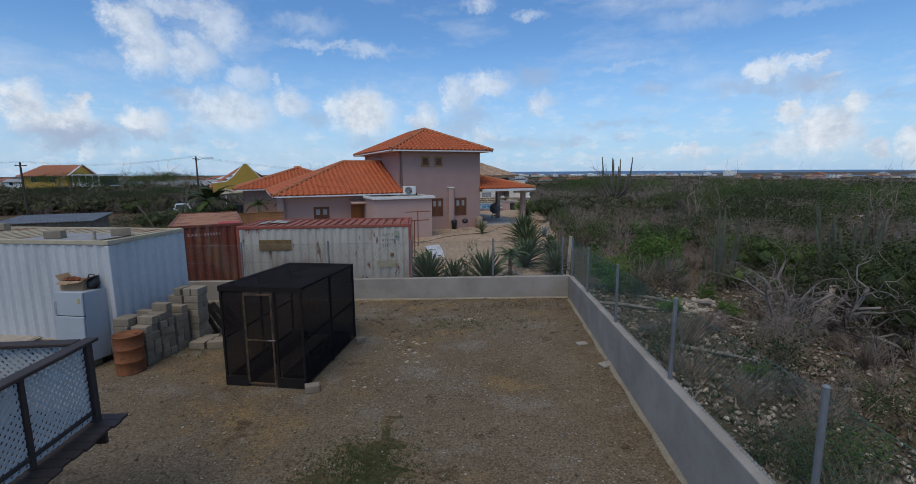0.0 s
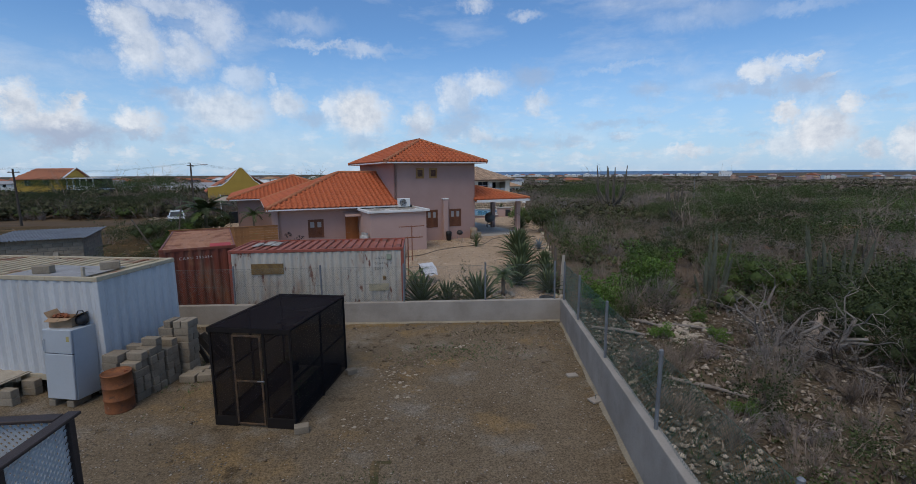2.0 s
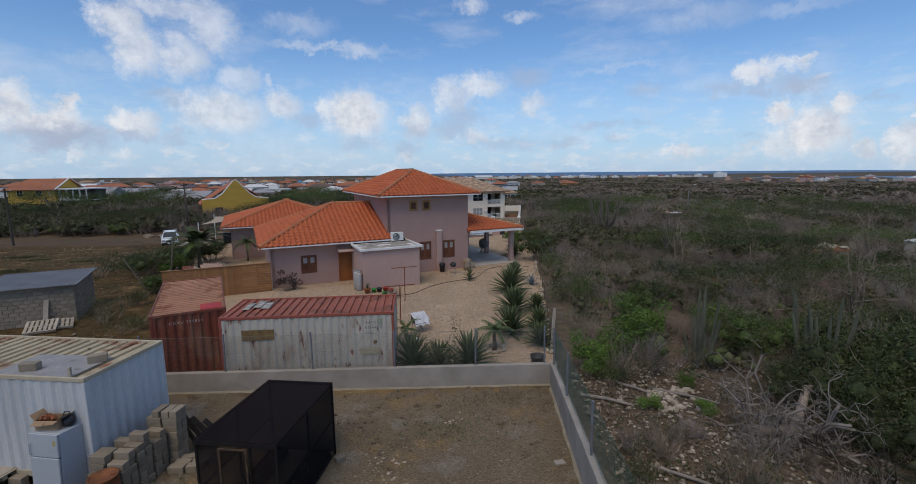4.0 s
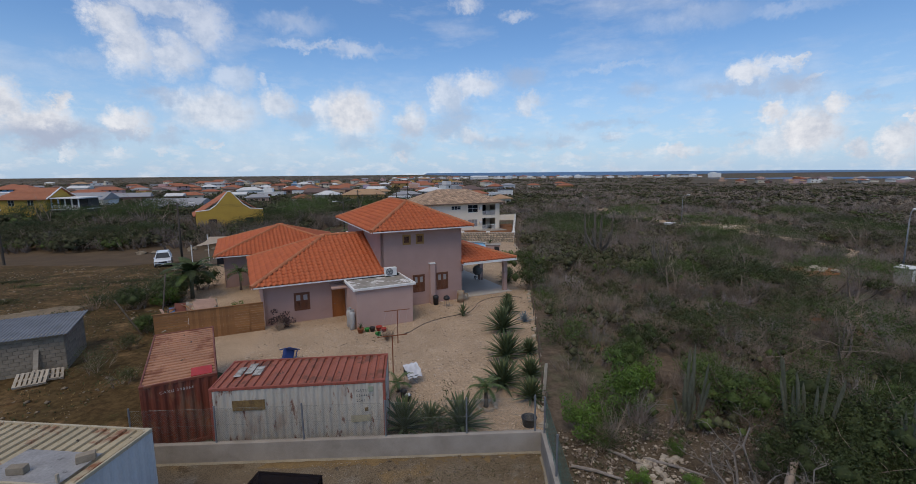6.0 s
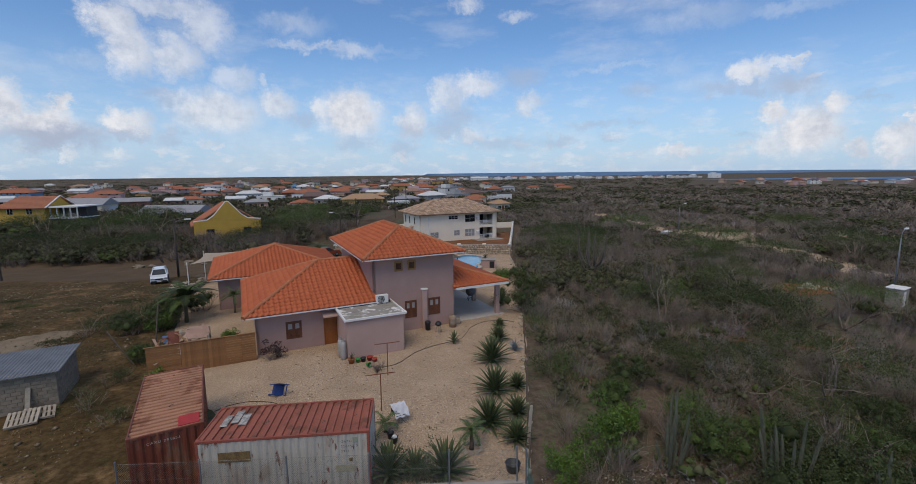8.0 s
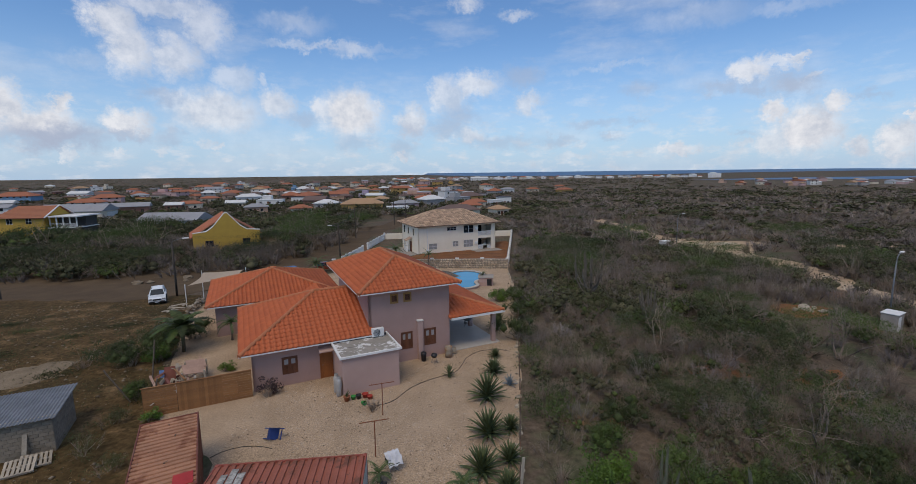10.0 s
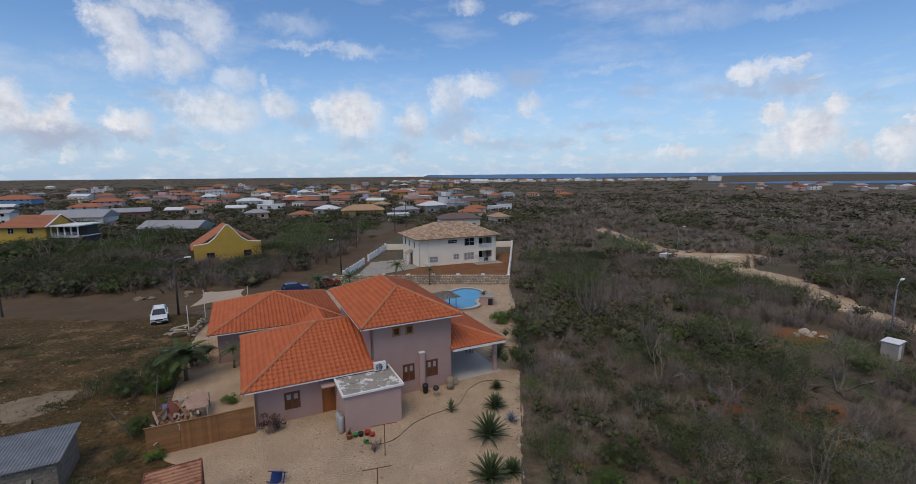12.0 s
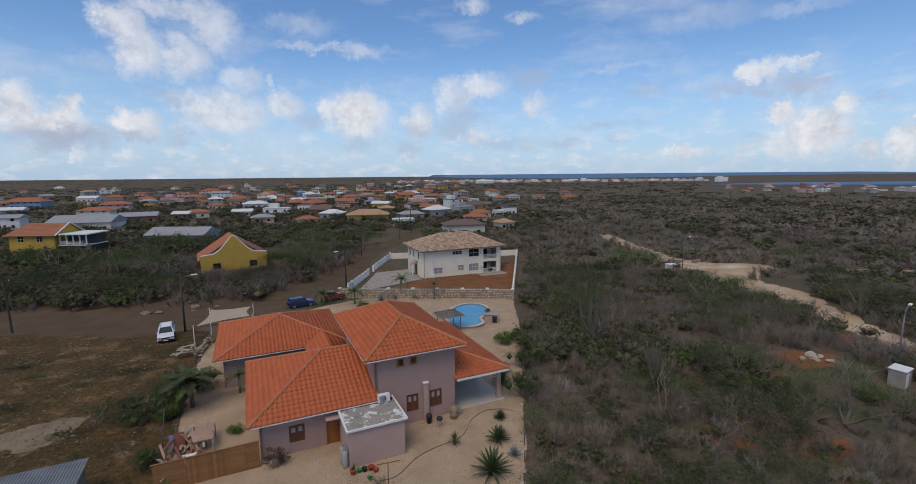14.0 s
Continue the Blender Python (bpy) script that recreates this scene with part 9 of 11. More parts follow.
    MB().box(-0.24, -2.315, 0.42, 0.24, -2.302, 0.53).done("number_plate", WHITE, root)
    if spare:
        MB().lathe([(0.0, 0.0), (0.33, 0.0), (0.34, 0.16), (0, 0.18)], 18, pose(0, 2.25, 0.95, -90)).done("spare_wheel", BLACK, root)
    return root


def car_paint(n, c):
    mt = mat(n, c, tuple(0.94 * q for q in c), 0.25, scale=1, fine=20, fine_amt=0.02, bump=0)
    mt.node_tree.nodes["Principled BSDF"].inputs["Coat Weight"].default_value = 0.5
    return mt


CAR_WHITE, CAR_BLUE, CAR_RED = car_paint("white_car_paint", (0.68, 0.70, 0.71)), car_paint("blue_car_paint", (0.02, 0.03, 0.14)), car_paint("red_car_paint", (0.30, 0.045, 0.02))
car(pose(-29.4, 57.6, g(-29.4, 57.6) + 0.03, 0, 0, 25) @ Matrix.Scale(0.94, 4), CAR_WHITE, "white sport-utility car parked at the field edge")
car(pose(-16.6, 70.8, g(-16.6, 70.8) + 0.03, 0, 0, 118) @ Matrix.Scale(0.86, 4), CAR_BLUE, "dark blue off-road car parked by the gravel yard", True)
car(pose(-12.6, 74.5, g(-12.6, 74.5) + 0.03, 0, 0, 118) @ Matrix.Scale(0.86, 4), CAR_RED, "red car parked by the gravel yard")
palm(-8.6, 71.0, 1.9, 2.7, 26, 11, "bushy dark palm by the parked cars", leaf=0.5)
palm(-13.5, 72.0, 1.5, 2.5, 24, 12, "bushy dark palm by the parked cars", leaf=0.5)
palm(-1.9, 74.2, 3.1, 2.1, 20, 13, "wind-bent palm by the stone wall", lean=(0.5, 0), leaf=0.5)
palm(3.8, 72.6, 2.3, 1.9, 15, 14, "thin palm by the stone wall", leaf=0.35)
agave(-4.6, 72.2, 1.0, 0.9, 15, AGAVE_BLUE, "blue-grey agave by the stone wall", n=40)

# ---- scrub and trees ----
LEAF_BRIGHT = mat("bright_leaf", (0.105, 0.178, 0.028), (0.072, 0.128, 0.022), 0.6, scale=0.8, fine=6, fine_amt=0.25, bump=0, island=0.25, rnd=0.28, spec=0.25)
LEAF_DARK = mat("dark_leaf", (0.050, 0.066, 0.021), (0.034, 0.047, 0.016), 0.65, scale=0.3, fine=4, fine_amt=0.25, bump=0, island=0.25, rnd=0.28, spec=0.2)
LEAF_OLIVE = mat("olive_leaf", (0.082, 0.088, 0.034), (0.060, 0.066, 0.027), 0.7, scale=0.3, fine=4, fine_amt=0.25, bump=0, island=0.25, rnd=0.28, spec=0.2)
TWIG = mat("dry_twig", (0.275, 0.216, 0.168), (0.195, 0.152, 0.118), 0.9, scale=0.5, fine=6, fine_amt=0.25, bump=0, island=0.25, rnd=0.28)
TWIG_PALE = mat("bleached_wood", (0.270, 0.235, 0.202), (0.175, 0.150, 0.128), 0.9, scale=2, fine=15, fine_amt=0.25, bump=0.2, island=0.15)
TWIG_GREY = mat("grey_twig", (0.285, 0.244, 0.228), (0.215, 0.182, 0.170), 0.9, scale=0.5, fine=6, fine_amt=0.25, bump=0, island=0.25, rnd=0.28)
LEAF_FRESH = mat("fresh_leaf", (0.070, 0.102, 0.025), (0.050, 0.076, 0.020), 0.65, scale=0.3, fine=4, fine_amt=0.25, bump=0, island=0.25, rnd=0.28, spec=0.2)
TWIG_DARK = mat("dark_brushwood", (0.085, 0.066, 0.052), (0.055, 0.043, 0.035), 0.9, spec=0.1, scale=0.5, fine=6, fine_amt=0.25, bump=0, island=0.25, rnd=0.28)
CACTUS = mat("cactus_skin", (0.112, 0.116, 0.080), (0.078, 0.084, 0.056), 0.8, scale=2, fine=12, fine_amt=0.25, bump=0.2, island=0.15)
CACTUS_OLD = mat("old_cactus_skin", (0.140, 0.120, 0.094), (0.092, 0.078, 0.061), 0.9, scale=2, fine=12, fine_amt=0.3, bump=0.3, island=0.15)


def leaves(rg, centres, spread, n, size, flat=1.0, single=False):
    """n small leaf blades round the given centres: points and triangles."""
    k = rg.integers(0, len(centres), n)
    d = rg.normal(size=(n, 3))
    d /= np.linalg.norm(d, axis=1)[:, None]
    r = spread * (0.55 + 0.5 * rg.random(n)) ** 1.0
    p = centres[k] + d * r[:, None] * np.array([1, 1, flat])
    p[:, 2] = np.abs(p[:, 2] - 0.06) + 0.06
    a = rg.normal(size=(n, 3)) + d * 0.4
    a /= np.linalg.norm(a, axis=1)[:, None]
    b = np.cross(a, rg.normal(size=(n, 3)))
    b /= np.linalg.norm(b, axis=1)[:, None]
    s = size * (0.6 + 0.8 * rg.random(n))[:, None]
    if single:
        V = np.stack([p - a * s, p + b * s * 0.6, p + a * s - b * s * 0.5], 1).reshape(-1, 3)
        return V, np.arange(n * 3).reshape(-1, 3)
    V = np.stack([p - a * s, p + b * s * 0.45, p + a * s, p - b * s * 0.45], 1).reshape(-1, 3)
    i = np.arange(n)[:, None] * 4
    T = np.concatenate([i + [[0, 1, 2]], i + [[0, 2, 3]]], 1).reshape(-1, 3)
    return V, T


def sticks(segs):
    """Three-sided tapered sticks from (start, end, r0, r1)."""
    P0, P1 = np.array([s[0] for s in segs], float), np.array([s[1] for s in segs], float)
    R0, R1 = np.array([s[2] for s in segs])[:, None], np.array([s[3] for s in segs])[:, None]
    d = P1 - P0
    d /= np.linalg.norm(d, axis=1)[:, None] + 1e-9
    up = np.where(np.abs(d[:, 2:3]) > 0.95, [[1.0, 0, 0]], [[0, 0, 1.0]])
    a = np.cross(d, up)
    a /= np.linalg.norm(a, axis=1)[:, None]
    b = np.cross(d, a)
    ring = []
    for P, R in ((P0, R0), (P1, R1)):
        for k in range(3):
            w = 2 * math.pi * k / 3
            ring.append(P + R * (math.cos(w) * a + math.sin(w) * b))
    V = np.stack(ring, 1).reshape(-1, 3)
    i = np.arange(len(segs))[:, None] * 6
    T = np.concatenate([i + [t] for t in ([0, 1, 4], [0, 4, 3], [1, 2, 5], [1, 5, 4], [2, 0, 3], [2, 3, 5])], 1).reshape(-1, 3)
    return V, T


def branches(rg, stems, height, width, r0, levels, kids, wander=0.25, base=0.1, up=0.9):
    segs, tips = [], []

    def grow(p, d, ln, r, lv):
        n = 3
        for i in range(n):
            d = d + rg.normal(size=3) * wander
            d /= np.linalg.norm(d)
            q = p + d * ln / n
            q[2] = max(q[2], 0.03)
            segs.append((p, q, r, r * 0.78))
            p, r = q, r * 0.78
            if lv > 0:
                for _ in range(kids):
                    if rg.random() < 0.62:
                        e = d + rg.normal(size=3) * 0.75
                        e[2] += 0.15
                        grow(p, e / np.linalg.norm(e), ln * 0.58, r * 0.6, lv - 1)
        tips.append(p)
    for s in range(stems):
        a = rg.random() * 6.283
        o = np.array([base * math.cos(a), base * math.sin(a), 0.0])
        t = width / height * (0.25 + 0.9 * rg.random())
        d = np.array([math.cos(a) * t, math.sin(a) * t, up])
        grow(o, d / np.linalg.norm(d), height * (0.65 + 0.4 * rg.random()), r0 * (0.7 + 0.5 * rg.random()), levels)
    V, T = sticks(segs)
    return V, T, np.array(tips)


class Proto:
    """A plant kept as arrays: wood and leaf, each with its material."""

    def __init__(self, wood, leaf, wood_m, leaf_m):
        self.wood, self.leaf, self.wood_m, self.leaf_m, self.meshes = wood, leaf, wood_m, leaf_m, None


def plant(proto, x, y, s, rz, name, label, category, group):
    root = thing(name, pose(x, y, g(x, y) - 0.02, 0, 0, rz) @ Matrix.Scale(s, 4), label, category, group)
    if proto.meshes is None:
        proto.meshes = []
        if proto.wood is not None:
            proto.meshes.append(("stem" if category != "tree" else "trunk", tri_mesh("stem", *proto.wood, [proto.wood_m], root).data))
        if proto.leaf is not None:
            proto.meshes.append(("foliage" if category != "tree" else "crown", tri_mesh("foliage", *proto.leaf, [proto.leaf_m], root).data))
        for o, (nm, me) in zip(list(root.children), proto.meshes):
            o.name = nm
            tagged(o, kind="stuff")
    else:
        for nm, me in proto.meshes:
            o = new(nm, me)
            o.parent = root
            tagged(o, kind="stuff")
    return root


RG = np.random.default_rng(7)


def shell(rg, centres, radii, n, size, flat=0.8):
    """n leaves that lie like scales over lumps of foliage."""
    k = rg.integers(0, len(centres), n)
    d = rg.normal(size=(n, 3))
    d[:, 2] = np.abs(d[:, 2]) * 1.1 - 0.25
    d /= np.linalg.norm(d, axis=1)[:, None]
    p = centres[k] + d * (radii[k] * (0.72 + 0.8 * rg.random(n) ** 1.6))[:, None] * np.array([1, 1, flat])
    p[:, 2] = np.maximum(p[:, 2], 0.05)
    q = d + rg.normal(size=(n, 3)) * 0.8
    q /= np.linalg.norm(q, axis=1)[:, None]
    a = np.cross(q, rg.normal(size=(n, 3)))
    a /= np.linalg.norm(a, axis=1)[:, None]
    b = np.cross(q, a)
    s = (size * (0.55 + 0.9 * rg.random(n)))[:, None]
    V = np.stack([p - a * s, p + a * s * 0.4 + b * s * 0.8, p + a * s * 0.7 - b * s * 0.7], 1).reshape(-1, 3)
    return V, np.arange(n * 3).reshape(-1, 3)


def cores(rg, centres, radii, flat=0.8):
    """The dark inside of each lump: an uneven eight-sided body."""
    base = np.array([(1, 0, 0), (-1, 0, 0), (0, 1, 0), (0, -1, 0), (0, 0, 1), (0, 0, -1)], float)
    tri = np.array([(0, 2, 4), (2, 1, 4), (1, 3, 4), (3, 0, 4), (2, 0, 5), (1, 2, 5), (3, 1, 5), (0, 3, 5)])
    Vs, Ts = [], []
    for i, (c, r) in enumerate(zip(centres, radii)):
        w = rg.random() * 6.283
        V = base * (0.75 + 0.35 * rg.random((6, 1))) * r
        V = np.stack([V[:, 0] * math.cos(w) - V[:, 1] * math.sin(w), V[:, 0] * math.sin(w) + V[:, 1] * math.cos(w), V[:, 2] * flat], 1) + c
        V[:, 2] = np.maximum(V[:, 2], 0.02)
        Vs.append(V), Ts.append(tri + 6 * i)
    return np.concatenate(Vs), np.concatenate(Ts)


def tufts(rg, k, n, h, w, width):
    """k besoms of bare twigs that fan out from their feet, n twigs in all."""
    a, r = rg.random(k) * 6.283, 0.75 * w * np.sqrt(rg.random(k))
    foot = np.stack([r * np.cos(a), r * np.sin(a), 0 * a], 1)
    lean = foot * 0.45 + rg.normal(size=(k, 3)) * 0.18
    high = h * (0.65 + 0.45 * rg.random(k))
    i = rg.integers(0, k, n)
    t = 0.5 * rg.random(n) ** 1.5
    d = lean[i] + np.array([0, 0, 1.0]) + rg.normal(size=(n, 3)) * 0.34
    d /= np.linalg.norm(d, axis=1)[:, None]
    p = foot[i] + (lean[i] + np.array([0, 0, 1.0])) * (t * high[i])[:, None]
    ln = (high[i] * (1.0 - t) * (0.55 + 0.55 * rg.random(n)))[:, None]
    b = np.cross(d, rg.normal(size=(n, 3)))
    b /= np.linalg.norm(b, axis=1)[:, None]
    V = np.stack([p - b * width, p + b * width, p + d * ln], 1)
    V[:, :, 2] = np.maximum(V[:, :, 2], 0.02)
    return V.reshape(-1, 3), np.arange(n * 3).reshape(-1, 3)


def join(*parts):
    Vs, Ts, k = [], [], 0
    for V, T in parts:
        Vs.append(V), Ts.append(T + k)
        k += len(V)
    return np.concatenate(Vs), np.concatenate(Ts)


def leafy_proto(h, w, n, size, leaf_m, stems=7, twig=0.6, single=False):
    V, T, tips = branches(RG, stems, h * 0.9, w * 0.8, 0.028, 1, 2)
    wood = join((V, T), tufts(RG, 4, 90, h, w * 0.8, 0.009))
    if not single:
        c = tips if len(tips) < 24 else tips[RG.random(len(tips)) < twig]
        return Proto(wood, leaves(RG, c, 0.34 * w, n, size, 0.75), TWIG, leaf_m)
    k = 11
    a, r = RG.random(k) * 6.283, 0.72 * w * np.sqrt(RG.random(k))
    c = np.stack([r * np.cos(a), r * np.sin(a), h * (0.28 + 0.5 * RG.random(k))], 1)
    q = w * (0.24 + 0.16 * RG.random(k))
    return Proto(wood, join(cores(RG, c, q * 0.66), shell(RG, c, q, int(n * 0.7), size * 0.82), leaves(RG, c, 0.42 * w, n // 3, size * 0.8, 0.8, True)), TWIG, leaf_m)


def dry_proto(h, w, stems, wood_m=None, r0=0.016, n=620, leaf_n=0):
    V, T, tips = branches(RG, stems, h, w, r0, 1, 2)
    lf = leaves(RG, tips, 0.25, leaf_n, 0.035, 1.0, True) if leaf_n else None
    return Proto(join((V, T), tufts(RG, 7, n * 2 // 3, h * 1.05, w * 0.8, 0.010)), lf, wood_m or TWIG, LEAF_OLIVE)


def umbrella_proto(h, w, n, leaf_m):
    """A low wind-flattened thorn tree."""
    V, T, tips = branches(RG, 3, h, w * 1.1, 0.08, 2, 2, 0.2)
    k = 46
    ang, rr = RG.random(k) * 6.283, w * np.sqrt(RG.random(k))
    c = np.stack([rr * np.cos(ang) + 0.25 * w, rr * np.sin(ang), h * (0.95 - 0.25 * (rr / w) ** 2) + 0.15 * RG.normal(size=k)], 1)
    return Proto((V, T), leaves(RG, c, 0.34 * w, n, 0.042, 0.32, True), TWIG, leaf_m)


DRY = [dry_proto(1.7, 1.4, 8, r0=0.022), dry_proto(1.3, 1.6, 9, r0=0.022), dry_proto(2.1, 1.3, 7, r0=0.022), dry_proto(1.5, 1.5, 7, leaf_n=520, r0=0.022), dry_proto(1.8, 1.4, 7, leaf_n=420, r0=0.022),
       dry_proto(2.3, 1.5, 6, TWIG_PALE, 0.024, 380), dry_proto(1.6, 1.6, 8, TWIG_GREY, 0.022, 700)]
GREEN = [leafy_proto(1.7, 1.5, 1100, 0.06, LEAF_DARK, 5), leafy_proto(1.4, 1.7, 1000, 0.062, LEAF_OLIVE, 5), leafy_proto(2.0, 1.6, 1200, 0.058, LEAF_OLIVE, 5), leafy_proto(1.7, 1.8, 1300, 0.055, LEAF_FRESH, 5)]
DENSE = [leafy_proto(1.5, 1.5, 4800, 0.041, LEAF_DARK, 6, single=True), leafy_proto(1.6, 1.4, 4600, 0.041, LEAF_FRESH, 6, single=True)]
BRIGHT = [leafy_proto(1.8, 1.6, 3000, 0.075, LEAF_BRIGHT), leafy_proto(1.3, 1.2, 1800, 0.07, LEAF_BRIGHT)]
UMB = [umbrella_proto(2.3, 2.6, 6000, LEAF_DARK), umbrella_proto(2.8, 3.2, 6400, LEAF_FRESH)]

prng = random.Random(99)
for x, y, s, k in ((13.0, 17.0, 1.3, 3), (15.6, 14.6, 1.4, 0), (16.6, 11.0, 1.4, 3), (16.0, 8.0, 1.3, 1), (12.6, 18.8, 1.1, 2), (10.9, 21.2, 1.0, 3), (15.8, 17.6, 0.9, 2)):
    plant(DENSE[k // 2] if s > 0.8 else GREEN[k], x, y, s, prng.random() * 360, "bush", "dense green thorn bush around the cacti", "bush", "scrub bushes")
for x, y, s, k in ((7.2, 7.0, 0.4, 0), (6.6, 15.0, 0.5, 3), (7.4, 15.6, 0.6, 0), (16.2, 12.6, 1.7, 0), (13.2, 11.4, 1.15, 0), (14.8, 9.8, 1.35, 0), (13.2, 8.4, 0.9, 0), (14.6, 12.6, 1.4, 0), (11.9, 10.6, 0.85, 0), (12.5, 9.4, 0.85, 0), (11.7, 12.9, 0.9, 0), (12.9, 12.4, 1.2, 0), (13.9, 7.2, 1.0, 0), (15.6, 7.2, 1.2, 0), (13.9, 12.9, 1.3, 1), (17.6, 10.0, 1.6, 1), (15.6, 9.0, 1.4, 0)):
    plant(DENSE[k // 2] if s > 0.8 else GREEN[k], x, y, s, prng.random() * 360, "bush", "dense green thorn bush around the cacti", "bush", "scrub bushes")
# marked plants of the scrub beside the wall
for x, y, s, p, lab in ((8.6, 17.8, 0.85, BRIGHT[0], "bright green leafy bush beside the old fence"), (7.2, 16.6, 0.75, BRIGHT[1], "bright green leafy bush beside the old fence"), (9.9, 18.8, 0.7, BRIGHT[0], "bright green leafy bush beside the old fence"),
                        (7.0, 13.2, 0.36, BRIGHT[1], "small green sapling among rubble"), (8.6, 12.9, 0.34, BRIGHT[1], "small green sapling among rubble"), (6.3, 8.6, 0.3, BRIGHT[1], "small green sapling among rubble"),
                        (6.2, 16.1, 0.6, BRIGHT[0], "bright green leafy bush beside the old fence"), (9.2, 14.6, 0.33, BRIGHT[1], "small green sapling among rubble"), (0.75, 16.95, 0.72, GREEN[0], "dark oleander bush behind the garden wall"),
                        (7.6, 6.0, 0.45, GREEN[1], "thin olive bush behind the wire fence"), (6.4, 4.6, 0.5, GREEN[1], "thin olive bush behind the wire fence"), (8.6, 4.2, 0.6, GREEN[0], "thin olive bush behind the wire fence"),
                        (5.3, 6.2, 0.42, DRY[3], "sparse dry bush behind the wire fence"), (10.4, 8.0, 0.5, GREEN[0], "thin olive bush behind the wire fence"), (11.0, 42.5, 1.1, DENSE[0], "round green bush beside the gravel yard"),
                        (10.2, 49.3, 1.0, BRIGHT[1], "dark green flowering bush at the pool garden edge"), (11.4, 50.2, 0.8, DENSE[0], "dark green flowering bush at the pool garden edge"), (12.6, 51.6, 0.8, DENSE[1], "dark green flowering bush at the pool garden edge"), (9.8, 36.6, 1.3, DENSE[0], "dark green bush beside the terrace"), (12.4, 47, 1.1, DENSE[1], "round green bush beside the gravel yard"), (8.6, 25.5, 0.9, GREEN[0], "dark green bush at the yard edge"),
                        (9.6, 32.0, 0.9, GREEN[3], "dark green bush at the yard edge")):
    plant(p, x, y, s, prng.random() * 360, "bush", lab, "bush", "scrub bushes")
for x, y, s, k in ((24.7, 75.6, 2.0, 0), (23.3, 56.2, 1.5, 1), (24.7, 31.0, 1.35, 0), (44.5, 53.3, 1.4, 1), (17.5, 22.0, 1.1, 0), (21.5, 20.5, 1.1, 1), (37, 50, 1.2, 0), (18.0, 8.0, 1.0, 0), (30, 38, 1.1, 1), (27.5, 66, 1.7, 1), (34, 80, 1.6, 0), (46, 66, 1.7, 1), (40, 58, 1.2, 1), (33, 30.5, 1.2, 1), (20, 33, 1.0, 1), (48, 92, 1.9, 1), (75, 74, 1.8, 0), (84, 90, 1.8, 1), (66, 60, 1.5, 1)):
    plant(UMB[k], x, y, s, prng.random() * 360, "thorn_tree", "low wind-flattened green thorn tree in the scrub", "tree", "thorn trees")


def open_scrub(x, y):
    """Is this a place where scrub may grow?"""
    edge = np.interp(y, [-20, 5, 15.3, 16.4, 27, 35.5, 52, 70, 117], [4.2, 4.4, 5.4, 6.2, 8.3, 10.2, 14.0, 17.2, 28.2])
    if y < 118 and x < edge + 0.4 and x > -16:
        return False
    lo = np.interp(y, [q[1] for q in TRACK_WEST[::-1]], [q[0] for q in TRACK_WEST[::-1]])
    hi = np.interp(y, [q[1] for q in TRACK_EAST[::-1]], [q[0] for q in TRACK_EAST[::-1]])
    if 30 < y < 162 and lo - 0.4 < x < hi + 0.4:
        return False
    if x <= -14 and y < 75.5 - 0.0 * x and x > -95:
        return False
    if x <= -10 and y < np.interp(x, [-95, -60, -34, -27, -20, -15, -9], [76, 75.5, 72, 76, 89, 109, 146]):
        return False
    if y > 117 and -16 < x < np.interp(y, [118, 147, 175], [28, 5, 6]) and y < 176:
        return False
    return True


def near_rocks(x, y):
    """The open ground round the boulders."""
    t = min(1.0, max(0.0, ((41.5 - x) * 0.69 + (42.3 - y) * 0.72) / 7.0))
    return math.hypot(x - 41.5 + 4.8 * t, y - 42.3 + 5.0 * t) < 2.8


spots = []
for i in range(4000):
    x, y = 5 + 52 * prng.random(), 2 + 62 * prng.random()
    d = math.hypot(x, y - 1)
    if d > 52 or (x < 9.6 and y < 15.5) or (x < 14 and y < 9.5) or not open_scrub(x, y):
        continue
    if math.hypot(x - 10.6, y - 16.4) < 1.2 or math.hypot(x - 13.8, y - 14.2) < 1.6 or math.hypot(x - 11.0, y - 12.2) < 2.6 or math.hypot(x - 41.5, y - 42.3) < 4 or math.hypot(x - 43.6, y - 34.8) < 3.4 or near_rocks(x, y) or noise.noise(Vector((x * 0.16, y * 0.16, 8.0))) > 0.34:
        continue
    if any((x - a) ** 2 + (y - b) ** 2 < (0.62 + 0.014 * d) ** 2 * 1.7 for a, b in spots):
        continue
    spots.append((x, y))
    if len(spots) >= 285:
        break
for i, (x, y) in enumerate(spots):
    k = prng.random()
    green = 0.5 + 0.5 * math.sin(x * 0.21 + 1.3) * math.cos(y * 0.17)
    if x < 14 and y > 18:
        green *= 0.6
    if 12.5 < x < 24 and 6 < y < 19:
        p = DENSE[0] if k < 0.45 else (DENSE[1] if k < 0.55 else prng.choice(GREEN + DRY))
    elif k < 0.10 + 0.24 * green:
        p = prng.choice(GREEN + DENSE)
    else:
        p = prng.choice(DRY)
    lab = "olive green scrub bush" if p in GREEN + DENSE else "leafless grey-brown thorny scrub bush"
    plant(p, x, y, 0.6 + 0.42 * prng.random(), prng.random() * 360, "bush", lab + " on reddish soil", "bush", "scrub bushes")


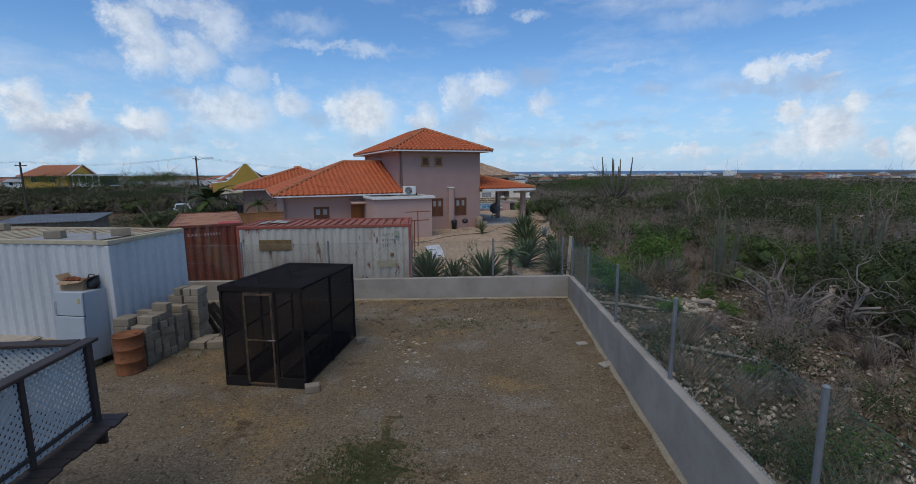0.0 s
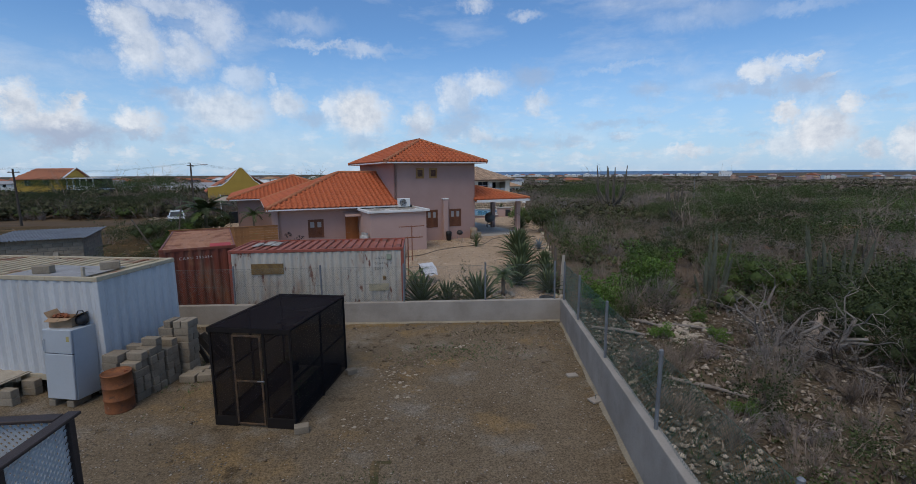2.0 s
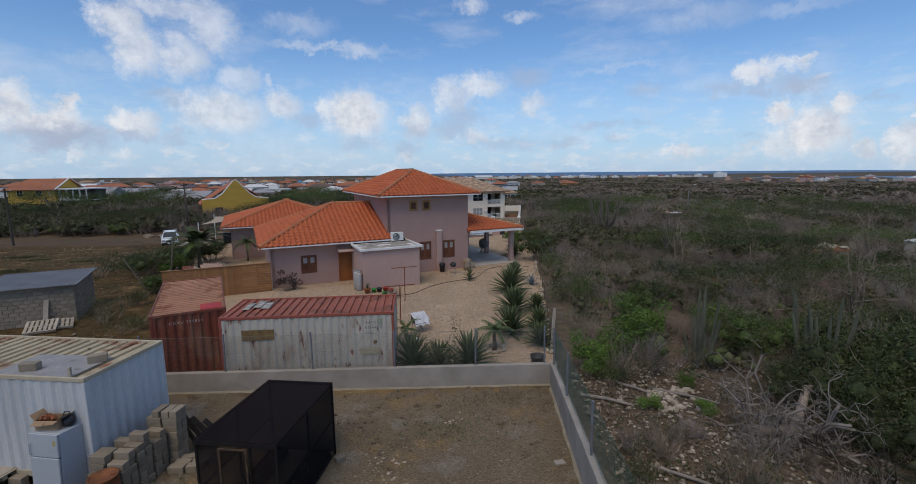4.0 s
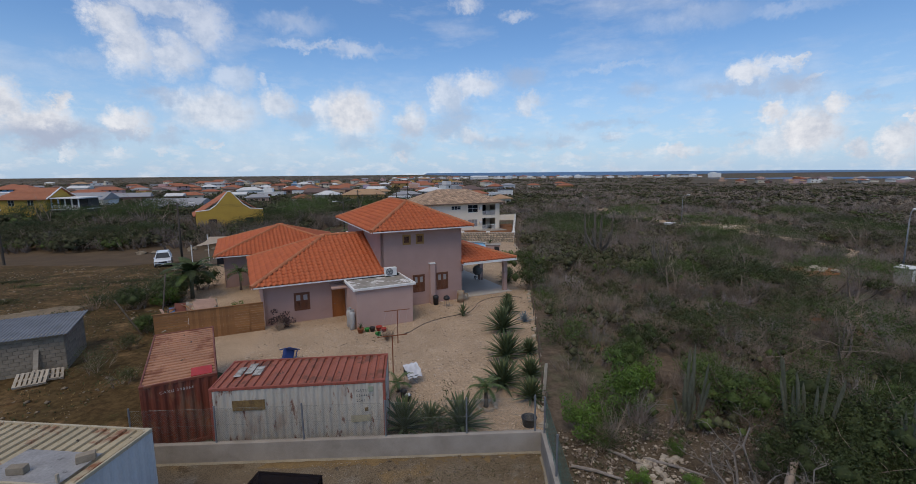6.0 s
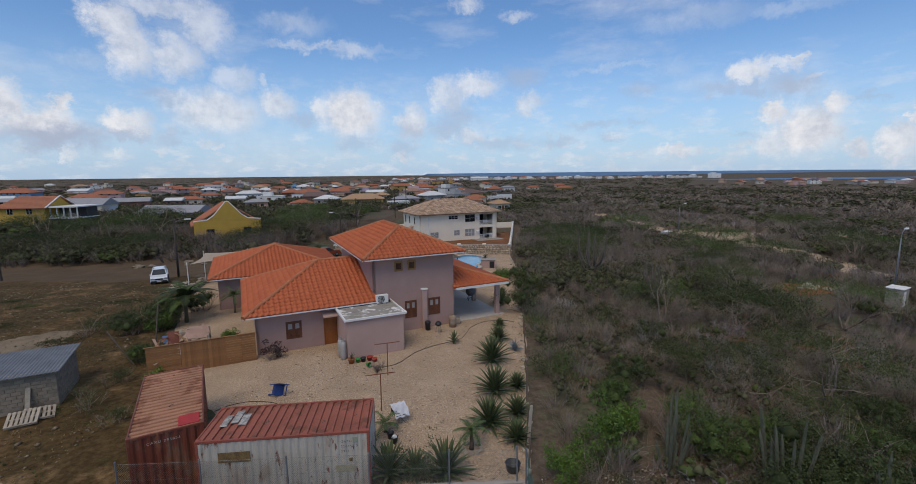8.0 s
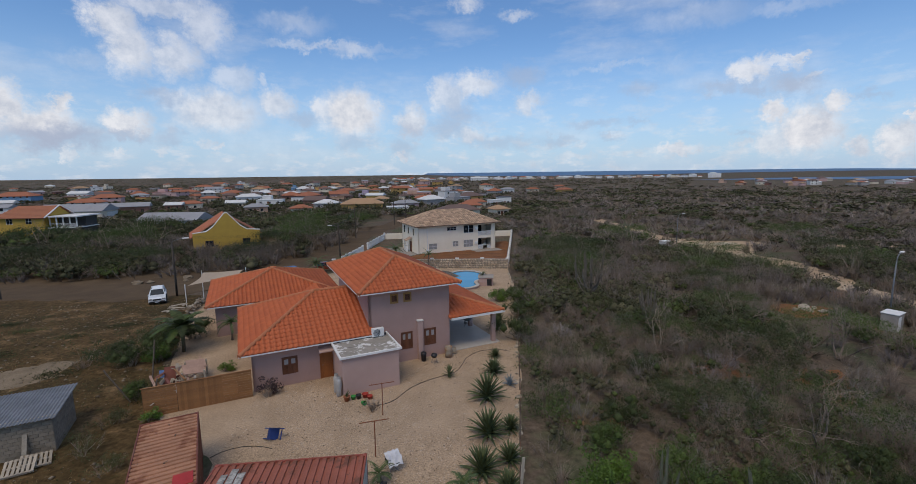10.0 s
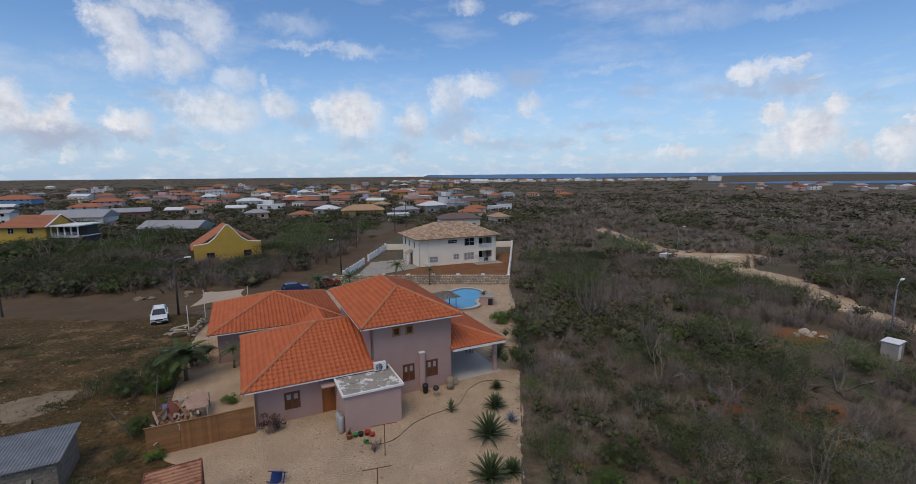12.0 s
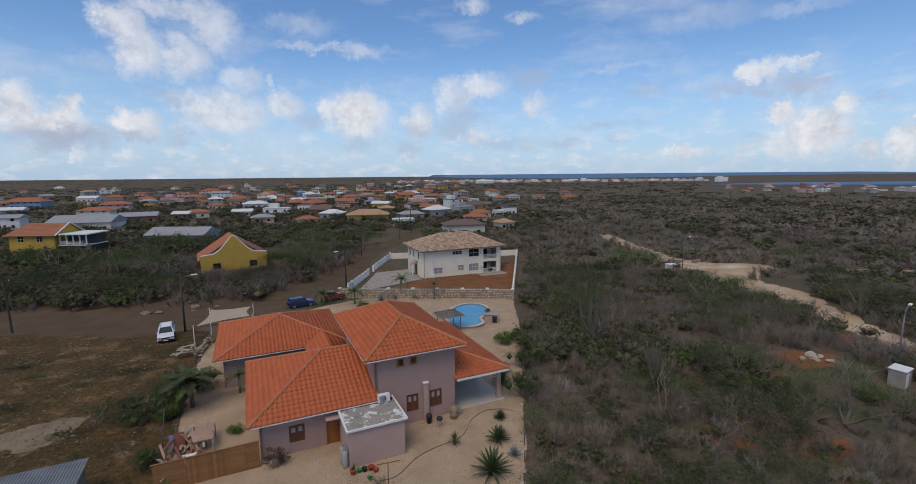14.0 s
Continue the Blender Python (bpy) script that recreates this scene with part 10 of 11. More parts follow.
for i in range(34):
    # thin growth behind the wire fence
    y = 1.5 + 11 * prng.random()
    x = 3.3 + 0.148 * y + 0.3 + 4.6 * prng.random() ** 1.3
    k = prng.random()
    plant(prng.choice(GREEN) if k < 0.35 else prng.choice(DRY), x, y, 0.28 + 0.3 * prng.random(), prng.random() * 360, "bush",
          "thin olive bush behind the wire fence" if k < 0.35 else "sparse dry bush behind the wire fence", "bush", "scrub bushes")


def cactus_column(b, base, top, r, ribs=9, bend=(0, 0)):
    p0, p1 = Vector(base), Vector(top)
    n = 9
    v, f = [], []
    k = ribs * 2
    for i in range(n + 1):
        t = i / n
        c = p0.lerp(p1, t) + Vector((bend[0], bend[1], 0)) * (4 * t * (1 - t))
        rad = r * (0.82 + 0.18 * math.sin(t * 3.0 + 0.4)) * (1.0 if t < 0.9 else (0.86 if t < 0.95 else 0.25))
        for j in range(k):
            w = 2 * math.pi * j / k
            q = rad * (1.0 if j % 2 else 0.80)
            v.append((c.x + q * math.cos(w), c.y + q * math.sin(w), c.z))
    for i in range(n):
        for j in range(k):
            f.append((i * k + j, i * k + (j + 1) % k, (i + 1) * k + (j + 1) % k, (i + 1) * k + j))
    f.append(tuple(n * k + j for j in range(k)))
    b.add(v, f)


def cactus_cluster(x, y, cols, seed, material, label):
    rg = random.Random(seed)
    root = thing("column_cactus", pose(x, y, g(x, y) - 0.05), label, "cactus", "column cacti")
    for i in range(cols):
        a, rr = rg.random() * 6.283, 0.15 + 0.75 * rg.random()
        h = 1.2 + 2.3 * rg.random() ** 0.8
        b = MB()
        base = (rr * 0.55 * math.cos(a), rr * 0.55 * math.sin(a), 0)
        top = (rr * 1.15 * math.cos(a), rr * 1.15 * math.sin(a), h)
        cactus_column(b, base, top, 0.050 + 0.018 * rg.random(), 9, (0.12 * rg.random() - 0.06, 0.12 * rg.random() - 0.06))
        b.done("column", material, root, fix=False)


cactus_cluster(10.7, 16.4, 11, 1, CACTUS, "cluster of tall ribbed green-grey column cacti")
cactus_cluster(13.8, 14.2, 13, 2, CACTUS, "cluster of tall ribbed green-grey column cacti")
cactus_cluster(15.4, 12.0, 9, 3, CACTUS, "cluster of tall ribbed green-grey column cacti")


def candelabra(x, y, h, arms, seed, label, spread=1.2):
    rg = random.Random(seed)
    root = thing("candelabra_cactus", pose(x, y, g(x, y) - 0.05), label, "cactus", "old cacti")
    MB().tube([(0, 0, 0), (0.03, 0, h * 0.22), (0, 0.02, h * 0.34)], [0.24, 0.2, 0.17], 9).done("trunk", CACTUS_OLD, root)
    for i in range(arms):
        a = i * 2.4 + 0.4 * rg.random()
        rr = spread * (0.35 + 0.65 * rg.random())
        z0 = h * (0.16 + 0.18 * rg.random())
        b = MB()
        c, s = math.cos(a), math.sin(a)
        hh = h * (0.58 + 0.46 * rg.random())
        b.tube([(0, 0, z0), (rr * 0.6 * c, rr * 0.6 * s, z0 + h * 0.12), (rr * 0.95 * c, rr * 0.95 * s, z0 + h * 0.32), (rr * 1.02 * c, rr * 1.02 * s, hh * 0.8), (rr * 1.1 * c, rr * 1.1 * s, hh)],
               [0.11, 0.095, 0.085, 0.075, 0.04], 8)
        b.done("arm", CACTUS_OLD, root)


candelabra(20.0, 46.4, 5.9, 13, 5, "tall old candelabra cactus with many grey arms", 1.7)
candelabra(21.7, 37.7, 4.2, 10, 6, "stout old candelabra cactus with broken arms", 0.75)
candelabra(30, 72, 5.0, 9, 7, "tall old candelabra cactus with many grey arms", 1.3)


def dead_tree():
    rg = np.random.default_rng(23)
    root = thing("fallen_tree", pose(10.3, 12.0, 0.0) @ Matrix.Scale(0.98, 4), "bleached tangle of a fallen dead tree beside the rubble", "dead tree")
    V, T, tips = branches(rg, 17, 2.1, 2.9, 0.085, 3, 2, 0.62, 0.7, 0.55)
    tagged(tri_mesh("deadwood", V, T, [TWIG_PALE], root), kind="stuff")
    V, T, tips = branches(rg, 5, 0.7, 2.0, 0.02, 1, 2, 0.3, 1.3, 0.45)
    tagged(tri_mesh("brushwood", V, T, [TWIG], root), kind="stuff")
    for pts in ([(-1.2, -0.4, 0.15), (0.3, -1.1, 0.4), (1.4, -1.0, 0.62), (3.2, -1.6, 0.8), (5.0, -1.4, 1.3)], [(-0.6, -1.2, 0.1), (0.4, -0.4, 0.6), (1.3, 0.4, 0.9), (2.2, 0.5, 0.8)]):
        MB().tube(pts, [0.15, 0.13, 0.11, 0.09, 0.06][:len(pts)], 7).done("log", TWIG, root, smooth=True)
    root2 = thing("brush_pile", pose(12.7, 10.2, 0.0), "dark heap of dry thorny brushwood", "brushwood")
    V, T, tips = branches(rg, 60, 1.5, 4.0, 0.022, 2, 3, 0.35, 2.2, 0.5)
    tagged(tri_mesh("brushwood", V, T, [TWIG_DARK], root2), kind="stuff")


dead_tree()


# joined scrub farther off; its colours are lightened to stand in for haze
FAR_DRY, FAR_DARK, FAR_OLIVE, FAR_GREEN, FAR_GREY = (mat(n, c, tuple(0.8 * q for q in c), 0.9, scale=0.03, fine=0.6, fine_amt=0.45, bump=0, island=0.2, spec=0.05) for n, c in (
    ("scrub_dry", (0.235, 0.186, 0.142)), ("scrub_dark", (0.078, 0.080, 0.044)), ("scrub_olive", (0.105, 0.098, 0.056)), ("scrub_green", (0.080, 0.104, 0.036)), ("scrub_grey", (0.250, 0.208, 0.182))))


def clump(kind, rg, n, leaf, width, lobes=5):
    """One bush of the joined scrub: 0 and 4 are bare twigs, the others leafy."""
    h, w = 1.3 + 0.6 * rg.random(), 1.0 + 0.5 * rg.random()
    if kind in (0, 4):
        V, T = tufts(rg, lobes + 1, n, h, w, width)
        W, U = leaves(rg, V[::3][:12] + np.array([0, 0, 0.5]), 0.35, n // 8, leaf, 0.8, True)
        V, T = join((V, T), (W, U))
        return V, T, np.concatenate([np.full(n, kind), np.full(len(U), 2)])
    a, r = rg.random(lobes) * 6.283, w * 0.75 * np.sqrt(rg.random(lobes))
    c = np.stack([r * np.cos(a), r * np.sin(a), h * (0.30 + 0.38 * rg.random(lobes))], 1)
    q = w * (0.34 + 0.20 * rg.random(lobes))
    body, skin = cores(rg, c, q * 0.62), shell(rg, c, q, n, leaf)
    V, T = tufts(rg, 3, n // 5, h, w, width)
    m = np.concatenate([np.full(len(body[1]), kind), np.full(n, kind), np.zeros(n // 5, int)])
    V, T = join(body, skin, (V, T))
    return V, T, m


def scatter(name, pts, protos, label, low=1.0):
    Vs, Ts, Ms, off = [], [], [], 0
    for x, y, s, rot, k in pts:
        V, T, m = protos[k]
        c, q = math.cos(rot) * s, math.sin(rot) * s
        W = np.empty_like(V)
        W[:, 0], W[:, 1], W[:, 2] = x + V[:, 0] * c - V[:, 1] * q, y + V[:, 0] * q + V[:, 1] * c, g(x, y) - 0.1 + V[:, 2] * min(s, low)
        Vs.append(W), Ts.append(T + off), Ms.append(m)
        off += len(V)
    ob = tri_mesh(name, np.concatenate(Vs), np.concatenate(Ts), [FAR_DRY, FAR_DARK, FAR_OLIVE, FAR_GREEN, FAR_GREY], mat_index=np.concatenate(Ms))
    return tagged(ob, label, "bushes", "", "stuff")


rg = np.random.default_rng(12)
KINDS = (0, 0, 4, 4, 4, 1, 1, 1, 1, 2, 2, 3)
LOW = [clump(k, rg, 95, 0.06, 0.010, 4) for k in KINDS]
MID = [clump(k, rg, 185, 0.085, 0.018, 6) for k in KINDS]
OUT = [clump(k, rg, 84, 0.14, 0.036, 4) for k in KINDS]
FAR = [clump(k, rg, 18, 0.26, 0.085, 2) for k in KINDS]


def pick(x, y):
    """Bare twigs or leaves, in patches some tens of metres wide."""
    q = 0.22 + 1.25 * noise.noise(Vector((x * 0.022, y * 0.012, 3.0))) + 0.7 * noise.noise(Vector((x * 0.09, y * 0.07, 9.0)))
    if x < -10:
        q += 0.16
    if prng.random() > min(max(q, 0.12), 0.85):
        return prng.randrange(5 if x > -10 else 4)
    return 5 + prng.randrange(7)


def ring(n, d0, d1, a0, a1, s0, s1, gaps=0.42):
    out = []
    for _ in range(n):
        d = math.sqrt(d0 * d0 + (d1 * d1 - d0 * d0) * prng.random())
        a = radians(a0 + (a1 - a0) * prng.random())
        x, y = d * math.sin(a), d * math.cos(a)
        az = math.degrees(math.atan2(x, y))
        if (d > 620 and az > 33) or (d > 1350 and az > 2):
            continue
        if not open_scrub(x, y) or (-52 < x < -28 and 0 < 101 + 0.5 * (x + 36) - y < 7) or (-44 < x < -26 and 95 < y < 114) or (-103 < x < -80 and 124 < y < 136) or noise.noise(Vector((x * 0.07, y * 0.07, 5.0))) > gaps:
            continue
        if d < 62 and (math.hypot(x - 11.0, y - 12.2) < 2.4 or near_rocks(x, y) or math.hypot(x - 41.5, y - 42.3) < 4 or math.hypot(x - 43.6, y - 34.8) < 3.4 or (x < 9.6 and y < 15.5) or x < 6):
            continue
        out.append((x, y, s0 + (s1 - s0) * prng.random(), prng.random() * 6.283, pick(x, y)))
    return out


scatter("scrub_undergrowth", ring(2100, 9, 56, 2, 84, 0.4, 0.85, 0.17), LOW, "low dry twiggy undergrowth on reddish soil", 1.0)
scatter("scrub_bushes", ring(1900, 46, 108, 2, 62, 0.9, 1.7), MID, "dense dry grey and olive thorn scrub", 1.35)
scatter("roadside_scrub", ring(1350, 74, 125, -56, 4, 1.3, 2.2), MID, "dense dark thorn scrub behind the dirt road", 1.75)
scatter("farther_scrub", ring(2700, 106, 215, -56, 62, 1.5, 2.7, 0.55), OUT, "dense dry grey and olive thorn scrub", 1.25)
def town_trees(n):
    out = []
    for _ in range(n):
        d = 1 / (1 / 600 + (1 / 130 - 1 / 600) * prng.random())
        a = radians(-50 + 60 * prng.random())
        x, y = d * math.sin(a), d * math.cos(a)
        if open_scrub(x, y):
            out.append((x, y, 1.8 + 1.6 * prng.random(), prng.random() * 6.283, 5 + prng.randrange(7)))
    return out


CROWN = [clump(k, rg, 130, 0.11, 0.02, 7) for k in KINDS]
scatter("town_trees", town_trees(480), CROWN, "dark green garden trees between the houses", 2.3)
scatter("distant_scrub", ring(2200, 1350, 4600, -56, 2, 7.0, 13.0) + ring(6600, 205, 480, -56, 62, 2.4, 4.4, 0.6) + ring(4600, 480, 1350, -56, 60, 4.5, 8.0, 0.6), FAR, "endless distant thorn scrub", 1.35)

def banana(x, y, h, fl, n, seed):
    """A banana plant: broad torn leaf blades on arching ribs."""
    r = random.Random(seed)
    root = thing("banana_plant", pose(x, y, g(x, y)), "broad-leaved dark green banana plant beside the field", "banana plant")
    MB().tube([(0, 0, 0), (0.05, 0, h * 0.6), (0.05, 0.03, h)], [0.16, 0.13, 0.09], 9).done("trunk", CACTUS, root, smooth=True)
    for i in range(n):
        az, e = i * 2.39996, 1.25 - 1.0 * i / n
        p, ln = Vector((0.05, 0.03, h)), fl * (0.8 + 0.35 * r.random())
        s = Vector((-math.sin(az), math.cos(az), 0))
        b = MB()
        k = 14
        for j in range(k):
            d = Vector((math.cos(az) * math.cos(e), math.sin(az) * math.cos(e), math.sin(e)))
            q = p + d * (ln / k)
            t = (j + 0.5) / k
            w = 0.40 * math.sin(math.pi * min(1.0, 0.12 + t * 0.9)) ** 0.7 if t > 0.1 else 0.03
            for sg in (-1, 1):
                drop = Vector((0, 0, -0.16 * w - 0.08 * r.random() * w))
                o = s * sg * w * (0.85 + 0.25 * r.random())
                b.add([p, q - d * 0.01, q + o + drop + d * 0.05, p + o + drop + d * 0.08], [(0, 1, 2, 3)])
            p = q
            e -= 1.5 / k
        b.done("leaf", LEAF_DARK if i % 3 else LEAF_FRESH, root, fix=False)


# trees and bushes west of the house
for x, y, s, p, lab in ((-19.6, 39.4, 1.1, DENSE[0], "dark green bush beside the field"), (-18.6, 36.9, 1.2, DENSE[0], "dark green bush beside the field"), (-20.2, 35.6, 1.1, DENSE[0], "dark green bush beside the field"), (-22.2, 38.2, 0.8, DENSE[0], "dark green bush beside the field"), (-21.0, 42.6, 0.75, DENSE[1], "dark green bush beside the field"), (-18.0, 41.0, 1.2, DENSE[0], "dark green bush beside the field"), (-23.4, 36.2, 0.9, GREEN[0], "dark green bush beside the field"), (-16.6, 30.4, 0.75, DENSE[1], "green bush beside the timber fence"), (-21.6, 41.2, 0.75, GREEN[0], "dark green bush beside the field"), (-20.8, 37.2, 0.9, GREEN[2], "dark green bush beside the field"),
                        (-22.6, 45.0, 0.6, GREEN[0], "dark green bush beside the field"), (-18.4, 36.0, 0.9, BRIGHT[1], "green bush beside the field"), (-12.5, 33.4, 0.55, BRIGHT[1], "potted green shrub on the gravel"), (-14.2, 27.0, 0.5, BRIGHT[1], "small green shrub before the timber fence"),
                        (-15.2, 29.6, 0.6, GREEN[0], "green bush beside the timber fence"), (-24.5, 29.0, 0.5, GREEN[1], "low weed bush in the field"), (-22.0, 31.5, 0.45, GREEN[1], "low weed bush in the field"),
                        (-16.3, 27.0, 0.7, GREEN[1], "low weed bush by the block shed"), (-15.8, 24.0, 0.6, GREEN[2], "low weed bush by the block shed"), (-13.8, 22.5, 0.6, GREEN[1], "low weed bush by the containers"),
                        (-6.9, 67.8, 0.9, BRIGHT[1], "low green bush in the pool garden"), (-3.0, 72.4, 0.6, GREEN[0], "low green bush in the pool garden"), (0.8, 72.6, 0.5, GREEN[1], "low green bush in the pool garden")):
    plant(p, x, y, s, prng.random() * 360, "bush", lab, "bush", "garden bushes")
for x, y, s in ((-51, 96, 2.0), (-25, 94, 1.8), (-22, 98, 1.9), (-56, 92, 2.0), (-28, 84, 1.6), (-17, 113, 1.8), (-72, 100, 2.0), (-90, 96, 2.1), (-44, 82, 1.7), (-52, 80, 1.5), (-64, 84, 1.7), (-21, 107, 2.0), (-26, 120, 2.0), (-60, 112, 2.1), (-80, 88, 1.7), (-14, 128, 1.9)):
    plant(UMB[1] if s > 1.85 else UMB[0], x, y, s, prng.random() * 360, "thorn_tree", "green thorn tree behind the dirt road", "tree", "thorn trees")
banana(-17.4, 38.0, 2.1, 2.7, 16, 41)
palm(-14.4, 40.0, 1.5, 1.5, 13, 42, "young palm against the mauve wing", leaf=0.4)
palm(-12.3, 40.2, 1.7, 1.3, 11, 43, "young palm against the mauve wing", leaf=0.4)
red = leafy_proto(1.0, 0.8, 900, 0.06, mat("purple_leaf", (0.055, 0.030, 0.030), (0.04, 0.022, 0.022), 0.6, bump=0, island=0.3))
plant(red, -8.3, 29.15, 0.95, 0, "bush", "dark purple-leaved shrub by the mauve wall", "bush", "garden bushes")
plant(DRY[0], -1.35, 26.6, 0.5, 0, "bush", "thin reddish twiggy shrub beside a pole", "bush", "garden bushes")


# ---- loose stones and weeds ----
def pebbles(name, n, place_, s0, s1, material, label, seed):
    r = np.random.default_rng(seed)
    base = np.array([(1, 0, 0), (-0.9, 0.2, 0), (0.1, 1, 0), (0, -1, 0.1), (0.1, 0, 0.8), (0, 0, -0.5)], float)
    tri = np.array([(0, 2, 4), (2, 1, 4), (1, 3, 4), (3, 0, 4), (2, 0, 5), (1, 2, 5), (3, 1, 5), (0, 3, 5)])
    Vs, Ts, k = [], [], 0
    for i in range(n):
        x, y = place_(r)
        s = s0 + (s1 - s0) * r.random() ** 3.5
        V = base * (1 + 0.35 * (r.random((6, 3)) - 0.5)) * s * np.array([1, 0.8, 0.65])
        w = r.random() * 6.283
        c, q = math.cos(w), math.sin(w)
        V = np.stack([V[:, 0] * c - V[:, 1] * q + x, V[:, 0] * q + V[:, 1] * c + y, V[:, 2] + g(x, y) + 0.018 + s * 0.15], 1)
        Vs.append(V), Ts.append(tri + k)
        k += 6
    return tagged(tri_mesh(name, np.concatenate(Vs), np.concatenate(Ts), [material]), label, "stones", "", "stuff")


PEBBLE = mat("pebble", (0.32, 0.28, 0.232), (0.20, 0.170, 0.135), 0.95, spec=0.1, scale=3, fine=20, fine_amt=0.2, bump=0, island=0.55)
WHITE_CHIP = mat("coral_chip", (0.56, 0.47, 0.375), (0.48, 0.39, 0.31), 0.95, scale=3, fine=20, fine_amt=0.15, bump=0, island=0.3)
DARK_CHIP = mat("dark_chip", (0.19, 0.14, 0.095), (0.12, 0.09, 0.06), 0.95, scale=3, fine=20, fine_amt=0.2, bump=0, island=0.3)


RUBBLE = mat("rubble_chip", (0.38, 0.325, 0.26), (0.22, 0.18, 0.135), 0.95, spec=0.1, scale=3, fine=20, fine_amt=0.25, bump=0, island=0.6)
FIELD_STONE = mat("field_stone", (0.22, 0.175, 0.12), (0.16, 0.125, 0.085), 0.95, scale=3, fine=20, fine_amt=0.2, bump=0, island=0.3)


def in_paddock(r):
    while True:
        y = 3 + 12.5 * r.random()
        x = -12 + 16.5 * r.random()
        if x < 2.1 + 0.148 * y and not (-5.1 < x < -2.3 and 8.9 < y < 12.4) and not (x < -6.3 and y > 10.2):
            return x, y


def at_far_end(r):
    while True:
        x, y = in_paddock(r)
        if y > 11.2 + 2.5 * r.random():
            return x, y


def in_patches(r):
    """Gravel lies in drifts."""
    while True:
        x, y = in_paddock(r)
        if r.random() < 0.16 + 1.5 * max(0.0, noise.noise(Vector((x * 0.55, y * 0.4, 2.0))) + 0.12):
            return x, y


def in_gravel(r):
    while True:
        y = 16.6 + 24 * r.random() ** 1.3
        x = -9 + 18 * r.random()
        if x < np.interp(y, [16, 27, 36, 52], [4.9, 7.4, 9.3, 13.2]) and not (y < 19.2 and x < -0.9) and not (x < -6.3 and y < 23.5) and inside_free(x, y):
            return x, y


def inside_free(x, y):
    q = HOUSE.inverted() @ Vector((x, y, 0))
    return not (q.y > -0.3 and -4 < q.x < 0.2) and not (q.y > 3.0 and q.x > -9)


def in_rubble(r):
    while True:
        y = 2.5 + 14 * r.random()
        x = 4.2 + 10.0 * r.random() ** 1.4
        if x > 3.0 + 0.148 * y:
            return x, y


def in_field(r):
    while True:
        x, y = -14 - 36 * r.random() ** 1.3, 18 + 40 * r.random()
        if not (x > -22 and 24 < y < 29) and not (y > 28 and x > -14.5 - (y - 28) * 0.35):
            return x, y


pebbles("paddock_pebbles", 16000, in_patches, 0.006, 0.034, PEBBLE, "small pale pebbles strewn on the dirt", 1)
pebbles("paddock_clods", 900, in_paddock, 0.012, 0.05, DARK_CHIP, "dark clods and leaf litter on the dirt", 6)
pebbles("paddock_litter", 420, at_far_end, 0.02, 0.085, DARK_CHIP, "dark dead leaves below the garden wall", 16)
pebbles("paddock_lumps", 500, in_patches, 0.02, 0.05, PEBBLE, "larger pale stones strewn on the dirt", 17)
pebbles("gravel_chips", 11000, in_gravel, 0.02, 0.055, WHITE_CHIP, "pale coral chips", 2)
pebbles("gravel_litter", 2200, in_gravel, 0.02, 0.07, DARK_CHIP, "brown leaf litter on the gravel", 5)
pebbles("rubble_chips", 3600, in_rubble, 0.02, 0.09, DARK_CHIP, "brown earth clods and twigs among rubble", 8)
pebbles("rubble_stones", 8500, in_rubble, 0.012, 0.12, RUBBLE, "broken pale rubble stones on reddish earth", 3)
pebbles("field_stones", 2600, in_field, 0.03, 0.18, FIELD_STONE, "pale stones in the dry field", 4)


STRAW = mat("dry_straw", (0.26, 0.185, 0.085), (0.19, 0.13, 0.06), 0.9, spec=0.1, scale=0.5, fine=5, fine_amt=0.2, bump=0, island=0.3)


def weeds(name, n, place_, h, material, label, seed):
    r = np.random.default_rng(seed)
    Vs, Ts, k = [], [], 0
    for i in range(n):
        x, y = place_(r)
        z = g(x, y) + 0.012
        for j in range(5):
            a = r.random() * 6.283
            l, w = h * (0.5 + 0.8 * r.random()), h * 0.12
            t = np.array([x + l * 0.7 * math.cos(a), y + l * 0.7 * math.sin(a), z + l * 0.8])
            s = np.array([-math.sin(a), math.cos(a), 0]) * w
            Vs += [np.array([x, y, z]) - s, np.array([x, y, z]) + s, t]
            Ts.append((k, k + 1, k + 2))
            k += 3
    return tagged(tri_mesh(name, np.array(Vs), np.array(Ts), [material]), label, "weeds", "", "stuff")


def patch(cx, cy, rx, ry):
    return lambda r: (cx + rx * r.normal() * 0.5, cy + ry * r.normal() * 0.5)


weeds("field_weeds", 3200, in_field, 0.13, LEAF_DARK, "scattered low weeds in the dry field", 31)
weeds("field_weeds", 2600, in_field, 0.11, STRAW, "scattered dry grass tufts in the field", 32)
weeds("rubble_weeds", 900, in_rubble, 0.15, LEAF_DARK, "low green weeds among the rubble", 33)
weeds("rubble_weeds", 900, in_rubble, 0.18, TWIG, "low dry stalks among the rubble", 34)
weeds("weeds", 330, patch(0.7, 12.8, 2.2, 0.9), 0.06, LEAF, "sparse green weeds in the dirt", 1)
weeds("weeds", 2600, patch(-1.7, 6.3, 0.9, 1.0), 0.04, LEAF_DARK, "patch of dark green weeds in the dirt", 2)
weeds("weeds", 300, patch(2.2, 14.5, 2.2, 0.5), 0.05, LEAF_OLIVE, "sparse weeds along the wall", 3)
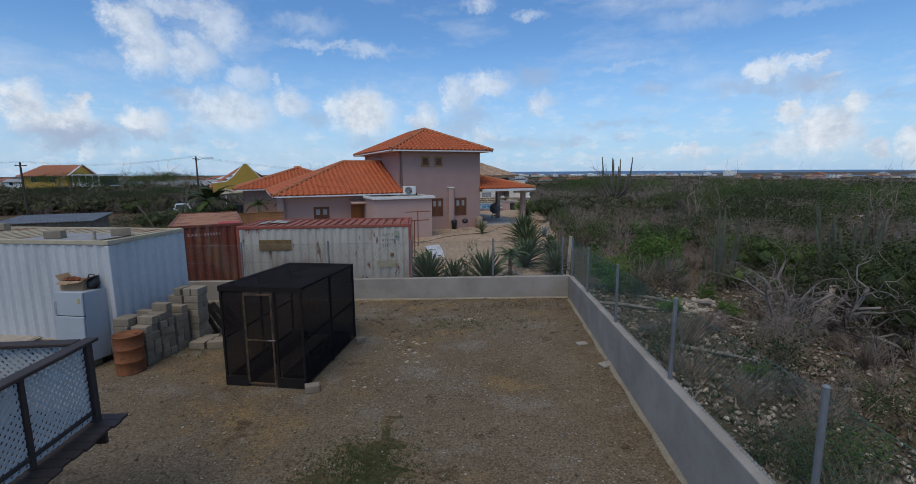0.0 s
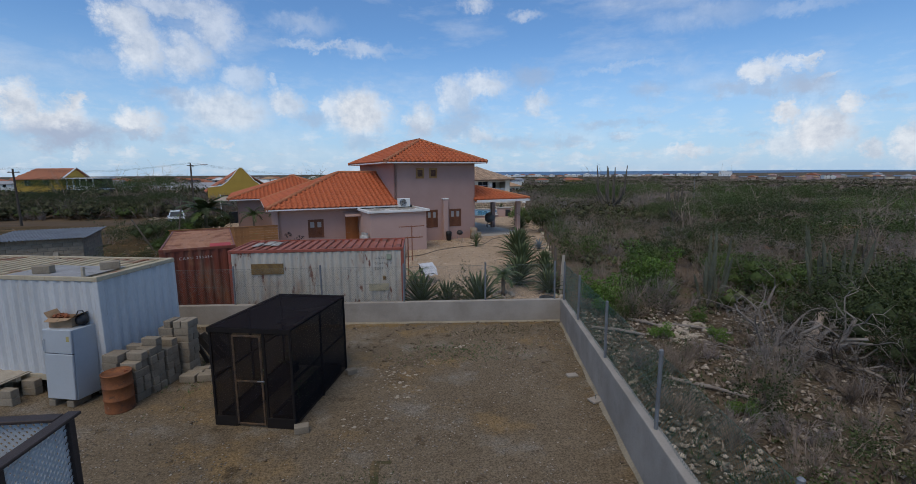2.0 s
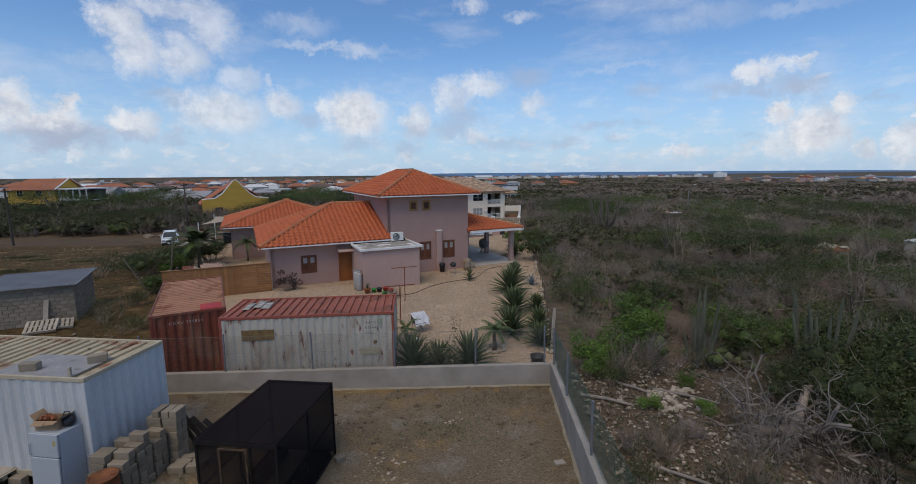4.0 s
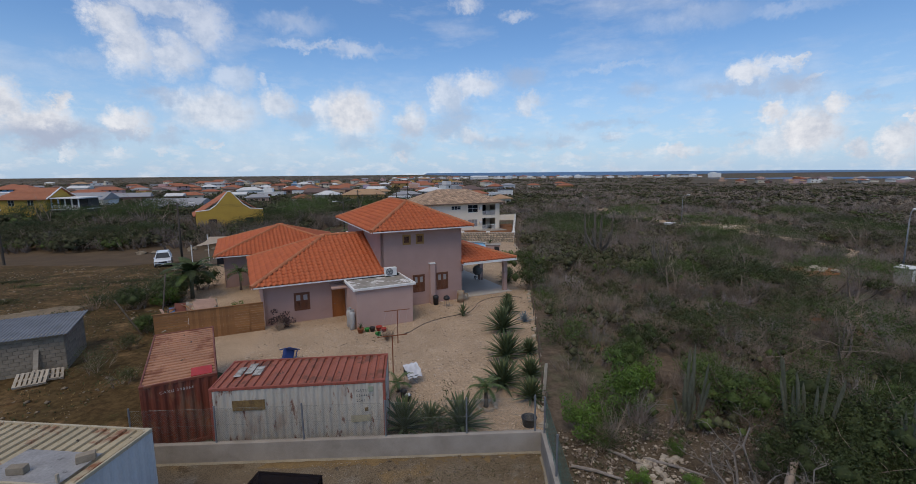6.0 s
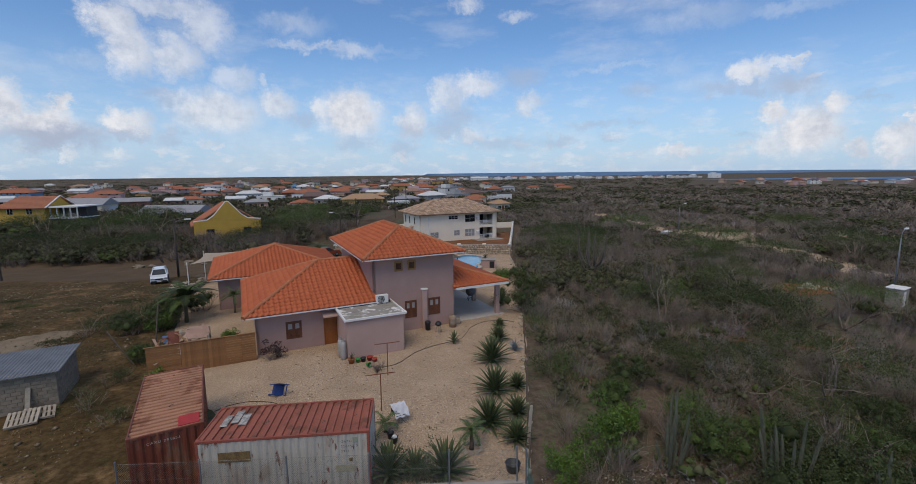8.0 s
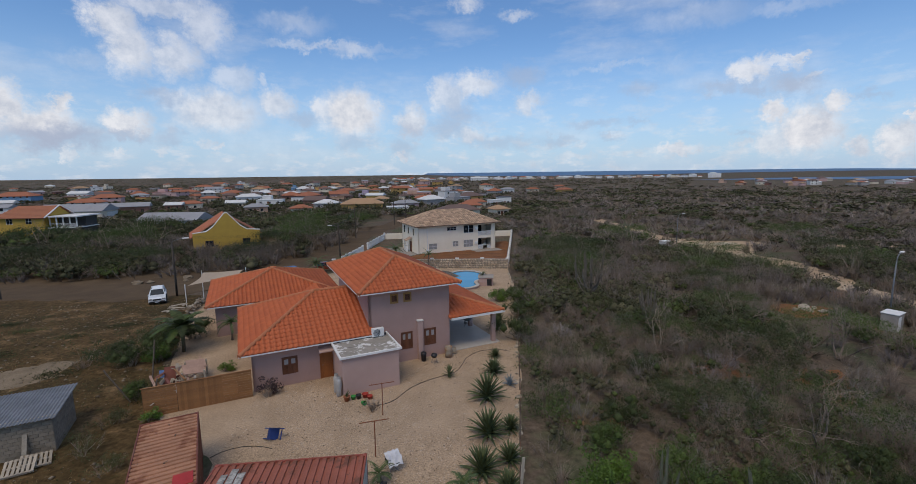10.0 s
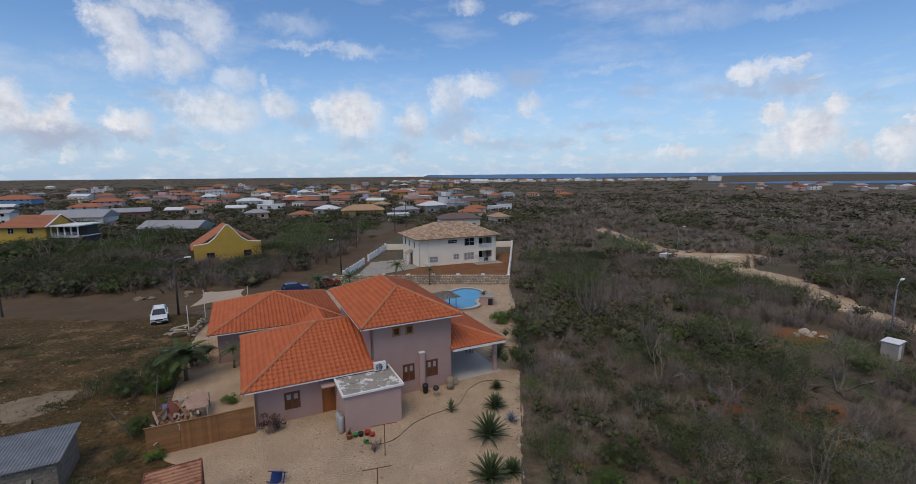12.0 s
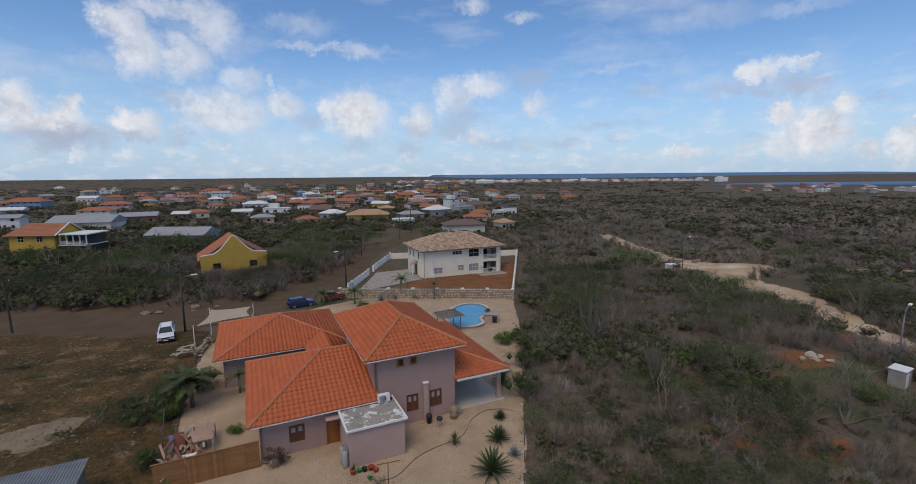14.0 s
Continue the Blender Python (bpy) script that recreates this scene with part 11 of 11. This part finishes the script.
weeds("weeds", 120, patch(-6.5, 12.0, 0.8, 1.6), 0.07, LEAF, "weeds beside the block stack", 6)
for i, (x, y) in enumerate(((-36, 47), (-30, 44), (-27, 47), (-40, 50), (-25, 35), (-33, 40))):
    weeds("weeds", 260, patch(x, y, 1.6, 0.9), 0.16, LEAF_OLIVE, "low green weed patch in the dry field", 10 + i)


def rocks(pts, label, seed, s=0.6):
    r = random.Random(seed)
    root = thing("rock_pile", Matrix.Identity(4), label, "rocks")
    for x, y in pts:
        k = s * (0.5 + 0.7 * r.random())
        MB().blob(x, y, g(x, y) + k * 0.3, k * 1.3, k, k * 0.65, r, 0.3, 8, 5).done("rock", PALE_STONE if s < 0.45 else FIELD_STONE, root)


rr = random.Random(5)
rocks([(41.5 + 2.6 * (rr.random() - 0.5), 42.3 + 2.4 * (rr.random() - 0.5)) for _ in range(8)], "pale boulders heaped in the scrub", 2, 0.33)
rocks([(-30 - 12 * rr.random(), 71.0 + 3.2 * rr.random() ** 2) for _ in range(7)], "pale boulders lying along the dirt road", 3, 0.5)
rocks([(7.5 + 1.6 * rr.random(), 13.0 + 1.4 * rr.random()) for _ in range(34)], "heap of broken pale stones", 4, 0.11)
rocks([(60 + 10 * rr.random(), 104 + 2 * rr.random()) for _ in range(8)], "pale boulders beside the track", 6, 0.7)
for x0, y0, x1, y1, r in ((5.6, 10.5, 7.3, 8.9, 0.045), (5.2, 14.3, 6.6, 13.4, 0.06), (7.8, 14.4, 9.4, 13.2, 0.05), (6.8, 15.0, 7.6, 14.0, 0.05)):
    tagged(MB().tube([(x0, y0, 0.07), ((x0 + x1) / 2, (y0 + y1) / 2 + 0.05, 0.10), (x1, y1, 0.08)], [r, r, r * 0.7], 7).done("dead_branch", TWIG_PALE), "bleached dead branch lying on rubble", "branch")
slab = MB().box(-0.14, -0.09, 0, 0.14, 0.09, 0.05, 0.008, pose(3.35, 10.9, g(3.3, 10.9) + 0.012, 0, 0, 8)).done("concrete_slab", CONCRETE)
tagged(slab, "small pale concrete slab lying beside the wall", "slab")
for cx, cy, n in ((-1.15, 11.4, 16), (-0.9, 10.5, 10), (-1.9, 9.4, 7), (0.8, 13.4, 9)):
    rocks([(cx + 0.5 * rr.gauss(0, 0.5), cy + 0.4 * rr.gauss(0, 0.5)) for _ in range(n)], "scattered pale limestone lumps in the dirt", n, 0.036)
